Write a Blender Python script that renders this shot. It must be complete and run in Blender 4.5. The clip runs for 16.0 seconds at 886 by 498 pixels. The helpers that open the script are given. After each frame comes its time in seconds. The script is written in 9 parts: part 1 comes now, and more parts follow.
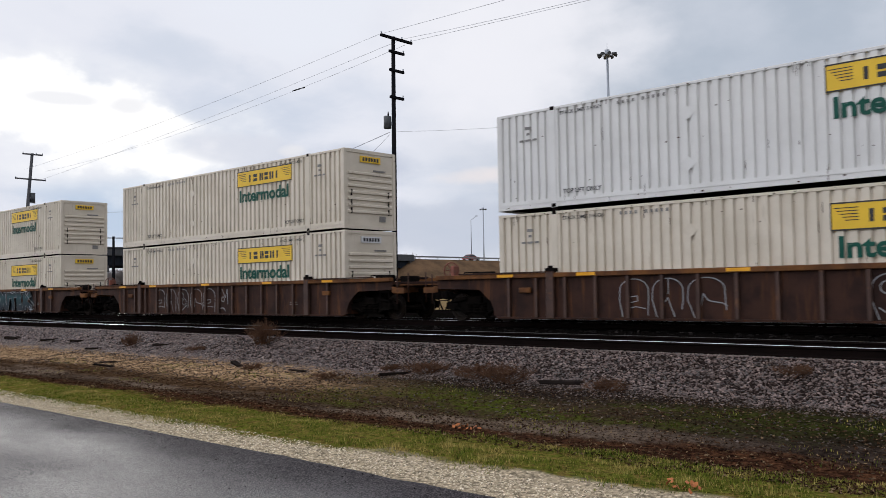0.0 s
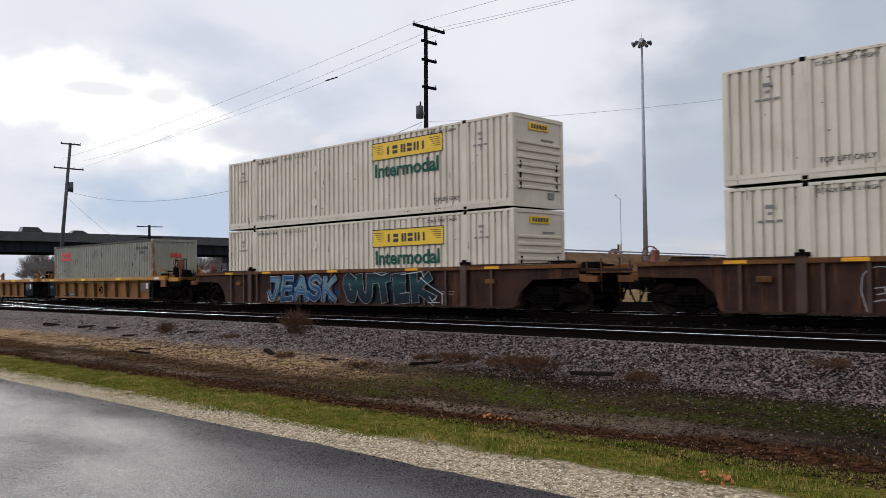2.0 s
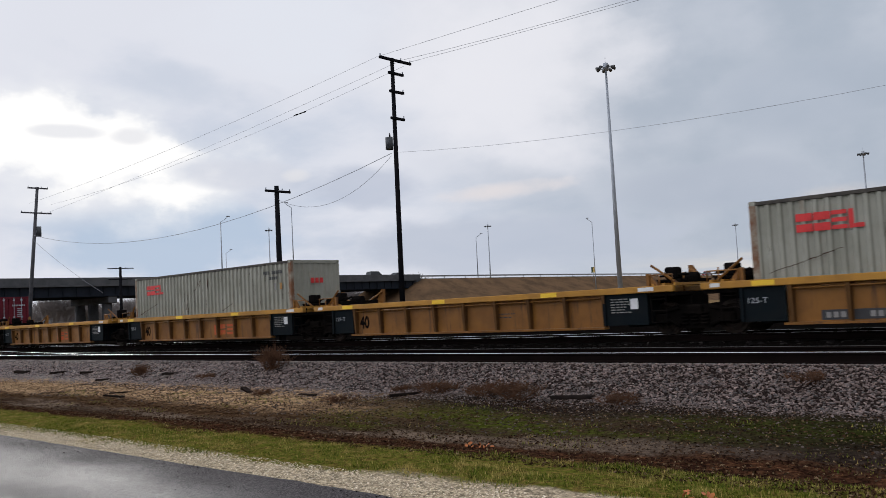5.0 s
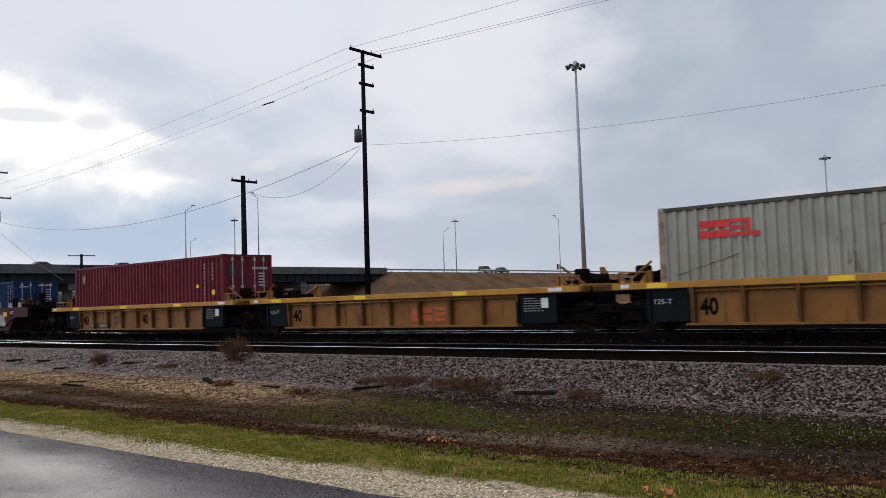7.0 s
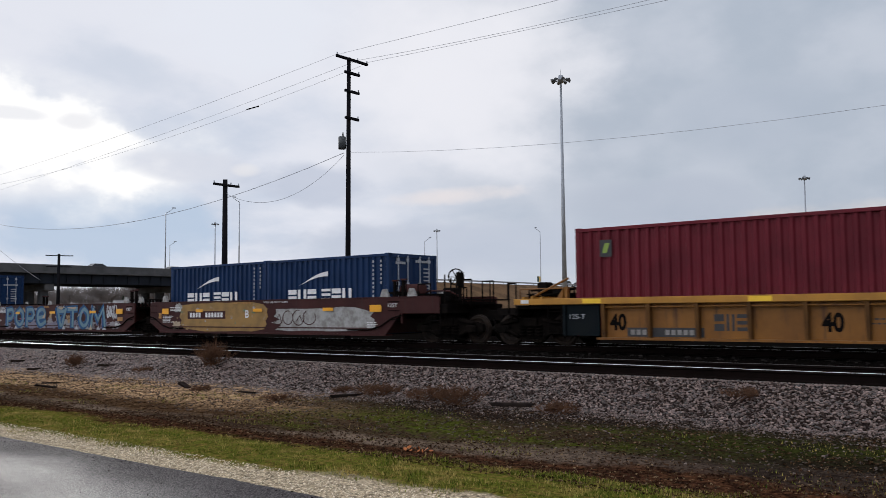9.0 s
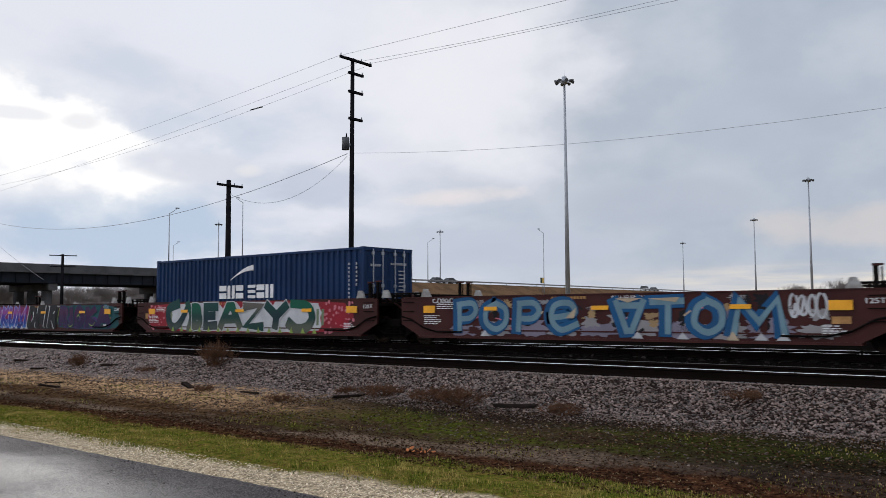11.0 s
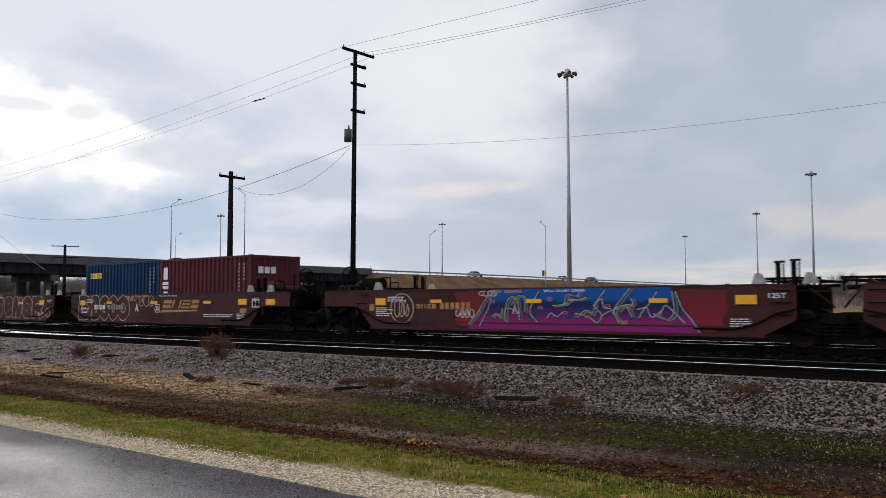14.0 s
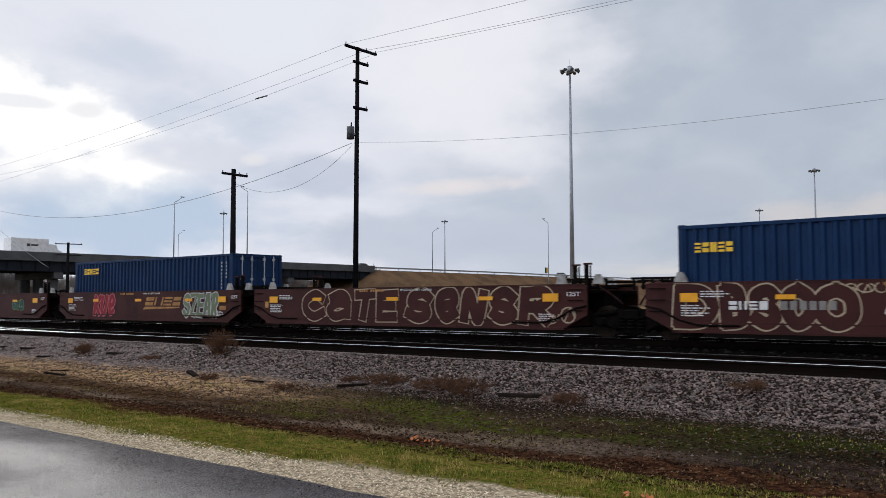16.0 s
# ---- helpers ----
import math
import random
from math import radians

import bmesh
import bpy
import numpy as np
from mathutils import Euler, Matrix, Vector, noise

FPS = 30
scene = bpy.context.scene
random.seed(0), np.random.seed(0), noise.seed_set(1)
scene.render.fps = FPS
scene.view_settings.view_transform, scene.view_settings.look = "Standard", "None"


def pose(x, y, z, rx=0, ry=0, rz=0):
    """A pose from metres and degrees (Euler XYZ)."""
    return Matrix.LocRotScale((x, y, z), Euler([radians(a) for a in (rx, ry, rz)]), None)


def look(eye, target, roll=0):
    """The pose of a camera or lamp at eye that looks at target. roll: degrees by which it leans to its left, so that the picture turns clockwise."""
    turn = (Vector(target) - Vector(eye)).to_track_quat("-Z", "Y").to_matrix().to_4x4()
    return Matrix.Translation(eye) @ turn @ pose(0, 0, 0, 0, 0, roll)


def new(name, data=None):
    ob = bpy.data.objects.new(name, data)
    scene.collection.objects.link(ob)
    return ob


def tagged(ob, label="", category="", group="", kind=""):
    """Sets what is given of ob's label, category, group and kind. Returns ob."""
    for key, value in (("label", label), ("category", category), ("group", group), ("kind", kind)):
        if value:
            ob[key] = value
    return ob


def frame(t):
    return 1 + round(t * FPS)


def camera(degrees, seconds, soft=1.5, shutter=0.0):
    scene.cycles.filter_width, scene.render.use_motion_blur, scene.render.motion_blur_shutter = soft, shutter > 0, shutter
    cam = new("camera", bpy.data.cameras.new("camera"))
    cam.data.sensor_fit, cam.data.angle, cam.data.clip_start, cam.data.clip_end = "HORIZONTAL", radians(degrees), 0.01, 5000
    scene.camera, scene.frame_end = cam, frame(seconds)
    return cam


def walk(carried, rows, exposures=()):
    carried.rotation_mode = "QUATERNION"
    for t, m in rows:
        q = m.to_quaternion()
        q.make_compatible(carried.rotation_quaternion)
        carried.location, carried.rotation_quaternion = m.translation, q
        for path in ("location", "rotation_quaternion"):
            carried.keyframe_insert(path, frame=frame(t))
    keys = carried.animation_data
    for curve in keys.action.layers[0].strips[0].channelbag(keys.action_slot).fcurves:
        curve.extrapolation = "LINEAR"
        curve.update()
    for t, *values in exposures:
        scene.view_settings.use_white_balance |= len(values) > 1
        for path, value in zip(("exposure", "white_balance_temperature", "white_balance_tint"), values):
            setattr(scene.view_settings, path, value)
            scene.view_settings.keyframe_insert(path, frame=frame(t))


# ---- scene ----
EYE = 1.02          # eye height over the rail heads, which lie at z = 0
SPEED = 14.55       # train, metres a second towards +x
TRACK_Y = 21.5      # centre line of the train's track
NEAR_Y = 14.9       # centre line of the empty track

# ---- camera and its walk: it stands still and turns ----
cam = camera(54.75, 16.0, soft=0.6, shutter=0.12)
PATH = [
    (0.0, 1.690, 2.674, 0.979), (0.5, 2.472, 2.572, 0.948), (1.0, 3.377, 2.153, 0.812), (1.5, 4.142, 1.817, 0.743),
    (2.0, 3.794, 2.031, 0.621), (2.5, 3.426, 2.366, 0.729), (3.0, 3.579, 2.920, 0.511), (3.5, 3.982, 3.275, 1.422),
    (4.0, 3.798, 3.732, 2.506), (6.5, 0.143, 3.560, 2.268), (7.0, -0.107, 3.454, 1.975), (7.5, -0.457, 3.573, 1.558),
    (8.0, -0.901, 3.767, 1.206), (10.5, -1.656, 4.256, 0.058), (11.0, -1.255, 4.135, 0.377), (11.5, -1.424, 3.911, 0.607),
    (12.0, -1.433, 3.816, 0.478), (12.5, -1.470, 3.731, 0.275), (13.0, -1.519, 3.610, 0.187), (13.5, -1.303, 3.606, 0.053),
    (14.0, -1.141, 3.626, 0.124), (14.5, -1.145, 3.614, 0.177), (15.0, -1.138, 3.558, 0.173), (15.5, -0.948, 3.537, 0.239),
    (16.0, -0.957, 3.440, 0.192)]
walk(cam, [(t, pose(0, 0, EYE, 90 + p, r, 40.5 + y)) for t, y, p, r in PATH],
     [(0.0, 0.0), (2.0, -0.03), (3.5, -0.11), (7.0, -0.11), (8.5, -0.05), (16.0, -0.05)])


# ---- node helpers ----
def node(nt, kind, at=None):
    n = nt.nodes.new(kind)
    for key, value in (at or {}).items():
        if isinstance(value, bpy.types.NodeSocket):
            nt.links.new(value, n.inputs[key])
        else:
            n.inputs[key].default_value = value
    return n


def calc(nt, op, a, b=0.0, c=0.0, clamp=False):
    n = node(nt, "ShaderNodeMath", {0: a, 1: b, 2: c})
    n.operation, n.use_clamp = op, clamp
    return n.outputs[0]


def vcalc(nt, op, a, b=(0, 0, 0), out=0):
    n = node(nt, "ShaderNodeVectorMath", {0: a, 1: b})
    n.operation = op
    return n.outputs[out]


def blend(nt, fac, a, b, how="MIX"):
    n = node(nt, "ShaderNodeMix")
    n.data_type, n.blend_type = "RGBA", how
    for i, value in ((0, fac), (6, a), (7, b)):
        if isinstance(value, bpy.types.NodeSocket):
            nt.links.new(value, n.inputs[i])
        else:
            n.inputs[i].default_value = (*value, 1) if i and len(value) == 3 else value
    return n.outputs[2]


def ramp(nt, fac, lo, hi, a=0.0, b=1.0):
    n = node(nt, "ShaderNodeMapRange", {0: fac, 1: lo, 2: hi, 3: a, 4: b})
    n.interpolation_type = "SMOOTHSTEP"
    return n.outputs[0]


def grain(nt, vec, scale, detail=4, rough=0.55):
    return node(nt, "ShaderNodeTexNoise", {"Vector": vec, "Scale": scale, "Detail": detail, "Roughness": rough}).outputs["Fac"]


# ---- world: a broken overcast sky, brightest where the sun stands behind the cloud ----
SUN_AZ, SUN_EL = 155.5, 11.0
LIFT = 2.1         # the open sky behind the camera is brighter than the grey cloud ahead
world = bpy.data.worlds.new("overcast_sky")
scene.world = world
world.use_nodes = True
wt = world.node_tree
wt.nodes.clear()
way = node(wt, "ShaderNodeTexCoord").outputs["Generated"]
air = node(wt, "ShaderNodeTexSky")
air.sky_type, air.sun_disc, air.air_density, air.dust_density = "NISHITA", False, 1.3, 2.0
air.sun_elevation, air.sun_rotation = radians(SUN_EL), radians(90 - SUN_AZ)
sky = air.outputs[0]
xyz = node(wt, "ShaderNodeSeparateXYZ", {0: way})
up = calc(wt, "MAXIMUM", xyz.outputs[2], 0.0)
high = calc(wt, "ADD", up, 0.22)
flat = vcalc(wt, "DIVIDE", way, node(wt, "ShaderNodeCombineXYZ", {0: high, 1: high, 2: high}).outputs[0])
big = grain(wt, vcalc(wt, "ADD", flat, (2.2, 0.9, 0.0)), 1.0, 3, 0.45)
small = grain(wt, vcalc(wt, "ADD", flat, (9.0, 2.0, 1.0)), 2.7, 6, 0.58)
thick = calc(wt, "MULTIPLY_ADD", small, 0.4, calc(wt, "MULTIPLY", big, 0.8))
az = calc(wt, "ARCTAN2", xyz.outputs[1], xyz.outputs[0])
el = calc(wt, "ARCSINE", xyz.outputs[2])
sun_way = (math.cos(radians(SUN_AZ)) * math.cos(radians(SUN_EL)), math.sin(radians(SUN_AZ)) * math.cos(radians(SUN_EL)), math.sin(radians(SUN_EL)))
billow = grain(wt, vcalc(wt, "MULTIPLY", way, (9.0, 9.0, 15.0)), 1.0, 6, 0.52)


def puff(under, az0, el0, wide, tall, colour, amount, slope=0.0, rag=1.4, soft=0.55):
    """One bank of cloud laid over the rest: about az0, el0 in degrees, with a ragged, feathered edge."""
    da = calc(wt, "DIVIDE", calc(wt, "SUBTRACT", az, radians(az0)), radians(wide))
    de = calc(wt, "DIVIDE", calc(wt, "SUBTRACT", el, radians(el0)), radians(tall))
    de = calc(wt, "MULTIPLY_ADD", da, -slope, de)
    reach = calc(wt, "ADD", calc(wt, "MULTIPLY", da, da), calc(wt, "MULTIPLY", de, de))
    reach = calc(wt, "MULTIPLY_ADD", calc(wt, "SUBTRACT", billow, 0.5), -2.4 * rag, reach)
    return blend(wt, ramp(wt, reach, 0.75 - soft, 0.75 + soft, amount, 0.0), under, colour)


away = calc(wt, "MULTIPLY_ADD", vcalc(wt, "DOT_PRODUCT", way, (-0.55, -0.78, 0.28), 1), 0.5, 0.5)
dull = ramp(wt, vcalc(wt, "DOT_PRODUCT", way, (math.cos(radians(101)), math.sin(radians(101)), 0.22), 1), 0.83, 1.0)
cloud = blend(wt, ramp(wt, thick, 0.44, 0.66), (6.1, 6.7, 7.9), (8.0, 8.2, 9.0))
cloud = blend(wt, calc(wt, "MULTIPLY", dull, 0.88), cloud, blend(wt, ramp(wt, billow, 0.3, 0.7), (4.1, 4.75, 5.7), (5.3, 5.8, 6.7)))
cloud = puff(cloud, 127.5, 16.0, 9.5, 7.5, (9.0, 9.0, 9.55), 0.85, rag=0.8, soft=0.75)
cloud = puff(cloud, 143.0, 18.5, 8.0, 3.0, (8.2, 8.5, 9.3), 0.7, soft=0.75)
cloud = puff(cloud, 149.5, 15.2, 6.5, 1.6, (6.5, 7.0, 8.05), 0.85, slope=0.9)
cloud = puff(cloud, 138.0, 8.3, 5.5, 1.7, (5.4, 5.9, 7.1), 0.75)
cloud = puff(cloud, 150.0, 5.0, 9.5, 2.6, (5.0, 6.1, 7.7), 0.9)
cloud = puff(cloud, 128.6, 7.6, 4.6, 0.75, (8.4, 7.9, 8.0), 0.85, slope=-0.3)
cloud = puff(cloud, 130.0, 4.2, 13.0, 2.0, (5.4, 5.9, 7.0), 0.8)
cloud = puff(cloud, 114.5, 6.8, 6.0, 1.7, (4.8, 5.3, 6.3), 0.65)
cloud = puff(cloud, 108.5, 12.0, 5.5, 2.6, (4.4, 5.0, 6.0), 0.55, soft=0.75)
cloud = puff(cloud, 103.5, 5.0, 7.0, 1.5, (6.6, 6.35, 6.4), 0.75)
cloud = blend(wt, calc(wt, "MULTIPLY", ramp(wt, up, 0.0, 0.05, 1.0, 0.0), 0.5), cloud, (5.9, 6.2, 6.8))
streak = grain(wt, vcalc(wt, "MULTIPLY", way, (5.0, 5.0, 60.0)), 1.0, 4, 0.55)
low = calc(wt, "MULTIPLY", ramp(wt, el, radians(0.4), radians(1.2)), ramp(wt, el, radians(1.8), radians(3.2), 1.0, 0.0))
low = calc(wt, "MULTIPLY", low, calc(wt, "MULTIPLY", ramp(wt, az, radians(84), radians(98)), ramp(wt, az, radians(106), radians(124), 1.0, 0.0)))
cloud = blend(wt, calc(wt, "MULTIPLY", low, ramp(wt, streak, 0.36, 0.6, 0.15, 0.95)), cloud, (8.8, 8.0, 7.0))
# the thin, torn part of the cloud before the sun
cloud = puff(cloud, 156.0, 11.0, 10.5, 4.4, (9.5, 9.6, 9.9), 0.85, slope=0.15, soft=0.7)
cloud = puff(cloud, 156.0, 11.1, 9.0, 3.5, (11.2, 11.1, 11.0), 1.0, slope=0.15, rag=1.8, soft=0.35)
cloud = puff(cloud, 146.0, 9.4, 4.6, 1.0, (7.2, 7.45, 8.3), 0.75, slope=0.4)
cloud = puff(cloud, 141.9, 9.2, 1.0, 0.45, (9.0, 8.8, 8.8), 0.5, rag=1.6, soft=0.7)
cloud = puff(cloud, 156.0, 12.0, 2.2, 0.45, (8.2, 8.3, 8.8), 0.7)
cloud = puff(cloud, 152.3, 11.8, 1.3, 0.6, (8.3, 8.35, 8.8), 0.7)
lift = calc(wt, "MULTIPLY", ramp(wt, away, 0.64, 0.98, 1.0, LIFT), ramp(wt, el, radians(30), radians(70), 1.0, 1.35))   # the cloud is thinner overhead
cloud = blend(wt, 1.0, cloud, node(wt, "ShaderNodeCombineXYZ", {0: lift, 1: lift, 2: lift}).outputs[0], "MULTIPLY")
back = node(wt, "ShaderNodeBackground", {0: cloud, 1: 0.1})
wt.links.new(back.outputs[0], node(wt, "ShaderNodeOutputWorld").inputs[0])

sun = new("sun", bpy.data.lights.new("sun", "SUN"))
sun.data.energy, sun.data.angle, sun.data.color = 0.9, radians(20), (1.0, 0.96, 0.9)
sun.matrix_world = look((0, 0, 0), [-a for a in sun_way])


# ---- materials ----
def surface(name, base, other=None, scale=3.0, rough=0.6, metal=0.0, bump=0.15, fine=60.0, dirt=None, dirty=0.0, streaks=False,
            spread=0.15, coat=0.0, shine=0.3):
    """A painted, rusted, wooden or mineral surface: two colours in broad patches, fine grain, dirt or rust in patches or runs."""
    m = bpy.data.materials.new(name)
    m.use_nodes = True
    nt = m.node_tree
    bsdf = nt.nodes["Principled BSDF"]
    at = node(nt, "ShaderNodeTexCoord").outputs["Object"]
    shift = node(nt, "ShaderNodeObjectInfo").outputs["Random"]
    at = vcalc(nt, "ADD", at, node(nt, "ShaderNodeCombineXYZ", {0: calc(nt, "MULTIPLY", shift, 37.0), 1: 0.0, 2: calc(nt, "MULTIPLY", shift, 11.0)}).outputs[0])
    other = other or [c * 0.78 for c in base]
    broad = grain(nt, at, scale, 5, 0.6)
    tiny = grain(nt, at, fine, 3, 0.6)
    colour = blend(nt, ramp(nt, broad, 0.35, 0.68), base, other)
    shade = calc(nt, "MULTIPLY_ADD", tiny, spread * 2, 1 - spread)
    colour = blend(nt, 1.0, colour, node(nt, "ShaderNodeCombineXYZ", {0: shade, 1: shade, 2: shade}).outputs[0], "MULTIPLY")
    if dirt:
        where = vcalc(nt, "MULTIPLY", at, (5.0, 5.0, 0.5)) if streaks else at
        spots = grain(nt, where, 1.1 if streaks else scale * 2.3, 7, 0.65)
        mask = ramp(nt, spots, 0.72 - 0.4 * dirty, 0.86 - 0.3 * dirty)
        colour = blend(nt, calc(nt, "MULTIPLY", mask, min(1.0, 0.4 + dirty)), colour, dirt)
    nt.links.new(colour, bsdf.inputs["Base Color"])
    nt.links.new(calc(nt, "MULTIPLY_ADD", broad, 0.3, rough - 0.15, clamp=True), bsdf.inputs["Roughness"])
    bsdf.inputs["Metallic"].default_value = metal
    bsdf.inputs["Specular IOR Level"].default_value = shine
    bsdf.inputs["Coat Weight"].default_value = coat
    if bump:
        nt.links.new(node(nt, "ShaderNodeBump", {"Strength": bump, "Distance": 0.02, "Height": calc(nt, "ADD", tiny, broad)}).outputs[0], bsdf.inputs["Normal"])
    return m


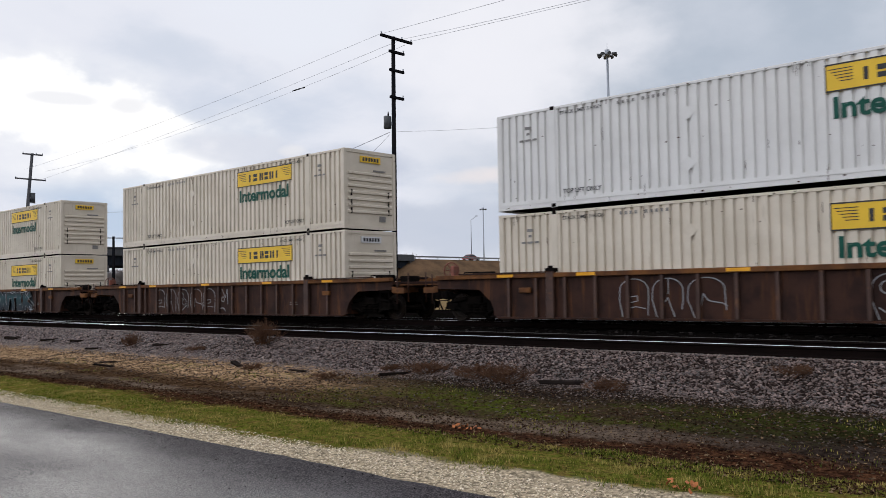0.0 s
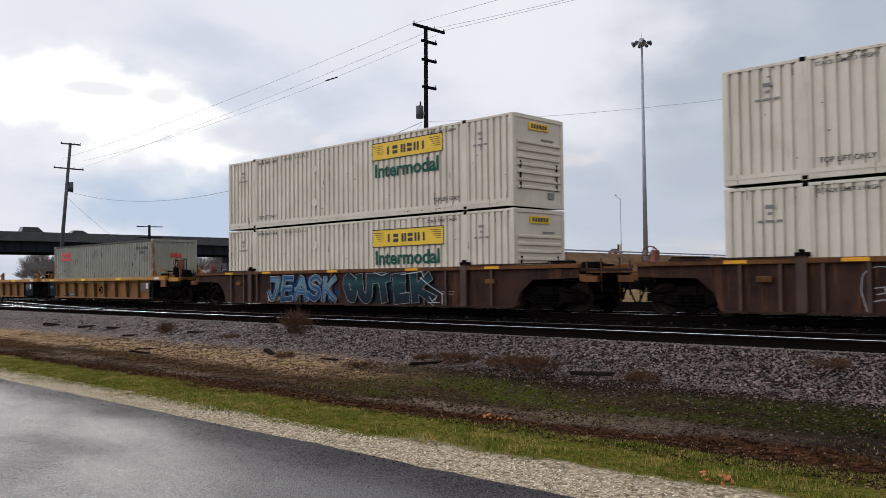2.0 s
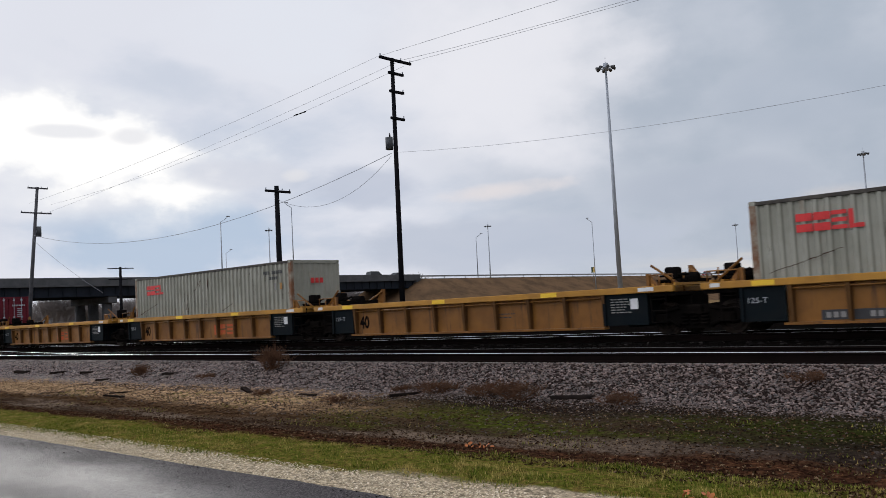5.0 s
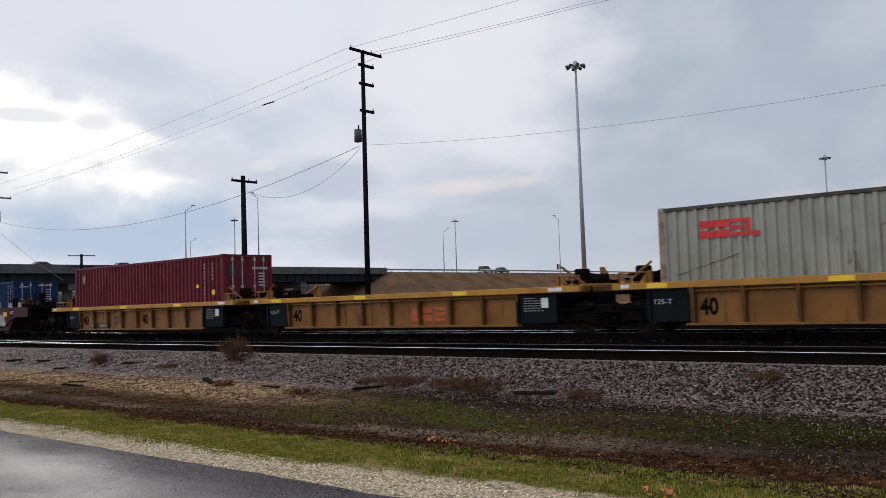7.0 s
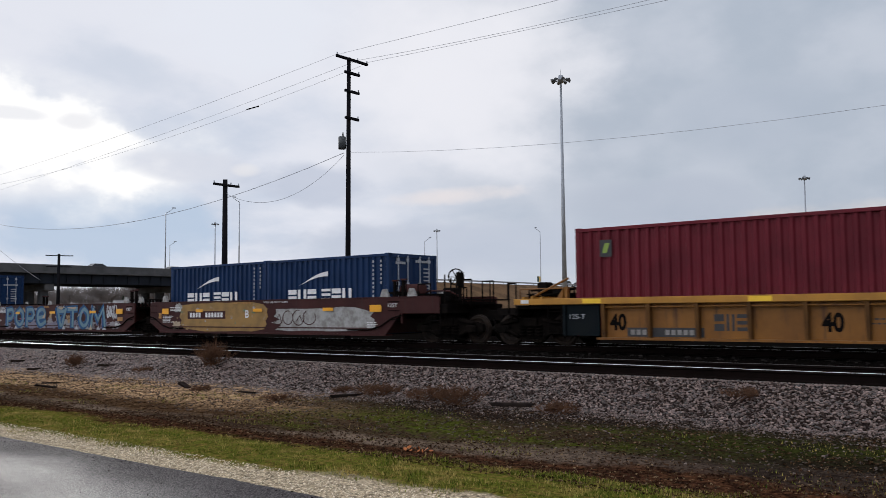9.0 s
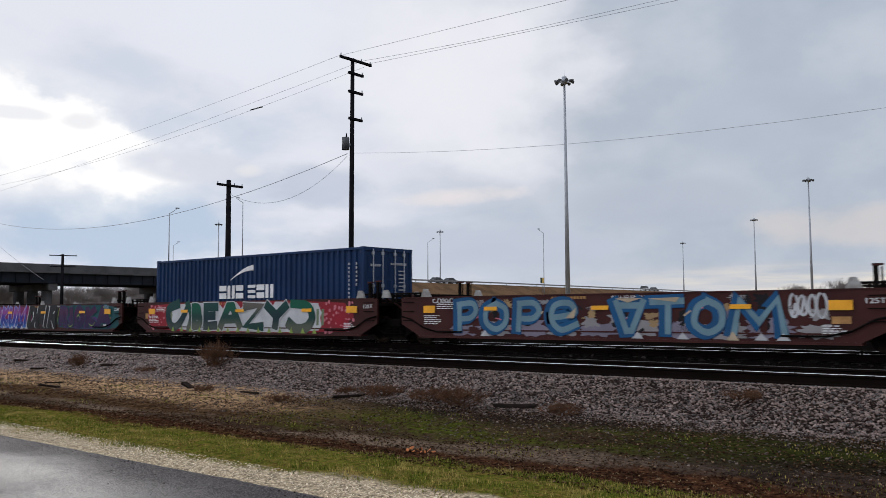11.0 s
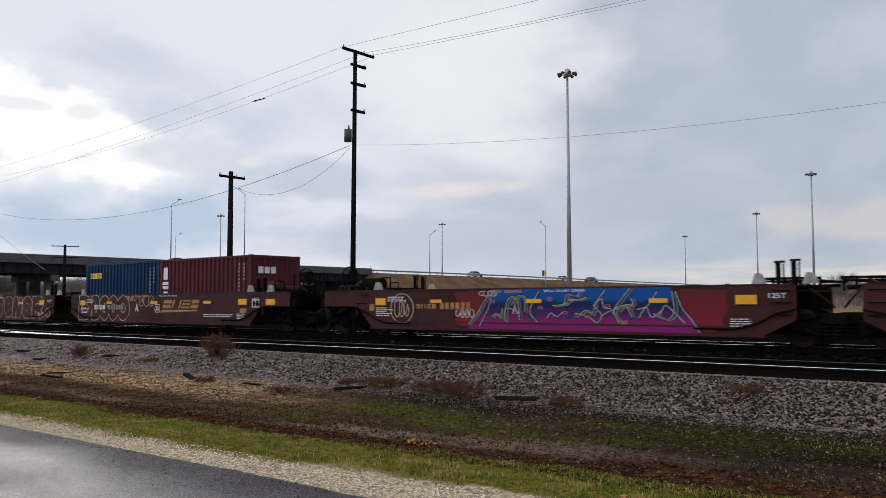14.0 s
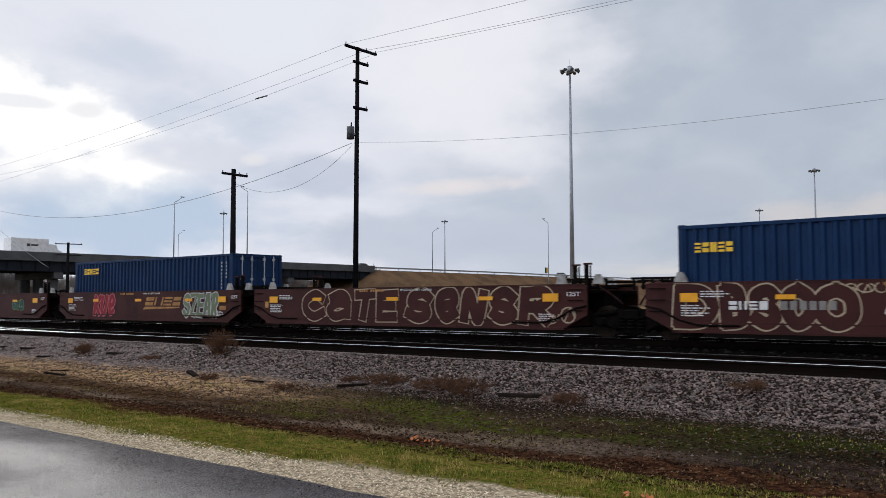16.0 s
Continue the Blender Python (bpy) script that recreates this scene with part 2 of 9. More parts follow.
RUST = (0.16, 0.07, 0.035)
GRIME = (0.10, 0.085, 0.07)
M = {
    "cream": surface("cream_paint", (0.60, 0.535, 0.44), (0.52, 0.46, 0.37), 0.8, 0.5, bump=0.05, dirt=(0.31, 0.25, 0.18), dirty=0.34, streaks=True, spread=0.05, shine=0.25),
    "white": surface("white_paint", (0.66, 0.65, 0.63), (0.60, 0.59, 0.57), 0.8, 0.45, bump=0.05, dirt=(0.45, 0.43, 0.40), dirty=0.22, streaks=True, spread=0.05, shine=0.2),
    "pale": surface("pale_grey_green_paint", (0.285, 0.28, 0.235), (0.225, 0.222, 0.182), 0.9, 0.55, bump=0.06, dirt=(0.17, 0.10, 0.05), dirty=0.30, streaks=True, spread=0.08, shine=0.2),
    "maroon": surface("maroon_paint", (0.115, 0.012, 0.020), (0.085, 0.010, 0.016), 0.8, 0.5, bump=0.06, dirt=(0.10, 0.03, 0.03), dirty=0.25, streaks=True, spread=0.08, shine=0.12),
    "navy": surface("navy_paint", (0.005, 0.023, 0.074), (0.0042, 0.018, 0.058), 0.8, 0.5, bump=0.06, dirt=(0.04, 0.06, 0.10), dirty=0.18, streaks=True, spread=0.08, shine=0.12),
    "brick": surface("faded_brick_red_paint", (0.074, 0.0135, 0.019), (0.056, 0.0115, 0.016), 0.8, 0.55, bump=0.06, dirt=(0.17, 0.075, 0.07), dirty=0.30, streaks=True, spread=0.08, shine=0.12),
    "blue": surface("royal_blue_paint", (0.0032, 0.022, 0.072), (0.0028, 0.017, 0.056), 0.8, 0.5, bump=0.06, dirt=(0.04, 0.06, 0.10), dirty=0.15, streaks=True, spread=0.08, shine=0.12),
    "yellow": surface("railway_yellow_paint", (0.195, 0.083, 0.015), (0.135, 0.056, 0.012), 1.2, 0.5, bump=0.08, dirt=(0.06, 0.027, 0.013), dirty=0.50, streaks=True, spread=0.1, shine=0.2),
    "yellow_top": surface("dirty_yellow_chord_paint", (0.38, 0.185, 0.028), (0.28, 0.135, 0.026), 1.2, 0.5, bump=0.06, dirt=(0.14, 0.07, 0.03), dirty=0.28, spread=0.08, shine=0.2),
    "oxide": surface("red_oxide_paint", (0.047, 0.0140, 0.0125), (0.031, 0.010, 0.0098), 0.9, 0.55, bump=0.08, dirt=(0.030, 0.020, 0.019), dirty=0.32, streaks=True, spread=0.12, shine=0.1),
    "brown": surface("rusty_brown_paint", (0.042, 0.0195, 0.0135), (0.022, 0.012, 0.010), 1.3, 0.6, bump=0.1, dirt=(0.095, 0.038, 0.016), dirty=0.52, streaks=True, spread=0.18, shine=0.08),
    "chord": surface("rusty_orange_chord_paint", (0.15, 0.063, 0.022), (0.075, 0.034, 0.018), 1.6, 0.6, bump=0.1, dirt=(0.06, 0.03, 0.02), dirty=0.45, spread=0.14, shine=0.06),
    "black": surface("grimy_black_iron", (0.0055, 0.005, 0.005), (0.010, 0.008, 0.007), 3, 0.65, bump=0.15, dirt=(0.016, 0.012, 0.009), dirty=0.2, spread=0.2, shine=0.0),
    "truck_iron": surface("grimy_cast_steel", (0.005, 0.0044, 0.004), (0.0085, 0.0068, 0.0058), 3, 0.6, bump=0.15, dirt=(0.014, 0.010, 0.008), dirty=0.3, spread=0.2, shine=0.0),
    "teal": surface("dark_green_black_paint", (0.005, 0.008, 0.010), (0.008, 0.010, 0.011), 2, 0.55, bump=0.1, spread=0.15, shine=0.03),
    "wheel": surface("worn_wheel_steel", (0.022, 0.015, 0.011), (0.012, 0.009, 0.008), 4, 0.6, 0.0, bump=0.1, spread=0.15, shine=0.08),
    # ribs browner than their panel: grime, and their shade put into the colour
    "yellow_rib": surface("shaded_grimy_yellow_rib_paint", (0.10, 0.047, 0.015), (0.065, 0.032, 0.013), 1.5, 0.6, bump=0.1, dirt=(0.03, 0.018, 0.012), dirty=0.4, spread=0.12, shine=0.08),
    "rusted_pale": surface("rust_eaten_pale_paint", (0.15, 0.065, 0.032), (0.27, 0.24, 0.19), 2.6, 0.6, bump=0.1, dirt=(0.09, 0.04, 0.02), dirty=0.5, streaks=True, spread=0.12, shine=0.1),
    "rust_spot": surface("dark_rust", (0.065, 0.03, 0.018), (0.035, 0.02, 0.014), 6, 0.8, bump=0.1, spread=0.2, shine=0.0),
    "roof_grime": surface("sooty_container_rail", (0.045, 0.04, 0.036), (0.09, 0.08, 0.065), 2.5, 0.6, bump=0.08, dirt=(0.10, 0.05, 0.03), dirty=0.3, spread=0.12, shine=0.1),
    "guide_grey": surface("dirty_pale_guide_paint", (0.30, 0.30, 0.29), (0.17, 0.16, 0.15), 5, 0.6, bump=0.05, dirt=(0.07, 0.06, 0.05), dirty=0.35, spread=0.1),
    "peeling": surface("peeling_tan_undercoat", (0.26, 0.155, 0.055), (0.19, 0.12, 0.05), 2.2, 0.6, bump=0.1, dirt=(0.27, 0.26, 0.24), dirty=0.27, spread=0.15, shine=0.1),
    "red": surface("signal_red_lettering", (0.55, 0.03, 0.03), None, 3, 0.55, bump=0, spread=0.1),
    "faded_red": surface("faded_red_lettering", (0.40, 0.065, 0.03), (0.38, 0.12, 0.035), 6, 0.6, bump=0, spread=0.2, shine=0.1),
    "green": surface("dark_green_lettering", (0.006, 0.072, 0.05), None, 3, 0.5, bump=0, spread=0.08, shine=0.15),
    "plate": surface("bright_yellow_plate", (0.72, 0.46, 0.03), (0.66, 0.42, 0.03), 2, 0.5, bump=0, spread=0.08),
    "reflector": surface("amber_reflector_tape", (0.70, 0.33, 0.01), (0.62, 0.28, 0.01), 4, 0.4, bump=0, spread=0.1),
    "ink": surface("dark_lettering", (0.03, 0.03, 0.032), None, 4, 0.55, bump=0, spread=0.1),
    "grey_ink": surface("worn_grey_lettering", (0.20, 0.19, 0.18), None, 4, 0.6, bump=0, spread=0.15),
    "chalk": surface("white_lettering", (0.62, 0.62, 0.62), (0.52, 0.52, 0.52), 4, 0.55, bump=0, spread=0.1),
    "faint": surface("faint_white_lettering", (0.34, 0.35, 0.37), (0.25, 0.26, 0.28), 4, 0.55, bump=0, spread=0.1),
    "can": surface("dull_grey_tank_paint", (0.075, 0.08, 0.085), (0.05, 0.053, 0.058), 2, 0.6, bump=0.05, spread=0.1, shine=0.1),
    "gold": surface("faded_gold_lettering", (0.36, 0.20, 0.075), (0.24, 0.12, 0.05), 5, 0.6, bump=0, spread=0.2, shine=0.1),
    "wood": surface("weathered_dark_pole_wood", (0.008, 0.0085, 0.011), (0.013, 0.012, 0.013), 2, 0.8, bump=0.3, fine=25, spread=0.2, shine=0.0),
    "grey_wood": surface("weathered_grey_pole_wood", (0.075, 0.075, 0.08), (0.05, 0.05, 0.055), 2, 0.8, bump=0.3, fine=25, spread=0.2, shine=0.1),
    "galv": surface("galvanised_steel", (0.24, 0.26, 0.29), (0.30, 0.32, 0.35), 1.5, 0.5, 0.5, bump=0.03, spread=0.06),
    "wire": surface("dull_aluminium_cable", (0.30, 0.31, 0.34), None, 4, 0.6, bump=0, spread=0.05),
    "tie": surface("creosoted_tie_wood", (0.006, 0.0055, 0.005), (0.010, 0.009, 0.008), 3, 0.75, bump=0.3, fine=30, spread=0.2, shine=0.0),
    "railside": surface("rusty_rail_steel", (0.008, 0.0055, 0.005), (0.006, 0.0045, 0.004), 3, 0.75, bump=0.15, spread=0.15, shine=0.0),
    "dull_head": surface("rusted_rail_head", (0.05, 0.045, 0.042), (0.03, 0.027, 0.026), 6, 0.5, 0.3, bump=0.0, spread=0.05),
    "railhead": surface("polished_rail_head", (0.80, 0.81, 0.84), (0.72, 0.73, 0.76), 6, 0.28, 1.0, bump=0.0, spread=0.03),
    "concrete": surface("weathered_concrete", (0.090, 0.092, 0.097), (0.062, 0.064, 0.068), 0.5, 0.8, bump=0.15, shine=0.0, dirt=(0.07, 0.07, 0.07), dirty=0.3, streaks=True, spread=0.12),
    "girder": surface("dark_steel_girder_paint", (0.022, 0.027, 0.036), (0.018, 0.021, 0.028), 0.5, 0.6, bump=0.08, shine=0.0, dirt=(0.05, 0.04, 0.035), dirty=0.2, spread=0.1),
    "twig": surface("dry_weed_stems", (0.115, 0.060, 0.035), (0.07, 0.040, 0.026), 5, 0.85, bump=0, spread=0.2, shine=0.0),
    # bark paled to put the haze of distance into its colour
    "bark": surface("haze_paled_bare_bark", (0.21, 0.19, 0.185), (0.15, 0.137, 0.132), 0.3, 0.85, bump=0.1, spread=0.2, shine=0.0),
    "dead_wood": surface("wet_scrap_timber", (0.014, 0.011, 0.010), (0.024, 0.018, 0.015), 4, 0.7, bump=0.4, fine=30, spread=0.2, shine=0.0),
    "leaf": surface("dead_orange_leaves", (0.36, 0.12, 0.03), (0.28, 0.08, 0.03), 20, 0.7, bump=0, spread=0.2),
    "glass": surface("dark_car_glass", (0.02, 0.022, 0.025), None, 4, 0.08, bump=0, spread=0.02),
    "car_white": surface("white_car_paint", (0.7, 0.7, 0.7), None, 2, 0.3, bump=0, spread=0.03, coat=0.5),
    "car_dark": surface("black_car_paint", (0.02, 0.022, 0.026), None, 2, 0.3, bump=0, spread=0.03, coat=0.5),
    "car_red": surface("red_car_paint", (0.35, 0.02, 0.02), None, 2, 0.3, bump=0, spread=0.03, coat=0.5),
    "car_silver": surface("silver_car_paint", (0.42, 0.44, 0.46), None, 2, 0.3, 0.3, bump=0, spread=0.03, coat=0.5),
    "tyre": surface("tyre_rubber", (0.02, 0.02, 0.02), None, 8, 0.8, bump=0.1, spread=0.1),
    "roofing": surface("grey_roofing", (0.20, 0.20, 0.20), None, 0.5, 0.8, bump=0.05, spread=0.1),
    "wall_paint": surface("pale_shed_wall", (0.55, 0.54, 0.52), (0.48, 0.47, 0.45), 0.4, 0.7, bump=0.05, spread=0.06),
}
for key, colour in {"g_blue": (0.012, 0.085, 0.21), "g_pale": (0.15, 0.255, 0.31), "g_white": (0.52, 0.53, 0.55), "g_cream": (0.46, 0.37, 0.26),
                    "g_teal": (0.004, 0.066, 0.075), "g_green": (0.008, 0.06, 0.032), "g_purple": (0.06, 0.02, 0.12), 
                    "g_black": (0.008, 0.008, 0.010), "g_magenta": (0.22, 0.012, 0.11), "g_royal": (0.008, 0.05, 0.28), "g_red": (0.27, 0.013, 0.025),
                    "g_pink": (0.52, 0.16, 0.20), "g_lime": (0.26, 0.36, 0.08), "g_lilac": (0.45, 0.42, 0.62), "g_tan": (0.36, 0.24, 0.12),
                    "g_navy": (0.006, 0.045, 0.13), "g_ink": (0.006, 0.012, 0.018), "g_deep": (0.008, 0.055, 0.055), "g_sage": (0.16, 0.20, 0.12), "g_chalk": (0.36, 0.36, 0.37), "g_ash": (0.27, 0.26, 0.27), "g_haze": (0.20, 0.18, 0.235)}.items():
    M[key] = surface(key[2:] + "_spray_paint", [c * 0.82 for c in colour], [c * 0.64 + 0.006 for c in colour], 1.2, 0.5, bump=0.03, dirt=[c * 0.5 + 0.03 for c in colour], dirty=0.18, spread=0.12, shine=0.12)


def ground_material():
    """Bands along the track: wet soil, pale shoulder gravel, turf, mud, sand, moss and wet ballast, with ragged limits."""
    m = bpy.data.materials.new("trackside_ground")
    m.use_nodes = True
    nt = m.node_tree
    bsdf = nt.nodes["Principled BSDF"]
    at = node(nt, "ShaderNodeNewGeometry").outputs["Position"]
    xyz = node(nt, "ShaderNodeSeparateXYZ", {0: at})
    x, y = xyz.outputs[0], xyz.outputs[1]
    stretched = vcalc(nt, "MULTIPLY", at, (0.35, 1.0, 1.0))
    wob = calc(nt, "MULTIPLY_ADD", grain(nt, stretched, 0.8, 6, 0.6), 1.5, calc(nt, "MULTIPLY_ADD", grain(nt, at, 4.0, 5, 0.65), 0.7, -1.1))
    veer = ramp(nt, x, -10.5, -2.0, 0.0, 0.75)          # the bands bear away from the road towards +x
    yy = calc(nt, "SUBTRACT", calc(nt, "ADD", y, wob), veer)
    fine = grain(nt, at, 38.0, 5, 0.7)
    mid = grain(nt, at, 7.0, 5, 0.65)
    patch = grain(nt, stretched, 1.1, 5, 0.6)
    pebble = node(nt, "ShaderNodeTexVoronoi", {"Vector": at, "Scale": 26.0}).outputs["Distance"]

    def edge(limit, soft):
        return ramp(nt, yy, limit - soft, limit + soft)

    colour = blend(nt, ramp(nt, pebble, 0.1, 0.6), (0.60, 0.49, 0.34), (0.31, 0.25, 0.17))                  # shoulder gravel
    turf = blend(nt, ramp(nt, mid, 0.4, 0.65), (0.085, 0.092, 0.014), (0.15, 0.105, 0.03))
    colour = blend(nt, ramp(nt, calc(nt, "SUBTRACT", calc(nt, "MULTIPLY_ADD", wob, 0.75, y), calc(nt, "MULTIPLY", veer, 0.6)), 5.54, 5.74), colour, turf)
    wet = ramp(nt, calc(nt, "MULTIPLY_ADD", wob, 1.5, x), -6.8, -2.8)          # soil colours of the low ground darken towards +x
    mud = blend(nt, ramp(nt, mid, 0.35, 0.7), (0.022, 0.010, 0.0065), (0.10, 0.044, 0.022))
    colour = blend(nt, edge(6.85, 0.2), colour, mud)
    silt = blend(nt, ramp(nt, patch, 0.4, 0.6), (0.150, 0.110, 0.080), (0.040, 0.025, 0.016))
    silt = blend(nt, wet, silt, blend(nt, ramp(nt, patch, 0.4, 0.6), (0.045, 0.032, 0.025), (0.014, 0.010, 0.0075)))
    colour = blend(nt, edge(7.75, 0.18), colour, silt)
    brown = blend(nt, ramp(nt, mid, 0.35, 0.66), (0.095, 0.055, 0.028), (0.027, 0.015, 0.009))
    moss = blend(nt, ramp(nt, calc(nt, "MULTIPLY_ADD", mid, 0.5, calc(nt, "MULTIPLY", patch, 0.6)), 0.5, 0.66), (0.048, 0.032, 0.019), (0.052, 0.062, 0.009))
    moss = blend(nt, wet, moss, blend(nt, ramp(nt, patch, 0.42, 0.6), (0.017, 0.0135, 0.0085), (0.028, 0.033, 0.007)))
    colour = blend(nt, edge(8.5, 0.25), colour, blend(nt, ramp(nt, calc(nt, "MULTIPLY_ADD", wob, 2.0, x), -13.0, -8.0), brown, moss))
    sand = blend(nt, ramp(nt, mid, 0.38, 0.66), (0.40, 0.265, 0.15), (0.16, 0.10, 0.056))
    dirt = blend(nt, ramp(nt, pebble, 0.15, 0.55), (0.062, 0.044, 0.034), (0.014, 0.010, 0.008))
    left = ramp(nt, calc(nt, "MULTIPLY_ADD", wob, 3.0, x), -14.5, -9.0)
    colour = blend(nt, calc(nt, "MULTIPLY", edge(9.3, 0.35), calc(nt, "SUBTRACT", 1.0, left)), colour, sand)
    colour = blend(nt, calc(nt, "MULTIPLY", edge(10.1, 0.5), left), colour, dirt)
    stone = blend(nt, ramp(nt, pebble, 0.1, 0.6), (0.070, 0.050, 0.044), (0.016, 0.0115, 0.010))
    colour = blend(nt, ramp(nt, calc(nt, "MULTIPLY_ADD", wob, 0.5, y), 11.35, 11.6), colour, stone)
    # track beds near black to y = 43: shade under the train put into the colour
    colour = blend(nt, ramp(nt, y, 13.2, 13.5), colour, blend(nt, ramp(nt, pebble, 0.1, 0.6), (0.008, 0.0068, 0.006), (0.0035, 0.003, 0.0026)))
    field = blend(nt, ramp(nt, patch, 0.35, 0.65), (0.24, 0.165, 0.085), (0.15, 0.105, 0.052))
    colour = blend(nt, ramp(nt, yy, 43.0, 46.0), colour, field)
    colour = blend(nt, ramp(nt, y, -9.0, -6.0, 1.0, 0.0), colour, turf)
    speck = grain(nt, at, 16.0, 4, 0.7)
    shade = calc(nt, "MULTIPLY", calc(nt, "MULTIPLY_ADD", fine, 1.3, 0.35), ramp(nt, speck, 0.36, 0.58, 0.45, 1.15))
    colour = blend(nt, 1.0, colour, node(nt, "ShaderNodeCombineXYZ", {0: shade, 1: shade, 2: shade}).outputs[0], "MULTIPLY")
    nt.links.new(colour, bsdf.inputs["Base Color"])
    nt.links.new(calc(nt, "MULTIPLY_ADD", mid, 0.5, 0.5, clamp=True), bsdf.inputs["Roughness"])
    bsdf.inputs["Specular IOR Level"].default_value = 0.0
    height = calc(nt, "ADD", calc(nt, "MULTIPLY", mid, 1.2), calc(nt, "SUBTRACT", fine, pebble))
    nt.links.new(node(nt, "ShaderNodeBump", {"Strength": 0.7, "Distance": 0.03, "Height": height}).outputs[0], bsdf.inputs["Normal"])
    return m


def asphalt_material():
    """Wet blacktop: a thin film of water in broad pools, drier and rougher between them."""
    m = bpy.data.materials.new("wet_asphalt")
    m.use_nodes = True
    nt = m.node_tree
    bsdf = nt.nodes["Principled BSDF"]
    at = node(nt, "ShaderNodeNewGeometry").outputs["Position"]
    y = node(nt, "ShaderNodeSeparateXYZ", {0: at}).outputs[1]
    pools = grain(nt, vcalc(nt, "MULTIPLY", at, (0.5, 0.9, 1.0)), 0.9, 4, 0.5)
    chips = node(nt, "ShaderNodeTexVoronoi", {"Vector": at, "Scale": 55.0}).outputs["Distance"]
    fine = grain(nt, at, 75.0, 4, 0.8)
    blot = grain(nt, vcalc(nt, "MULTIPLY", at, (1.0, 1.6, 1.0)), 3.2, 5, 0.65)
    wet = ramp(nt, calc(nt, "ADD", calc(nt, "MULTIPLY_ADD", ramp(nt, y, 4.1, 5.25), -0.50, calc(nt, "ADD", pools, 0.06)), calc(nt, "MULTIPLY_ADD", blot, 0.3, -0.15)), -0.05, 0.72)
    colour = blend(nt, ramp(nt, chips, 0.1, 0.7), (0.105, 0.088, 0.094), (0.010, 0.0085, 0.0105))
    nt.links.new(colour, bsdf.inputs["Base Color"])
    nt.links.new(calc(nt, "MULTIPLY_ADD", wet, 0.38, 0.08), bsdf.inputs["Specular IOR Level"])
    nt.links.new(calc(nt, "MULTIPLY_ADD", wet, -0.20, calc(nt, "MULTIPLY_ADD", fine, 0.5, 0.46)), bsdf.inputs["Roughness"])
    bump = node(nt, "ShaderNodeBump", {"Strength": calc(nt, "MULTIPLY_ADD", wet, -0.25, 1.0), "Distance": 0.012, "Height": calc(nt, "ADD", fine, chips)})
    nt.links.new(bump.outputs[0], bsdf.inputs["Normal"])
    return m


def stone_material(name, a, b, c, shine=0.0, drift=0.0):
    m = bpy.data.materials.new(name)
    m.use_nodes = True
    nt = m.node_tree
    bsdf = nt.nodes["Principled BSDF"]
    geo = node(nt, "ShaderNodeNewGeometry")
    pick = geo.outputs["Random Per Island"]
    tiny = grain(nt, geo.outputs["Position"], 60.0, 4, 0.7)
    colour = blend(nt, ramp(nt, pick, 0.0, 0.6), a, b)
    colour = blend(nt, ramp(nt, pick, 0.75, 1.0), colour, c)
    if drift:
        patch = grain(nt, geo.outputs["Position"], 1.6, 4, 0.6)
        colour = blend(nt, ramp(nt, patch, 0.48, 0.68, 0.0, drift), colour, c)
        colour = blend(nt, ramp(nt, patch, 0.30, 0.42, drift, 0.0), colour, a)
    shade = calc(nt, "MULTIPLY_ADD", tiny, 0.8, 0.6)
    nt.links.new(blend(nt, 1.0, colour, node(nt, "ShaderNodeCombineXYZ", {0: shade, 1: shade, 2: shade}).outputs[0], "MULTIPLY"), bsdf.inputs["Base Color"])
    bsdf.inputs["Roughness"].default_value = 0.6 - 0.25 * shine
    bsdf.inputs["Specular IOR Level"].default_value = shine
    nt.links.new(node(nt, "ShaderNodeBump", {"Strength": 0.4, "Distance": 0.01, "Height": tiny}).outputs[0], bsdf.inputs["Normal"])
    return m


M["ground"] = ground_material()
M["asphalt"] = asphalt_material()
M["ballast"] = stone_material("wet_ballast_stone", (0.016, 0.0105, 0.009), (0.112, 0.070, 0.058), (0.245, 0.168, 0.140), 0.58)
M["dark_ballast"] = stone_material("near_black_track_stone", (0.005, 0.0045, 0.0045), (0.011, 0.0095, 0.009), (0.03, 0.026, 0.024), 0.0)
M["litter"] = stone_material("rotting_leaf_litter", (0.012, 0.007, 0.0045), (0.05, 0.026, 0.014), (0.19, 0.13, 0.075), 0.0)
M["clods"] = stone_material("wet_mud_clods", (0.03, 0.019, 0.012), (0.055, 0.036, 0.023), (0.10, 0.065, 0.04), 0.0)
M["sunk_stones"] = stone_material("half_sunk_muddy_stone", (0.022, 0.016, 0.013), (0.062, 0.045, 0.037), (0.15, 0.115, 0.098), 0.1)
M["pebbles"] = stone_material("shoulder_gravel_stone", (0.34, 0.275, 0.19), (0.60, 0.51, 0.375), (0.80, 0.71, 0.56))
M["blades"] = stone_material("turf_blades", (0.030, 0.058, 0.008), (0.145, 0.160, 0.024), (0.40, 0.30, 0.10), 0.0, 0.85)


# ---- mesh helpers ----
def mesh_of(bm, name, material):
    me = bpy.data.meshes.new(name)
    bm.to_mesh(me)
    bm.free()
    me.materials.append(material)
    return me


def part(name, bm, material, parent=None, label="", at=None):
    """Links a bmesh, or a mesh that repeats share, as one object under a thing or a part."""
    me = bm if isinstance(bm, bpy.types.Mesh) else mesh_of(bm, name, material)
    ob = new(name, me)
    ob.parent = parent
    if at is not None:
        ob.matrix_basis = at
    if label:
        tagged(ob, label)
    return ob


def thing(name, label, category, m, group=""):
    ob = new(name)
    ob.empty_display_size = 0.3
    ob.matrix_basis = m
    return tagged(ob, label, category, group)


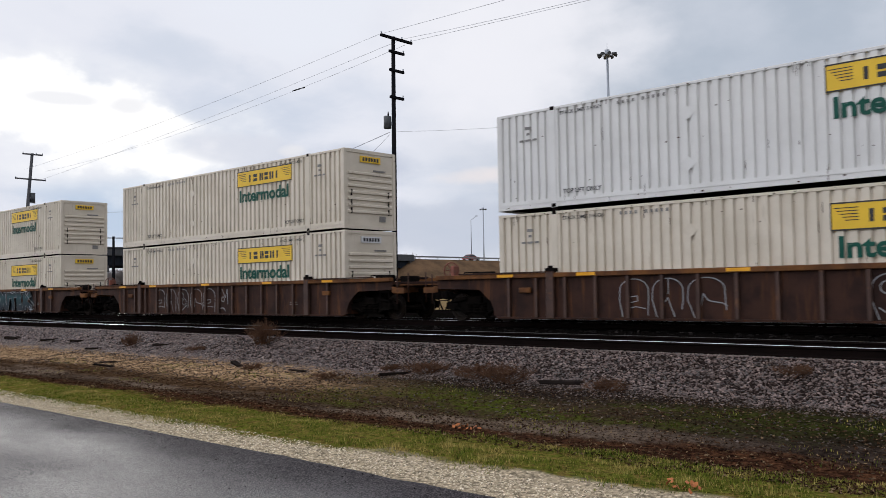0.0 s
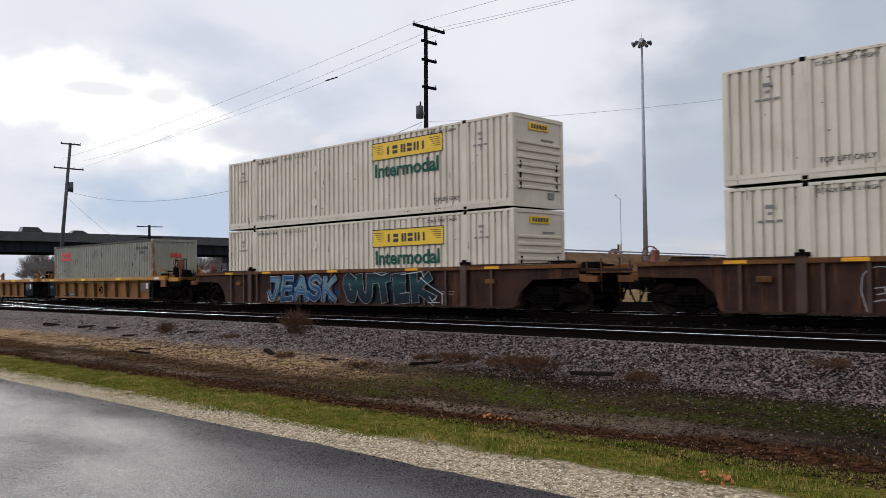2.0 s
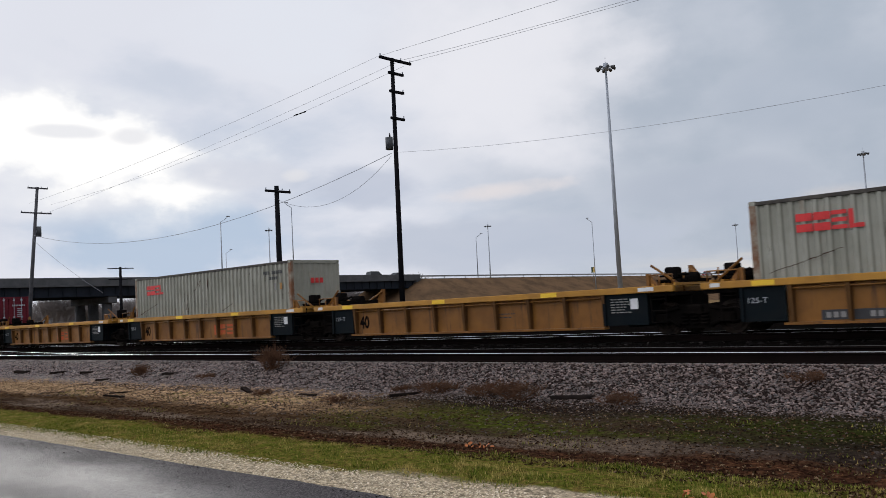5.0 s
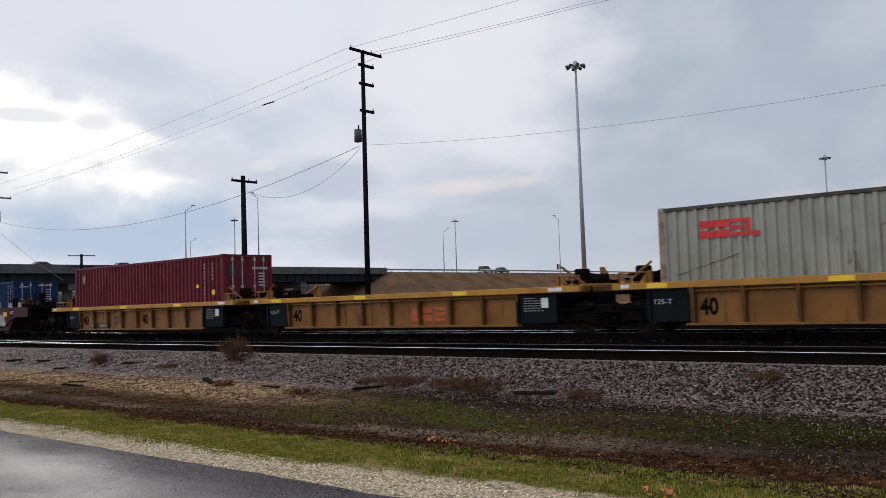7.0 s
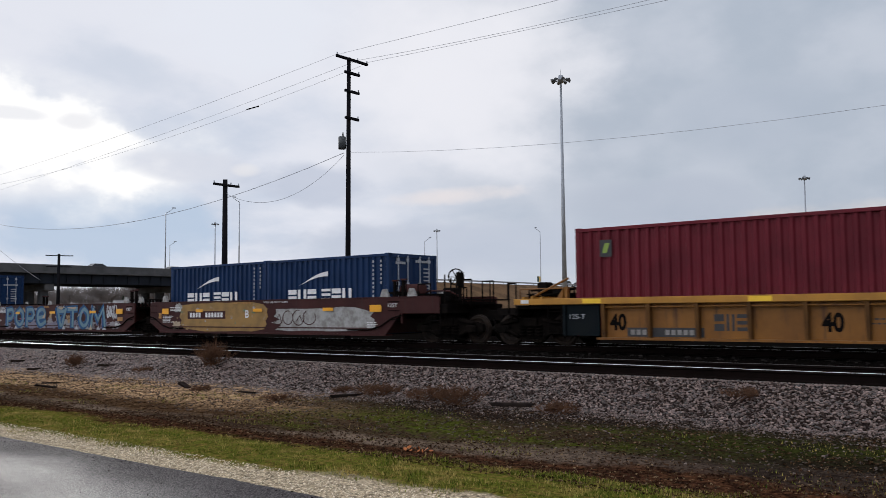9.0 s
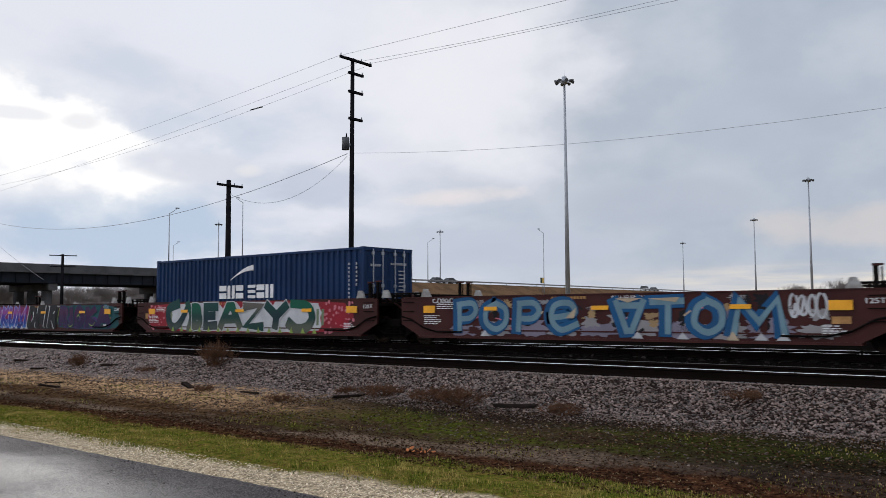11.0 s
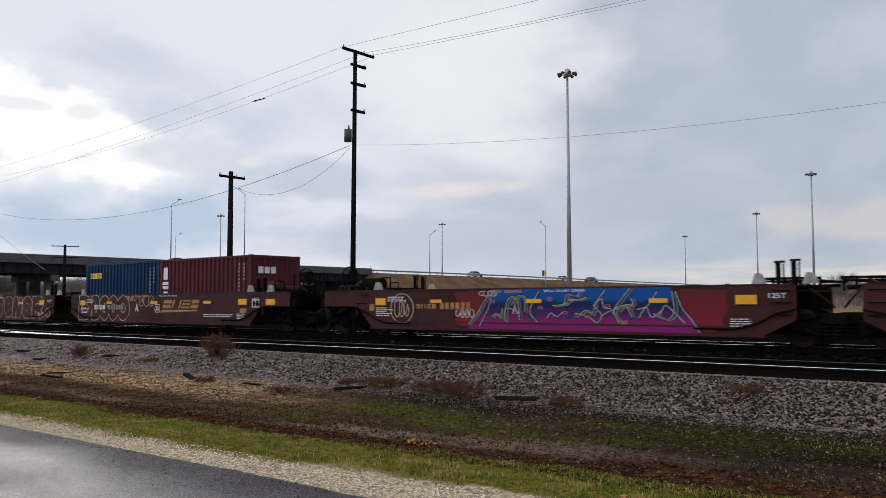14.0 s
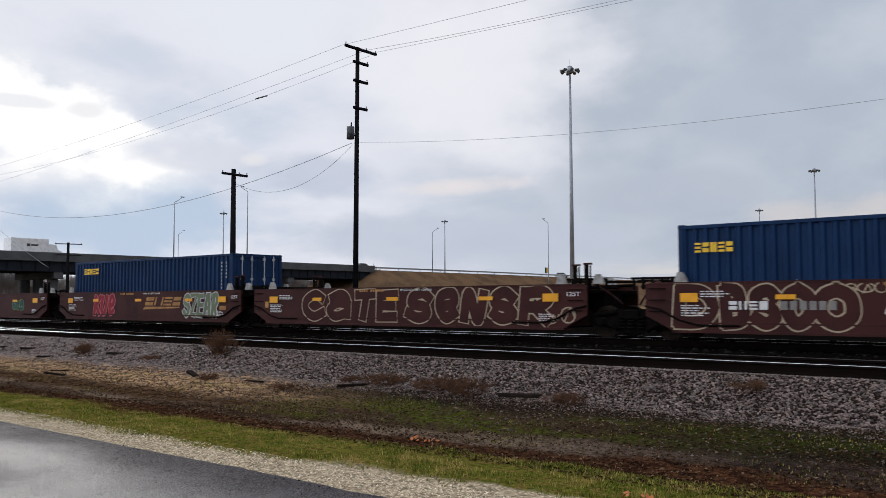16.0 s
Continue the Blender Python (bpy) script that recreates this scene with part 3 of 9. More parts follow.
def box(bm, x0, x1, y0, y1, z0, z1, bevel=0.0):
    vs = [bm.verts.new(p) for p in ((x0, y0, z0), (x1, y0, z0), (x1, y1, z0), (x0, y1, z0), (x0, y0, z1), (x1, y0, z1), (x1, y1, z1), (x0, y1, z1))]
    fs = [bm.faces.new([vs[i] for i in f]) for f in ((0, 3, 2, 1), (4, 5, 6, 7), (0, 1, 5, 4), (1, 2, 6, 5), (2, 3, 7, 6), (3, 0, 4, 7))]
    if bevel:
        bmesh.ops.bevel(bm, geom=list({e for f in fs for e in f.edges}), offset=bevel, segments=1, affect="EDGES", profile=0.5)
    return bm


def boxes(*rows, bevel=0.0):
    bm = bmesh.new()
    for r in rows:
        box(bm, *r, bevel=bevel)
    return bm


def polytube(bm, pts, radius, n=5):
    """One unbroken tube along a line of points."""
    pts = [Vector(p) for p in pts]
    rings = []
    for i, p in enumerate(pts):
        d = (pts[min(i + 1, len(pts) - 1)] - pts[max(i - 1, 0)]).normalized()
        s = d.cross(Vector((0.13, 0.31, 0.94))).normalized()
        t = d.cross(s)
        rings.append([bm.verts.new(p + radius * (math.cos(2 * math.pi * k / n) * s + math.sin(2 * math.pi * k / n) * t)) for k in range(n)])
    for a, b in zip(rings, rings[1:]):
        for k in range(n):
            bm.faces.new((a[k], a[(k + 1) % n], b[(k + 1) % n], b[k])).smooth = True
    bm.faces.new(rings[0][::-1]), bm.faces.new(rings[-1])
    return bm


def prism(bm, pts, y0, y1):
    """A polygon in the x-z plane, given as outline, drawn out from y0 to y1."""
    a = [bm.verts.new((x, y0, z)) for x, z in pts]
    b = [bm.verts.new((x, y1, z)) for x, z in pts]
    n = len(pts)
    area = sum(pts[i][0] * pts[(i + 1) % n][1] - pts[(i + 1) % n][0] * pts[i][1] for i in range(n))
    if area < 0:
        a.reverse(), b.reverse()
    bm.faces.new(a)
    bm.faces.new(b[::-1])
    for i in range(n):
        j = (i + 1) % n
        bm.faces.new((a[j], a[i], b[i], b[j]))
    return bm


def tube(bm, p, q, r0, r1=None, n=6, caps=True):
    p, q = Vector(p), Vector(q)
    r1 = r0 if r1 is None else r1
    d = (q - p).normalized()
    s = d.orthogonal().normalized()
    t = d.cross(s)
    rings = []
    for c, r in ((p, r0), (q, r1)):
        rings.append([bm.verts.new(c + r * (math.cos(2 * math.pi * i / n) * s + math.sin(2 * math.pi * i / n) * t)) for i in range(n)])
    for i in range(n):
        f = bm.faces.new((rings[0][i], rings[0][(i + 1) % n], rings[1][(i + 1) % n], rings[1][i]))
        f.smooth = n > 5
    if caps:
        bm.faces.new(rings[0][::-1])
        bm.faces.new(rings[1])
    return bm


def ring(bm, centre, axis, radius, thick, n=14):
    """A thin hoop, such as a hand wheel."""
    axis = Vector(axis).normalized()
    s = axis.orthogonal().normalized()
    t = axis.cross(s)
    pts = [Vector(centre) + radius * (math.cos(2 * math.pi * i / n) * s + math.sin(2 * math.pi * i / n) * t) for i in range(n)]
    for i in range(n):
        tube(bm, pts[i], pts[(i + 1) % n], thick, n=4, caps=False)
    return bm


# ---- ground, road and tracks ----
PROFILE = [(-3000, -0.7), (-7.0, -0.66), (5.2, -0.63), (5.6, -0.60), (6.4, -0.56), (7.1, -0.60), (7.8, -0.68), (8.8, -0.66), (10.0, -0.61),
           (11.3, -0.57), (11.8, -0.50), (13.2, -0.13), (13.5, -0.15), (13.7, -0.19), (17.2, -0.19), (18.3, -0.32), (19.2, -0.22), (19.9, -0.19),
           (23.2, -0.19), (24.2, -0.3), (42.0, -0.35), (46.0, -0.8), (3000, -0.8)]


def ground_z(x, y):
    """Height of the ground: a shallow ditch by the road, then the ballast shoulder and the two track beds."""
    z = float(np.interp(y, [p[0] for p in PROFILE], [p[1] for p in PROFILE]))
    if 5.9 < y < 13.2:
        z += 0.05 * (noise.noise((x * 0.35, y * 0.6, 0.0))) + 0.03 * noise.noise((x * 1.7, y * 1.7, 3.0)) + 0.02 * noise.noise((x * 5.0, y * 5.0, 6.0))
    return z


def spread_lines(lo, hi, step, far_lo, far_hi):
    inner = list(np.arange(lo, hi, step))
    out, d, v = [], step, hi
    while v < far_hi:
        out.append(v)
        d *= 1.35
        v += d
    back, d, v = [], step, lo
    while v > far_lo:
        d *= 1.35
        v -= d
        back.append(v)
    return back[::-1] + inner + out + [far_hi]


def ground():
    xs = spread_lines(-45, 6, 0.2, -3000, 3000)
    ys = spread_lines(5.0, 25.2, 0.12, -3000, 3000)
    verts = [(x, y, ground_z(x, y)) for y in ys for x in xs]
    n = len(xs)
    faces = [(j * n + i, j * n + i + 1, (j + 1) * n + i + 1, (j + 1) * n + i) for j in range(len(ys) - 1) for i in range(n - 1)]
    me = bpy.data.meshes.new("ground")
    me.from_pydata(verts, [], faces)
    me.shade_smooth()
    me.materials.append(M["ground"])
    tagged(new("ground", me), "trackside ground of turf, mud, sand and ballast", "ground", kind="structure")


def road():
    xs = list(np.arange(-60, 10, 0.12))
    xs = [-900, -300, -120] + xs + [60, 300]
    bm = bmesh.new()
    rows = []
    for x in xs:
        e = 5.27 + 0.05 * noise.noise((x * 0.5, 0, 0)) + 0.035 * noise.noise((x * 2.5, 4, 0)) + 0.015 * noise.noise((x * 9, 7, 0))
        rows.append([bm.verts.new(p) for p in ((x, -4.5, -0.59), (x, 1.0, -0.57), (x, e - 0.08, -0.598), (x, e, -0.612), (x, e + 0.02, -0.66))])
    for a, b in zip(rows, rows[1:]):
        for i in range(4):
            f = bm.faces.new((a[i], b[i], b[i + 1], a[i + 1]))
            f.smooth = True
    tagged(part("road", bm, M["asphalt"]), "wet black asphalt road with a crumbling edge", "road", kind="structure")


ROCKS = []
for k in range(6):
    bm = bmesh.new()
    bmesh.ops.create_icosphere(bm, subdivisions=1, radius=1.0)
    noise.seed_set(k + 5)
    for v in bm.verts:
        v.co *= 0.55 + 0.7 * random.random()
        v.co.z *= 0.52
        v.co.x *= 1.25
    half = [v for v in bm.verts]
    ROCKS.append((np.array([v.co[:] for v in half]), np.array([[v.index for v in f.verts] for f in bm.faces])))
    bm.free()
noise.seed_set(1)


def strew(name, spots, sizes, material, label, category, sink=0.3):
    """Many loose stones, turned at random, in one mesh."""
    vs, fs, base = [], [], 0
    for (x, y, z), s in zip(spots, sizes):
        pts, tris = ROCKS[random.randrange(len(ROCKS))]
        m = np.array(Euler((random.uniform(-0.6, 0.6), random.uniform(-0.6, 0.6), random.uniform(0, 6.28))).to_matrix())
        vs.append(pts @ m.T * s + (x, y, z + s * (0.5 - sink)))
        fs.append(tris + base)
        base += len(pts)
    me = bpy.data.meshes.new(name)
    me.from_pydata(np.concatenate(vs).tolist(), [], np.concatenate(fs).tolist())
    me.materials.append(material)
    return tagged(new(name, me), label, category, kind="stuff")


def stones():
    spots, sizes = [], []
    for i in range(100000):
        x = 4 - 62 * random.random() ** 1.25
        y = random.uniform(11.2, 13.75) if random.random() < 0.84 else 11.5 - 0.8 * random.random() ** 1.6
        s = random.uniform(0.010, 0.027) * (0.62 if y < 11.5 else 1.0) * (1.0 + max(0.0, -x - 12) * 0.012)
        spots.append((x, y, ground_z(x, y))), sizes.append(s)
    strew("ballast_stones", spots, sizes, M["ballast"], "wet purple-grey crushed ballast stones beside the track", "ballast")
    spots, sizes = [], []
    for i in range(5000):
        x = 4 - 75 * random.random()
        y = random.choice((random.uniform(17.0, 20.1), random.uniform(14.3, 15.5)))
        spots.append((x, y, ground_z(x, y))), sizes.append(random.uniform(0.03, 0.06))
    strew("track_stones", spots, sizes, M["dark_ballast"], "near-black ballast stones between the rails", "ballast")
    spots, sizes = [], []
    for i in range(19000):
        x = 1.5 - 26 * random.random() ** 1.4
        y = 5.6 + random.gauss(0, 0.24)
        if 5.22 < y < 5.86:
            spots.append((x, y, ground_z(x, y))), sizes.append(random.uniform(0.004, 0.011))
    strew("shoulder_gravel", spots, sizes, M["pebbles"], "pale crushed gravel along the road edge", "gravel")
    spots, sizes = [], []
    for i in range(5200):
        x = 2 - 26 * random.random()
        y = 11.4 - 2.6 * random.random() ** 1.7
        spots.append((x, y, ground_z(x, y))), sizes.append(random.uniform(0.008, 0.022))
    strew("scattered_stones", spots, sizes, M["sunk_stones"], "loose wet stones on muddy ground", "stones")
    spots, sizes = [], []
    for i in range(5000):
        x = 2.5 - 30 * random.random() ** 1.2
        y = random.uniform(6.9, 11.2)
        if noise.noise((x * 0.9, y * 1.5, 2.0)) > -0.15:
            spots.append((x, y, ground_z(x, y))), sizes.append(random.uniform(0.006, 0.018))
    strew("mud_clods", spots, sizes, M["clods"], "dark wet clods of mud and rotted leaves", "mud")


def road_grit():
    spots, sizes = [], []
    for i in range(420):
        x, y = 1.0 - 20 * random.random() ** 1.2, 5.2 - 3.4 * random.random() ** 1.7
        spots.append((x, y, -0.59)), sizes.append(random.uniform(0.003, 0.010))
    strew("road_grit", spots, sizes, M["dark_ballast"], "scattered dark grit on wet asphalt", "grit", 0.6)


def turf():
    """Short winter grass in a strip behind the gravel, thin tufts on the mossy ground beyond."""
    vs, fs = [], []

    def blade(x, y, h, w):
        z, a, lean = ground_z(x, y) - 0.01, random.uniform(0, 6.28), random.uniform(0.0, 0.8) * h
        c, s, b = math.cos(a), math.sin(a), len(vs)
        dx, dy = lean * math.cos(a + 1.3), lean * math.sin(a + 1.3)
        vs.extend(((x - c * w, y - s * w, z), (x + c * w, y + s * w, z), (x + dx * 0.5 + c * w * 0.6, y + dy * 0.5 + s * w * 0.6, z + h * 0.6), (x + dx, y + dy, z + h)))
        fs.extend(((b, b + 1, b + 2), (b, b + 2, b + 3)))

    for i in range(170000):
        x = 2.5 - 36 * random.random() ** 1.35
        jag = 0.26 * noise.noise((x * 1.3, 31.0, 0.0)) + 0.2 * noise.noise((x * 4.1, 37.0, 0.0))
        first, end = float(np.interp(x, (-20, -9, -6, -3), (5.55, 5.64, 5.92, 6.06))), float(np.interp(x, (-20, -10, -8, -5, -2), (6.85, 6.8, 7.0, 7.35, 7.8)))
        first, end = first + jag, end + 0.4 * noise.noise((x * 0.9, 41.0, 0.0)) + 0.12 * noise.noise((x * 3.7, 43.0, 0.0))
        y = random.uniform(first - 0.1, end + 0.15)
        dense = noise.noise((x * 0.8, y * 2.0, 5.0)) * 0.5 + noise.noise((x * 3.0, y * 4.0, 9.0)) * 0.35
        inside = min(1.0, (y - first + 0.1) / 0.3, (end + 0.15 - y) / 0.3)
        if random.random() < inside * (0.62 + 1.7 * dense):
            near = 1.0 + max(0.0, -x - 8) * 0.05
            blade(x, y, random.uniform(0.010, 0.036) * (1.0 + 0.9 * dense) * (1.3 if x > -7 else 1.0), random.uniform(0.003, 0.007) * near)
    for i in range(16000):
        x = 2 - 24 * random.random()
        y = random.uniform(8.2, 10.6)
        if noise.noise((x * 0.6, y * 1.2, 15.0)) > 0.12:
            blade(x, y, random.uniform(0.015, 0.045), random.uniform(0.004, 0.008))
    me = bpy.data.meshes.new("turf")
    me.from_pydata(vs, [], fs)
    me.materials.append(M["blades"])
    tagged(new("turf", me), "short yellow-green winter grass along the verge", "grass", kind="stuff")


RAIL_SHAPE = [(-0.07, -0.18), (0.07, -0.18), (0.07, -0.168), (0.012, -0.145), (0.010, -0.05), (0.036, -0.04), (0.036, -0.004), (-0.036, -0.004),
              (-0.036, -0.04), (-0.010, -0.05), (-0.012, -0.145), (-0.07, -0.168)]


def rail(parent, line, head="railhead"):
    """One rail along a line of (x, y): a rusty section with a polished strip on its head."""
    for name, shape, material in (("rail", RAIL_SHAPE, M["railside"]), ("rail_head", [(-0.03, -0.004), (0.03, -0.004), (0.026, 0.0), (-0.026, 0.0)], M[head])):
        bm = bmesh.new()
        rows = [[bm.verts.new((x, y + a, b)) for a, b in shape] for x, y in line]
        n = len(shape)
        for p, q in zip(rows, rows[1:]):
            for i in range(n):
                bm.faces.new((p[i], p[(i + 1) % n], q[(i + 1) % n], q[i]))
        bmesh.ops.recalc_face_normals(bm, faces=bm.faces)
        part(name, bm, material, parent)


def tracks():
    tie = mesh_of(boxes((-0.115, 0.115, -1.3, 1.3, -0.36, -0.175), bevel=0.012), "sleeper", M["tie"])
    plate = mesh_of(boxes((-0.1, 0.1, -0.17, 0.17, -0.185, -0.165)), "tie_plate", M["railside"])
    for name, yc, lo, count, step in (("near_track", NEAR_Y, -72.0, 148, 0.53), ("train_track", TRACK_Y, -96.0, 190, 0.53)):
        track = tagged(new(name), "railway track with shiny worn rail heads on dark ties" if yc == NEAR_Y else "railway track under the passing train, dark ties", "railway track", kind="structure")
        for side in (-0.7175, 0.7175):
            rail(track, [(-700.0, yc + side), (120.0, yc + side)], "dull_head" if yc == NEAR_Y and side > 0 else "railhead")
        for i in range(count):
            x = lo + i * step
            part("sleeper", tie, None, track, at=pose(x, yc + random.uniform(-0.04, 0.04), random.uniform(-0.012, 0.006), 0, 0, random.uniform(-1.5, 1.5)))
    # the turnout: its curved rails leave the near track towards the train's track
    turnout = tagged(new("turnout"), "railway turnout with shiny diverging rails", "railway track", kind="structure")
    def swing(s):
        return min(0.0103 * s * s if s < 8 else 0.66 + 0.165 * (s - 8), 6.6)

    for side, first in ((0.0, 0.0), (-1.435, 11.0)):
        rail(turnout, [(-25.5 - s, NEAR_Y - 0.7175 + side + swing(s) + 0.004) for s in np.arange(first, 48.0, 1.0)])
    for i in range(60):
        s = 6 + i * 0.55
        part("sleeper", tie, None, turnout, at=pose(-25.5 - s, NEAR_Y - 1.0 + swing(s), -0.02, 0, 0, -9.0))


def weed(name, x, y, height, width, count, label):
    """A dry bush: many thin stems that fork twice."""
    bm = bmesh.new()
    z = ground_z(x, y) - 0.03
    for i in range(count):
        a, r = random.uniform(0, 6.28), random.random() ** 0.6
        h = height * random.uniform(0.45, 1.0) * (1.05 - 0.4 * r)
        p = Vector((random.gauss(0, 0.12) * width, random.gauss(0, 0.12) * width, 0))
        q = p + Vector((math.cos(a) * r * width * 0.35, math.sin(a) * r * width * 0.35, h * 0.55))
        tube(bm, p, q, 0.005, 0.0035, n=3, caps=False)
        for k in range(3):
            b = a + random.uniform(-1.2, 1.2)
            e = q + Vector((math.cos(b) * width * 0.22 * random.random(), math.sin(b) * width * 0.22 * random.random(), h * random.uniform(0.2, 0.5)))
            tube(bm, q, e, 0.0035, 0.002, n=3, caps=False)
            for j in range(3):
                f = q.lerp(e, random.uniform(0.3, 1.0))
                tube(bm, f, f + Vector((random.uniform(-0.09, 0.09), random.uniform(-0.09, 0.09), random.uniform(0.0, 0.09))), 0.0045, 0.002, n=3, caps=False)
    ob = part(name, bm, M["twig"], at=pose(x, y, z))
    tagged(ob, label, "weed", "dry weeds by the track")


def plank(x, y, length, w, h, turn):
    bm = boxes((-length / 2, length / 2, -w / 2, w / 2, 0, h), bevel=0.01)
    for v in bm.verts:
        v.co += Vector((random.uniform(-0.03, 0.03), random.uniform(-0.012, 0.012), random.uniform(-0.008, 0.008)))
    tagged(part("scrap_timber", bm, M["dead_wood"], at=pose(x, y, ground_z(x, y) - 0.01, 0, random.uniform(-3, 3), turn)), "dark wet scrap of timber lying on the gravel", "timber", "scrap timber by the track")


def leaves(name, x, y, count, wide, label):
    bm = bmesh.new()
    for i in range(count):
        c = Vector((random.gauss(0, wide), random.gauss(0, wide * 0.7), random.uniform(0.01, 0.07)))
        m = Euler((random.uniform(-1, 1), random.uniform(-1, 1), random.uniform(0, 6))).to_matrix()
        s = random.uniform(0.02, 0.04)
        bm.faces.new([bm.verts.new(c + m @ Vector(p) * s) for p in ((-1, 0, 0), (-0.3, -0.5, 0.15), (0.6, -0.4, 0), (1, 0, 0.2), (0.5, 0.5, 0), (-0.4, 0.5, 0.1))])
    tagged(part(name, bm, M["leaf"], at=pose(x, y, ground_z(x, y))), label, "leaves")


def litter():
    """Rotting leaves and dead stalks pressed on the mud."""
    vs, fs = [], []
    for i in range(64000):
        x = 2.5 - 32 * random.random() ** 1.3
        y = 6.9 + 4.3 * random.random() ** 1.25
        if random.random() > 0.55 + 0.9 * noise.noise((x * 0.7, y * 1.6, 21.0)) + (0.35 if 7.0 < y < 8.2 else 0.0):
            continue
        a, s, b = random.uniform(0, 6.28), random.uniform(0.008, 0.026), len(vs)
        c, d, z = math.cos(a) * s, math.sin(a) * s, ground_z(x, y)
        k = random.uniform(0.25, 0.8)
        vs.extend(((x - c, y - d, z + random.uniform(0.0, 0.012)), (x + d * k, y - c * k, z + random.uniform(0.004, 0.025)), (x + c, y + d, z + random.uniform(0.0, 0.02)), (x - d * k, y + c * k, z + random.uniform(0.004, 0.025))))
        fs.append((b, b + 1, b + 2, b + 3))
    me = bpy.data.meshes.new("leaf_litter")
    me.from_pydata(vs, [], fs)
    me.materials.append(M["litter"])
    tagged(new("leaf_litter", me), "dark rotting leaves and stalks on mud", "leaf litter", kind="stuff")


ground()
road()
tracks()


# ---- highway on its bridge and embankment ----
HX = -124.0          # its near edge
ROAD_TOP = 7.35
END_Y = 128.0        # where the bridge ends and the bank begins


def highway():
    bridge = tagged(new("highway_bridge"), "highway overpass of dark girders with a concrete parapet", "bridge")
    for x0 in (HX, HX - 14.0):
        part("parapet", boxes((x0 - 0.35, x0, -420, END_Y, 7.2, 8.25)), M["concrete"], bridge)
    part("deck", boxes((HX - 14.0, HX + 0.15, -420, END_Y, 6.95, 7.2)), M["concrete"], bridge)
    for i in range(5):
        x = HX - 0.6 - i * 3.2
        part("girder", boxes((x - 0.04, x + 0.04, -420, END_Y, 5.5, 6.95), (x - 0.25, x + 0.25, -420, END_Y, 5.45, 5.53)), M["girder"], bridge)
    stiff = mesh_of(boxes((-0.03, 0.2, -0.02, 0.02, 5.53, 6.95)), "stiffener", M["girder"])
    for i in range(60):
        part("stiffener", stiff, None, bridge, at=pose(HX - 0.5, 8 + i * 2.0, 0))
    for y in (-22.0, 20.0, 61.5, 84.0, 106.0):
        pier = part("pier", boxes((HX - 13.5, HX - 0.5, y - 0.7, y + 0.7, 4.4, 5.45), bevel=0.1), M["concrete"], bridge)
        for x in (HX - 2.5, HX - 7.0, HX - 11.5):
            bm = tube(bmesh.new(), (x, y, -0.9), (x, y, 4.4), 0.75, n=14)
            part("column", bm, M["concrete"], pier)
    part("abutment", boxes((HX - 14.0, HX, END_Y - 1.2, END_Y + 0.6, -0.9, 7.0)), M["concrete"], bridge)
    # the bank: its crest falls off slowly; a cone of earth runs down under the last span
    bm = bmesh.new()
    rows = []
    for i in range(150):
        y = END_Y - 14 + i * (6.0 if i > 20 else 1.6)
        if i > 20:
            y = END_Y - 14 + 20 * 1.6 + (i - 20) * 6.0
        k = min(1.0, max(0.0, (y - (END_Y - 14)) / 14.0))
        top = (-0.8 + 8.1 * k) - max(0, y - 170) * 0.0035
        row = []
        for x, f in ((HX + 19, 0.0), (HX + 12, 0.34), (HX + 6, 0.66), (HX + 1.2, 0.93), (HX - 0.2, 1.0), (HX - 14, 1.0), (HX - 30, 0.0)):
            w = 0.25 * noise.noise((x * 0.2, y * 0.12, 0)) if 0 < f < 1 else 0
            row.append(bm.verts.new((x, y, -0.85 + (top + 0.85) * f + w)))
        rows.append(row)
    for a, b in zip(rows, rows[1:]):
        for i in range(6):
            bm.faces.new((a[i], b[i], b[i + 1], a[i + 1])).smooth = True
    bmesh.ops.recalc_face_normals(bm, faces=bm.faces)
    tagged(part("embankment", bm, M["dry_grass"]), "highway embankment of dry tan winter grass", "embankment", kind="structure")
    bm = bmesh.new()
    rows = []
    for i in range(120):
        y = END_Y + i * 7.0
        z = ROAD_TOP + 0.02 - max(0, y - 170) * 0.0035
        rows.append([bm.verts.new((x, y, z)) for x in (HX - 0.3, HX - 13.7)])
    for a, b in zip(rows, rows[1:]):
        bm.faces.new((a[0], b[0], b[1], a[1]))
    bmesh.ops.recalc_face_normals(bm, faces=bm.faces)
    tagged(part("highway", bm, M["concrete"]), "concrete highway on top of the embankment", "road", kind="structure")
    rails = tagged(new("guard_rail"), "steel guard rail along the highway", "guard rail")
    bm = bmesh.new()
    for i in range(110):
        y = END_Y + i * 7.0
        z0 = ROAD_TOP - max(0, y - 170) * 0.0035
        z1 = ROAD_TOP - max(0, y + 7 - 170) * 0.0035
        vs = [bm.verts.new(p) for p in ((HX - 0.5, y, z0 + 0.4), (HX - 0.5, y + 7, z1 + 0.4), (HX - 0.5, y + 7, z1 + 0.72), (HX - 0.5, y, z0 + 0.72))]
        ws = [bm.verts.new((v.co.x - 0.08, v.co.y, v.co.z)) for v in vs]
        bm.faces.new(vs), bm.faces.new(ws[::-1]), bm.faces.new((vs[3], vs[2], ws[2], ws[3])), bm.faces.new((vs[0], ws[0], ws[1], vs[1]))
    part("beam", bm, M["roofing"], rails)
    post = mesh_of(boxes((-0.06, 0.06, -0.06, 0.06, -0.5, 0.7)), "post", M["galv"])
    for i in range(60):
        y = END_Y + 1 + i * 7
        part("post", post, None, rails, at=pose(HX - 0.62, y, ROAD_TOP - max(0, y - 170) * 0.0035))


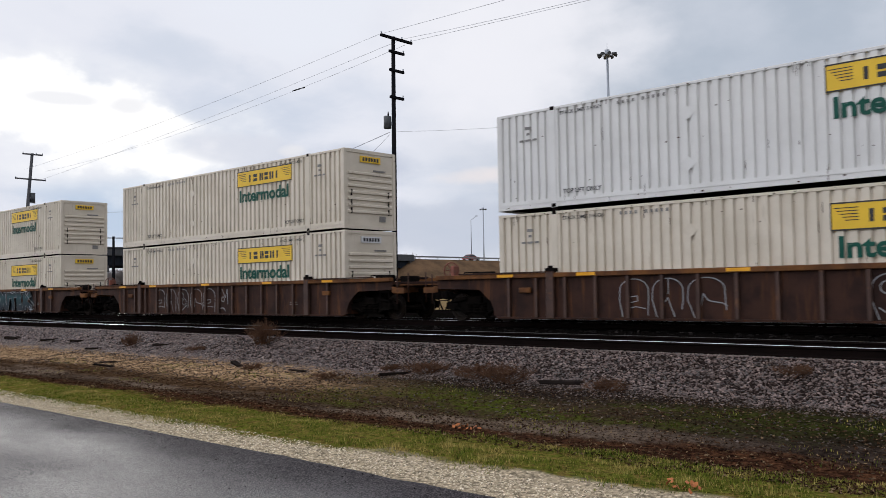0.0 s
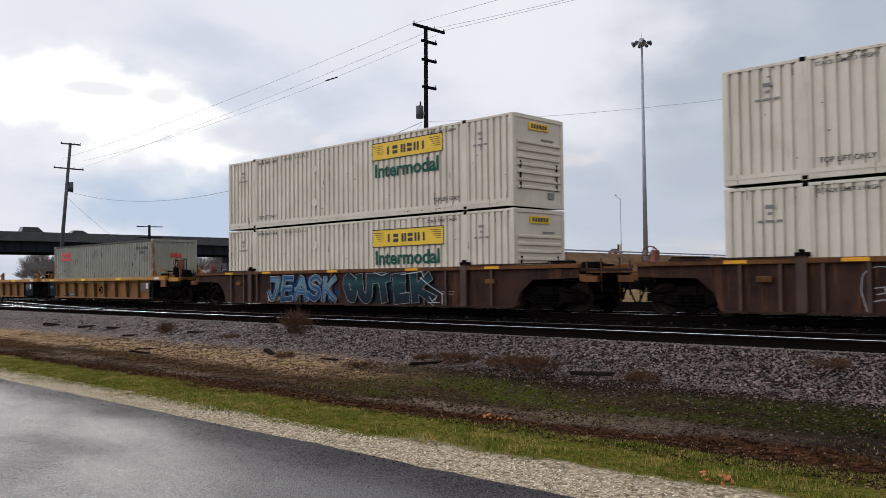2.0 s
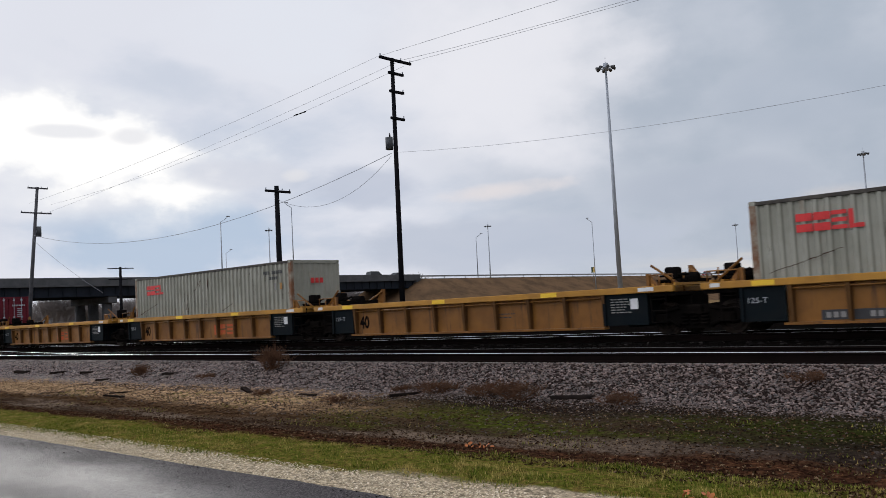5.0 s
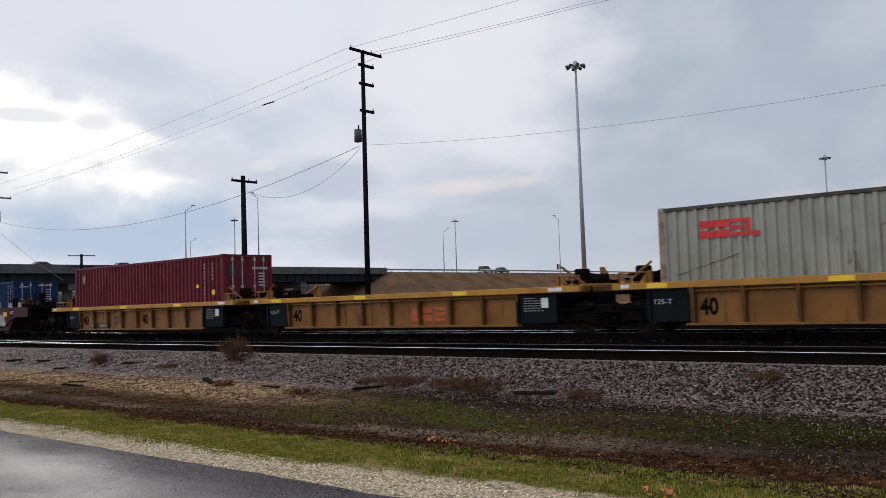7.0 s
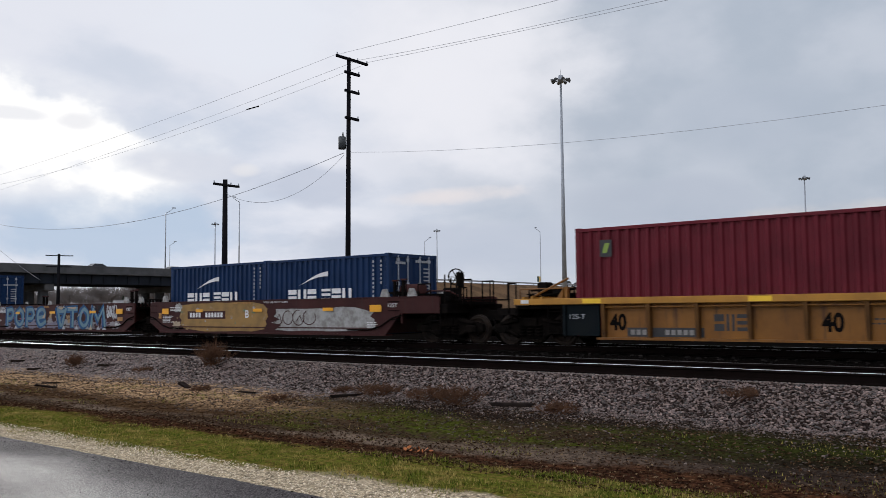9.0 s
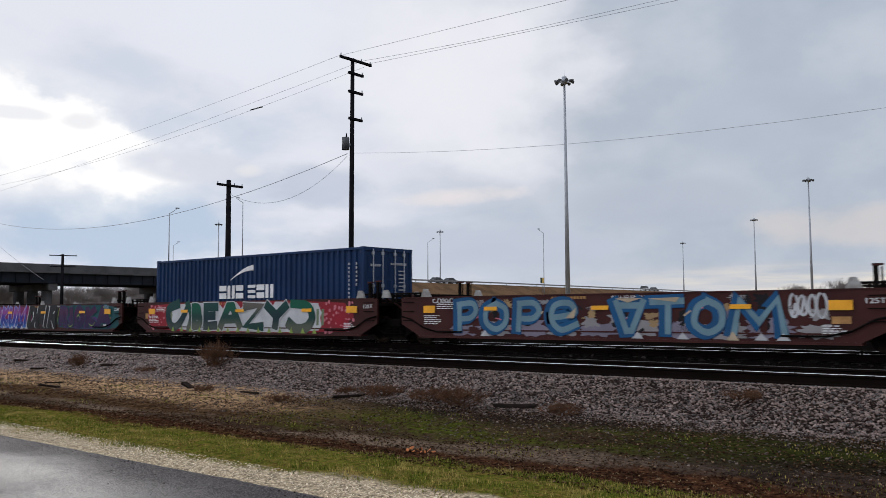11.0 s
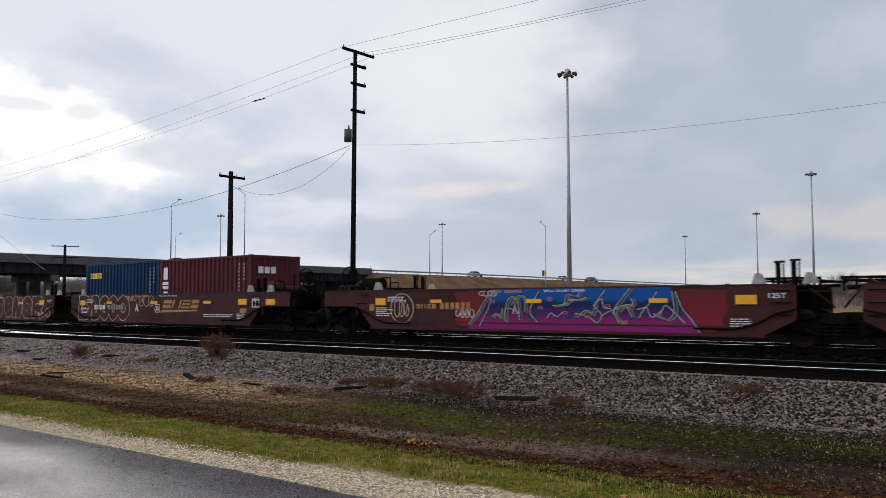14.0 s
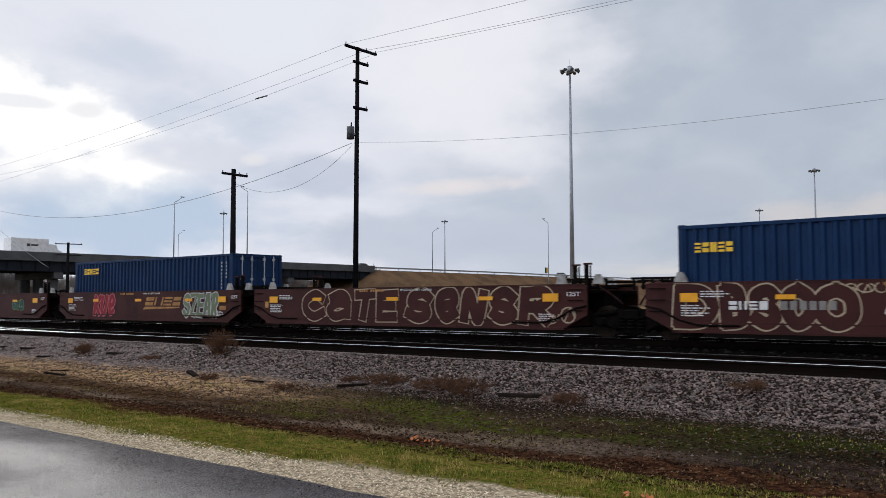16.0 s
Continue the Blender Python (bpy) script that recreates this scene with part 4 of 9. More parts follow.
M["dry_grass"] = surface("dry_bank_grass", (0.135, 0.083, 0.048), (0.080, 0.053, 0.033), 0.25, 0.9, bump=0.5, fine=3.0, dirt=(0.065, 0.052, 0.026), dirty=0.35, spread=0.4, shine=0.0)
highway()


# ---- poles, masts and wires ----
def spot(az, r):
    return r * math.cos(radians(az)), r * math.sin(radians(az))


def utility_pole(label, x, y, top, arms, lean=(0, 0), thick=0.15, wood="wood", turn=40, aside=0.0):
    """A wooden pole with cross arms, each given as (height below top, half length), and insulators on them."""
    pole = thing("utility_pole", label, "utility pole", pose(x, y, -0.8, lean[0], lean[1], 0), "utility poles")
    bm = tube(bmesh.new(), (0, 0, 0), (0, 0, top + 0.8), thick * 1.25, thick * 0.8, n=10)
    part("shaft", bm, M[wood], pole)
    c, s = math.cos(radians(turn)), math.sin(radians(turn))
    for down, half in arms:
        h = top + 0.8 - down
        bm = boxes((-half, half, -0.05, 0.05, -0.055, 0.055), bevel=0.01)
        arm = part("cross_arm", bm, M[wood], pole, at=pose(0.10, aside, h, 0, 0, turn))
        for k in ((-0.95, 0.35, 0.95) if half > 0.6 else (0.9,)):
            bm = tube(bmesh.new(), (k * half, 0, 0.055), (k * half, 0, 0.15), 0.02, 0.035, n=6)
            part("insulator", bm, M["galv"], arm)
    return pole


def high_mast(x, y, top):
    mast = thing("high_mast_light", "tall tapered steel mast with a ring of floodlights", "light mast", pose(x, y, -0.8), "high mast lights")
    part("shaft", tube(bmesh.new(), (0, 0, 0), (0, 0, top + 0.8), 0.33, 0.13, n=12), M["galv"], mast)
    head = part("head_frame", ring(tube(bmesh.new(), (0, 0, top + 0.3), (0, 0, top + 1.2), 0.34, 0.3, n=10), (0, 0, top + 0.6), (0, 0, 1), 0.7, 0.045), M["galv"], mast)
    for i in range(8):
        a = i * math.pi / 4
        # dark grey puts the heads' silhouette against the sky into their colour
        bm = tube(bmesh.new(), (0.75 * math.cos(a), 0.75 * math.sin(a), top + 0.66), (1.2 * math.cos(a), 1.2 * math.sin(a), top + 0.52), 0.12, 0.22, n=8)
        part("floodlight", bm, M["can"], head)
        part("bracket", tube(bmesh.new(), (0, 0, top + 0.62), (0.9 * math.cos(a), 0.9 * math.sin(a), top + 0.62), 0.04, n=4), M["galv"], head)
    part("lightning_rod", tube(bmesh.new(), (0, 0, top + 1.2), (0, 0, top + 2.0), 0.03, 0.01, n=4), M["galv"], mast)


def street_lamp(x, y, base, top, arm=2.4, side=1):
    lamp = thing("street_lamp", "slim grey street lamp with a curved arm on the highway", "street lamp", pose(x, y, base), "highway street lamps")
    h = top - base
    part("shaft", tube(bmesh.new(), (0, 0, 0), (0, 0, h - 1.0), 0.12, 0.075, n=8), M["galv"], lamp)
    last, pts = Vector((0, 0, h - 1.0)), [Vector((0, 0, h - 1.0))]
    for i in range(1, 7):
        a = i / 6 * math.pi / 2
        p = Vector((0.35 * math.sin(a) * arm * side, -0.55 * arm * (1 - math.cos(a)) * side * 0.6 + arm * 0.65 * math.sin(a) * side, h - 1.0 + math.sin(a)))
        pts.append(p)
        last = p
    part("arm", polytube(bmesh.new(), pts, 0.05), M["galv"], lamp)
    part("lantern", boxes((last.x - 0.14, last.x + 0.14, last.y - 0.1, last.y + 0.6, last.z - 0.12, last.z + 0.04), bevel=0.03), M["galv"], lamp)


def wire(name, p, q, sag, radius=0.018, label="thin dark overhead cable", steps=18):
    bm = bmesh.new()
    p, q = Vector(p), Vector(q)
    pts = [p.lerp(q, i / steps) - Vector((0, 0, sag * 4 * (i / steps) * (1 - i / steps))) for i in range(steps + 1)]
    polytube(bm, pts, radius)
    tagged(part(name, bm, M["wire"]), label, "cable", "overhead cables")
# poles along the track
ax, ay = spot(135.4, 36.0)
utility_pole("tall dark wooden utility pole with a transformer and short arms", ax, ay, 11.75, [(0.10, 0.93), (1.47, 0.42), (2.62, 0.40), (0.68, 0.44)], lean=(0, 0.5), turn=90, thick=0.10, aside=0.10)
bx, by = spot(143.36, 42.0)
utility_pole("short dark wooden utility pole with one cross arm", bx, by, 7.35, [(0.28, 0.74)], turn=90, thick=0.135)
cx, cy = spot(158.3, 75.0)
utility_pole("leaning grey utility pole with two cross arms", cx - 0.12, cy - 0.33, 12.4, [(0.1, 0.74), (2.1, 1.12)], lean=(-4.0, 1.0), turn=60, thick=0.14, wood="grey_wood")
ex, ey = spot(153.23, 118.0)
utility_pole("distant dark utility pole with two cross arms before the bridge", ex, ey, 8.5, [(0.2, 1.6), (1.6, 1.5)], turn=70, thick=0.2)
bm = tube(bmesh.new(), (0, 0, -0.26), (0, 0, 0.26), 0.16, n=14)
can = tagged(part("transformer", bm, M["can"], at=pose(ax - 0.08, ay - 0.22, 8.08)), "grey cylindrical transformer hung on a pole", "transformer")
part("bushing", tube(bmesh.new(), (0.05, 0, 0.26), (0.05, 0, 0.45), 0.04, 0.02, n=6), M["wood"], can)
part("hanger", boxes((0.0, 0.16, 0.05, 0.25, -0.1, 0.0)), M["galv"], can)
can = tagged(part("transformer", tube(bmesh.new(), (0, 0, -0.4), (0, 0, 0.4), 0.2, n=12), M["can"], at=pose(cx + 0.05, cy + 0.66, 8.8)), "grey cylindrical transformer on a leaning pole", "transformer")
part("hanger", boxes((-0.06, 0.06, -0.3, -0.18, -0.1, 0.1)), M["galv"], can)
for k, z0, z1, sag, z2, sag2 in ((-0.78, 11.7, 10.75, 0.3, 10.5, 0.0), (0.35, 11.65, 10.0, 0.2, 13.4, 1.35), (0.85, 11.6, 10.75, 0.55, 10.5, 0.3)):
    wire("overhead_cable", (ax, ay + k, z0), (cx + 2.0, cy + k, z1), sag, 0.0065)
    wire("overhead_cable", (ax, ay + k, 11.7), (ax + 52, ay + k, z2), sag2, 0.007)
wire("overhead_cable", (ax, ay, 7.7), (ax + 46, ay, 8.5), 1.65, 0.006)
wire("overhead_cable", (ax - 0.2, ay, 7.7), (cx + 0.8, cy, 8.4), 1.9, 0.013)
wire("overhead_cable", (ax - 0.2, ay, 7.6), (bx, by, 6.7), 1.1, 0.009)
wire("guy_wire", (cx + 0.7, cy, 8.0), (cx + 7.0, cy + 2.5, 3.5), 0.2, 0.012)
mx, my, mz = min((Vector((ax, ay + 0.85, 11.6)).lerp(Vector((cx + 2.0, cy + 0.85, 10.75)), k / 200) - Vector((0, 0, 2.2 * k / 200 * (1 - k / 200))) for k in range(1, 120)),
                 key=lambda v: abs(math.degrees(math.atan2(v.y, v.x)) - 141.65))
bm = bmesh.new()
for k in range(6):
    tube(bm, (-0.45 + k * 0.16, 0, -0.01 + k * 0.004), (-0.31 + k * 0.16, 0, -0.007 + k * 0.004), 0.035 if k % 2 else 0.024, n=6)
tagged(part("wire_damper", bm, M["black"], at=pose(mx, my, mz)), "dark spiral damper on an overhead cable", "cable fitting")

for az, el, r in ((120.94, 15.05, 105.0), (105.91, 7.9, 205.0), (109.15, 5.6, 290.0), (113.52, 4.27, 380.0), (129.41, 5.3, 300.0), (143.97, 5.7, 290.0)):
    x, y = spot(az, r)
    high_mast(x, y, EYE + r * math.tan(radians(el)) + 0.1)
for az, el, side in ((147.03, 6.68, 1), (142.45, 7.5, -1), (130.24, 4.86, 1), (122.5, 5.42, -1), (146.76, 4.53, 1)):
    r = (HX - 6.9) / math.cos(radians(az)) if el != 7.5 else (HX - 1.0) / math.cos(radians(az))
    if el == 5.42:
        r = 190.0
    if el == 4.53:
        r = 230.0
    x, y = spot(az, r)
    street_lamp(x, y, ROAD_TOP if el not in (5.42, 4.53) else -0.8, EYE + r * math.tan(radians(el)), side=side)


# ---- the train: shared pieces ----
SPIN, ROLLING = [], []      # wheelsets, and (thing, x at the start)


def wheel_mesh():
    bm = bmesh.new()
    for s in (-1, 1):
        rings = []
        for y, r in ((0.68, 0.42), (0.70, 0.455), (0.735, 0.455), (0.74, 0.425), (0.80, 0.42), (0.81, 0.34), (0.77, 0.3), (0.75, 0.17), (0.83, 0.14), (0.83, 0.0)):
            rings.append([bm.verts.new((r * math.cos(i * math.pi / 10), s * (y - 0.02), r * math.sin(i * math.pi / 10))) for i in range(20)] if r else [bm.verts.new((0, s * (y - 0.02), 0))])
        for a, b in zip(rings, rings[1:]):
            for i in range(20):
                bm.faces.new((a[i], a[(i + 1) % 20], b[(i + 1) % 20], b[i]) if len(b) > 1 else (a[i], a[(i + 1) % 20], b[0]))
    tube(bm, (0, -0.68, 0), (0, 0.68, 0), 0.085, n=8)
    for k in range(4):
        a = k * math.pi / 2
        for s in (-1, 1):
            tube(bm, (0.22 * math.cos(a), s * 0.74, 0.22 * math.sin(a)), (0.22 * math.cos(a), s * 0.77, 0.22 * math.sin(a)), 0.03, n=6)
    bmesh.ops.recalc_face_normals(bm, faces=bm.faces)
    return mesh_of(bm, "wheelset", M["wheel"])


def truck_mesh():
    bm = bmesh.new()
    outer = [(-1.28, 0.36), (-1.28, 0.58), (-0.95, 0.66), (-0.42, 0.78), (0.42, 0.78), (0.95, 0.66), (1.28, 0.58), (1.28, 0.36), (1.02, 0.40), (0.72, 0.42),
             (0.42, 0.17), (-0.42, 0.17), (-0.72, 0.42), (-1.02, 0.40)]
    for y0, y1 in ((-1.06, -0.94), (0.94, 1.06)):
        prism(bm, outer, y0, y1)
        face = y0 - 0.05 if y0 < 0 else y1 + 0.05
        edge = y0 if y0 < 0 else y1
        lo, hi = min(face, edge), max(face, edge)
        for a, b in (((-1.0, 0.60), (-0.42, 0.71)), ((1.0, 0.60), (0.42, 0.71)), ((-0.8, 0.44), (-0.42, 0.24)), ((0.8, 0.44), (0.42, 0.24))):
            tube(bm, (a[0], (lo + hi) / 2, a[1]), (b[0], (lo + hi) / 2, b[1]), 0.06, n=6)
        for x in (-0.28, 0.0, 0.28):
            for k in range(4):
                tube(bm, (x, (lo + hi) / 2, 0.27 + k * 0.09), (x, (lo + hi) / 2, 0.31 + k * 0.09), 0.11, n=8)
        for x in (-0.9, 0.9):
            box(bm, x - 0.19, x + 0.19, lo - 0.05, hi + 0.05, 0.33, 0.56, bevel=0.04)
            tube(bm, (x, lo - 0.08, 0.43), (x, hi + 0.08, 0.43), 0.10, n=8)
    box(bm, -0.22, 0.22, -1.15, 1.15, 0.5, 0.76, bevel=0.03)
    for x in (-0.42, 0.42):
        box(bm, x - 0.05, x + 0.05, -0.8, 0.8, 0.28, 0.42)
    return mesh_of(bm, "truck", M["truck_iron"])


WHEELSET, TRUCK = wheel_mesh(), truck_mesh()


def truck(parent, x):
    t = part("truck", TRUCK, None, parent, "black cast-steel railway truck", at=pose(x, 0, 0))
    for dx in (-0.9, 0.9):
        w = part("wheelset", WHEELSET, None, t, at=pose(dx, 0, 0.42))
        SPIN.append((w, dx, random.uniform(0, 360)))


def letters(text, size, bold=0.0, shear=0.0, spacing=1.0, extrude=0.0015):
    """Built-in font as a mesh that stands upright and is read from -y; its lower left corner is at the origin. Returns it with its width and height."""
    cu = bpy.data.curves.new("lettering", "FONT")
    cu.body, cu.size, cu.offset, cu.shear, cu.space_character, cu.extrude, cu.resolution_u = text, 1.0, bold, shear, spacing, extrude, 4
    ob = bpy.data.objects.new("lettering", cu)
    me = bpy.data.meshes.new_from_object(ob)
    bpy.data.objects.remove(ob)
    n = len(me.vertices)
    co = np.empty(n * 3)
    me.vertices.foreach_get("co", co)
    co = co.reshape(-1, 3)
    lo, hi = co.min(0), co.max(0)
    k = size / (hi[1] - lo[1])
    flatco = np.stack([(co[:, 0] - lo[0]) * k, -co[:, 2], (co[:, 1] - lo[1]) * k], 1)
    me.vertices.foreach_set("co", flatco.ravel())
    me.update()
    return me, (hi[0] - lo[0]) * k, size


def sign(parent, text, x, z, width, height, y, material, bold=0.0, shear=0.0, name="lettering", label="", turn=0):
    me, w, h = letters(text, height, bold, shear)
    co = np.empty(len(me.vertices) * 3)
    me.vertices.foreach_get("co", co)
    co = co.reshape(-1, 3)
    co[:, 0] *= width / w
    me.vertices.foreach_set("co", co.ravel())
    me.materials.clear()
    me.materials.append(material)
    return part(name, me, None, parent, label, at=pose(x, y, z, 0, 0, turn))


def bars(rows, y, thick=0.003):
    """Flat bars (x0, x1, z0, z1), as of unreadable or omitted lettering, standing on the face at y."""
    bm = bmesh.new()
    for x0, x1, z0, z1 in rows:
        box(bm, x0, x1, y - thick, y, z0, z1)
    return bm


def small_print(parent, x, z, w, lines, y, material, pitch=0.07, seed=1, tall=0.03):
    rng = random.Random(seed)
    rows = []
    for i in range(lines):
        a = x
        end = x + w * rng.uniform(0.6, 1.0)
        while a < end:
            b = a + rng.uniform(0.05, 0.16)
            rows.append((a, min(b, end), z - i * pitch, z - i * pitch + tall))
            a = b + 0.035
    tagged(part("small_print", bars(rows, y), material, parent), kind="stuff")


def block_word(parent, spans, z0, z1, y, material, name="brand_mark", label="", shapes="o", lean=0.0, stroke=0.16):
    """A brand's mark as plain shapes by turns: i a solid bar, d two uprights, t two stacked flats, e three. Each is a part."""
    h = z1 - z0
    for i, (a, b) in enumerate(spans):
        bm = bmesh.new()
        s = min(h * stroke * 1.3, (b - a) * 0.36)
        rows = {"i": [(a, b, z0, z1)], "d": [(a, a + s * 1.3, z0, z1), (b - s * 1.3, b, z0, z1)], "t": [(a, b, z0, z0 + h * 0.42), (a, b, z1 - h * 0.42, z1)],
                "e": [(a, b, z0 + h * k, z0 + h * (k + 0.22)) for k in (0.0, 0.39, 0.78)]}[shapes[i % len(shapes)]]
        for p0, p1, q0, q1 in rows:
            prism(bm, [(p0 + lean * (q0 - z0), q0), (p1 + lean * (q0 - z0), q0), (p1 + lean * (q1 - z0), q1), (p0 + lean * (q1 - z0), q1)], y - 0.003, y)
        bmesh.ops.recalc_face_normals(bm, faces=bm.faces)
        part(name, bm, material, parent, label)


def wave(length, pitch, depth, x0, mode):
    """Corrugation outline as (x, offset): flat crest, slope, flat valley, slope."""
    out, n = [(x0, 0.0)], max(1, round(length / pitch))
    p = length / n
    for i in range(n):
        a = x0 + i * p
        crest, slope = (0.30, 0.14) if mode == "iso" else (0.58, 0.07)
        out += [(a + p * crest / 2, 0.0), (a + p * (crest / 2 + slope), depth), (a + p * (1 - crest / 2 - slope), depth), (a + p * (1 - crest / 2), 0.0)]
    out.append((x0 + length, 0.0))
    return out


def container(label, paint, length, half, height, u, base, end="doors", mode="iso", post=None):
    """A freight container: corrugated walls, corner posts and castings, rails, roof, and the end that faces along the line."""
    pm = M[paint]
    box_ob = thing("shipping_container", label, "container", pose(u, TRACK_Y, base), "containers on the train")
    L, W, H = length / 2, half, height
    low, topz = (0.16, H - 0.1) if mode == "iso" else (0.26, H - 0.09)
    inset = 0.012
    for s in (-1, 1):
        bm = bmesh.new()
        spans = [(-L + 0.16, L - 0.16)] if post is None else [(-L + 0.10, -post - 0.10), (-post + 0.10, post - 0.10), (post + 0.10, L - 0.10)]
        for a, b in spans:
            prof = wave(b - a, 0.278 if mode == "iso" else 0.28, 0.06 if mode == "iso" else 0.06, a, mode)
            lo = [bm.verts.new((x, s * (W - inset - d), low)) for x, d in prof]
            hi = [bm.verts.new((x, s * (W - inset - d), topz)) for x, d in prof]
            for i in range(len(prof) - 1):
                f = (lo[i], lo[i + 1], hi[i + 1], hi[i])
                bm.faces.new(f if s < 0 else f[::-1])
        part("side_wall", bm, pm, box_ob)
        if post is not None:
            for x in (-post, post):
                part("lift_post", boxes((x - 0.10, x + 0.10, s * W - 0.06 if s > 0 else -W - 0.004, W + 0.004 if s > 0 else -W + 0.06, 0.0, H)), pm, box_ob)
        part("top_rail", boxes((-L + 0.1, L - 0.1, min(s * W, s * (W - 0.07)), max(s * W, s * (W - 0.07)), topz, H - 0.01), bevel=0.008), M["roof_grime"] if paint == "pale" else pm, box_ob)
        rail_rows = [(-L + 0.1, L - 0.1, min(s * W, s * (W - 0.08)), max(s * W, s * (W - 0.08)), 0.02, low)]
        if mode != "iso":
            rail_rows.append((-L + 0.1, L - 0.1, min(s * (W + 0.012), s * (W - 0.05)), max(s * (W + 0.012), s * (W - 0.05)), 0.15, 0.18))
        part("bottom_rail", boxes(*rail_rows), pm, box_ob)
    cast = boxes((-0.085, 0.085, -0.08, 0.08, -0.06, 0.06), bevel=0.012)
    cast = mesh_of(cast, "corner_casting", M["black"] if mode != "iso" else pm)
    for x in ((-L + 0.085, L - 0.085) if post is None else (-post, post)):
        for y in (-W + 0.075, W - 0.075):
            for z in (0.06, H - 0.05):
                part("corner_casting", cast, None, box_ob, at=pose(x, y, z))
    for x in (-1, 1):
        for y in (-1, 1):
            part("corner_post", boxes((min(x * L, x * (L - 0.15)), max(x * L, x * (L - 0.15)), min(y * W, y * (W - 0.14)), max(y * W, y * (W - 0.14)), 0.0, H), bevel=0.015),
                 pm, box_ob)
    part("roof", boxes((-L + 0.05, L - 0.05, -W + 0.05, W - 0.05, H - 0.05, H - 0.015)), pm, box_ob)
    part("floor", boxes((-L + 0.05, L - 0.05, -W + 0.05, W - 0.05, 0.05, 0.14)), M["black"], box_ob)
    # rear end, plain corrugated
    bm = bmesh.new()
    prof = wave(2 * W - 0.28, 0.27, 0.036, -W + 0.14, "iso")
    lo = [bm.verts.new((-L + 0.03 + d, y, 0.12)) for y, d in prof]
    hi = [bm.verts.new((-L + 0.03 + d, y, H - 0.1)) for y, d in prof]
    for i in range(len(prof) - 1):
        bm.faces.new((lo[i + 1], lo[i], hi[i], hi[i + 1]))
    part("end_wall", bm, pm, box_ob)
    for x in (-1, 1):
        for z0, z1 in ((0.0, 0.14), (H - 0.12, H)):
            part("end_rail", boxes((min(x * L, x * (L - 0.06)), max(x * L, x * (L - 0.06)), -W + 0.14, W - 0.14, z0, z1)), pm, box_ob)
    if end == "ribs":
        wall = part("end_wall", boxes((L - 0.06, L - 0.03, -W + 0.14, W - 0.14, 0.14, H - 0.12)), pm, box_ob)
        for k in range(7):
            z = 0.62 + k * 0.235
            part("rib", prism_x(L - 0.032, -W + 0.2, W - 0.2, z, 0.13, 0.06), pm, wall)
    elif end == "corrugated":
        bm = bmesh.new()
        lo = [bm.verts.new((L - 0.02 - d, y, 0.12)) for y, d in prof]
        hi = [bm.verts.new((L - 0.02 - d, y, H - 0.1)) for y, d in prof]
        for i in range(len(prof) - 1):
            bm.faces.new((lo[i], lo[i + 1], hi[i + 1], hi[i]))
        part("end_wall", bm, pm, box_ob)
    else:
        for s in (-1, 1):
            y0, y1 = (0.012, W - 0.15) if s > 0 else (-W + 0.15, -0.012)
            bm = boxes((L - 0.07, L - 0.03, y0, y1, 0.15, H - 0.13))
            for k in range(3):
                z0 = 0.25 + k * (H - 0.45) / 3
                box(bm, L - 0.032, L - 0.012, y0 + 0.06, y1 - 0.06, z0, z0 + (H - 0.7) / 3, bevel=0.012)
            door = part("door", bm, pm, box_ob)
            for f in (0.28, 0.72):
                y = y0 + (y1 - y0) * f
                bm = tube(bmesh.new(), (L + 0.015, y, 0.08), (L + 0.015, y, H - 0.06), 0.017, n=6)
                for z in (0.12, 0.8, 1.6, H - 0.2):
                    box(bm, L - 0.02, L + 0.02, y - 0.06, y + 0.06, z - 0.05, z + 0.05)
                box(bm, L, L + 0.04, y - 0.02, y + 0.32, 1.02, 1.07)
                part("lock_rod", bm, M["galv"], door)
    ROLLING.append((box_ob, u))
    return box_ob


def prism_x(x, y0, y1, z, tall, out):
    """A pressed horizontal rib on an end wall."""
    bm = bmesh.new()
    a = [bm.verts.new(p) for p in ((x, y0, z - tall / 2), (x, y0, z + tall / 2), (x + out, y0 + 0.03, z + tall / 4), (x + out, y0 + 0.03, z - tall / 4))]
    b = [bm.verts.new(p) for p in ((x, y1, z - tall / 2), (x, y1, z + tall / 2), (x + out, y1 - 0.03, z + tall / 4), (x + out, y1 - 0.03, z - tall / 4))]
    for i in range(4):
        j = (i + 1) % 4
        bm.faces.new((a[i], a[j], b[j], b[i]))
    bm.faces.new(a[::-1]), bm.faces.new(b)
    bmesh.ops.recalc_face_normals(bm, faces=bm.faces)
    return bm


def hand_rail(parent, x, y, h0, h1, width=0.0, material="black"):
    """A grab rail: one post, or a hoop of two posts and a bar."""
    bm = tube(bmesh.new(), (x, y, h0), (x, y, h1), 0.022, n=6)
    if width:
        tube(bm, (x + width, y, h0), (x + width, y, h1), 0.022, n=6)
        tube(bm, (x, y, h1), (x + width, y, h1), 0.022, n=6)
    part("grab_rail", bm, M[material], parent)


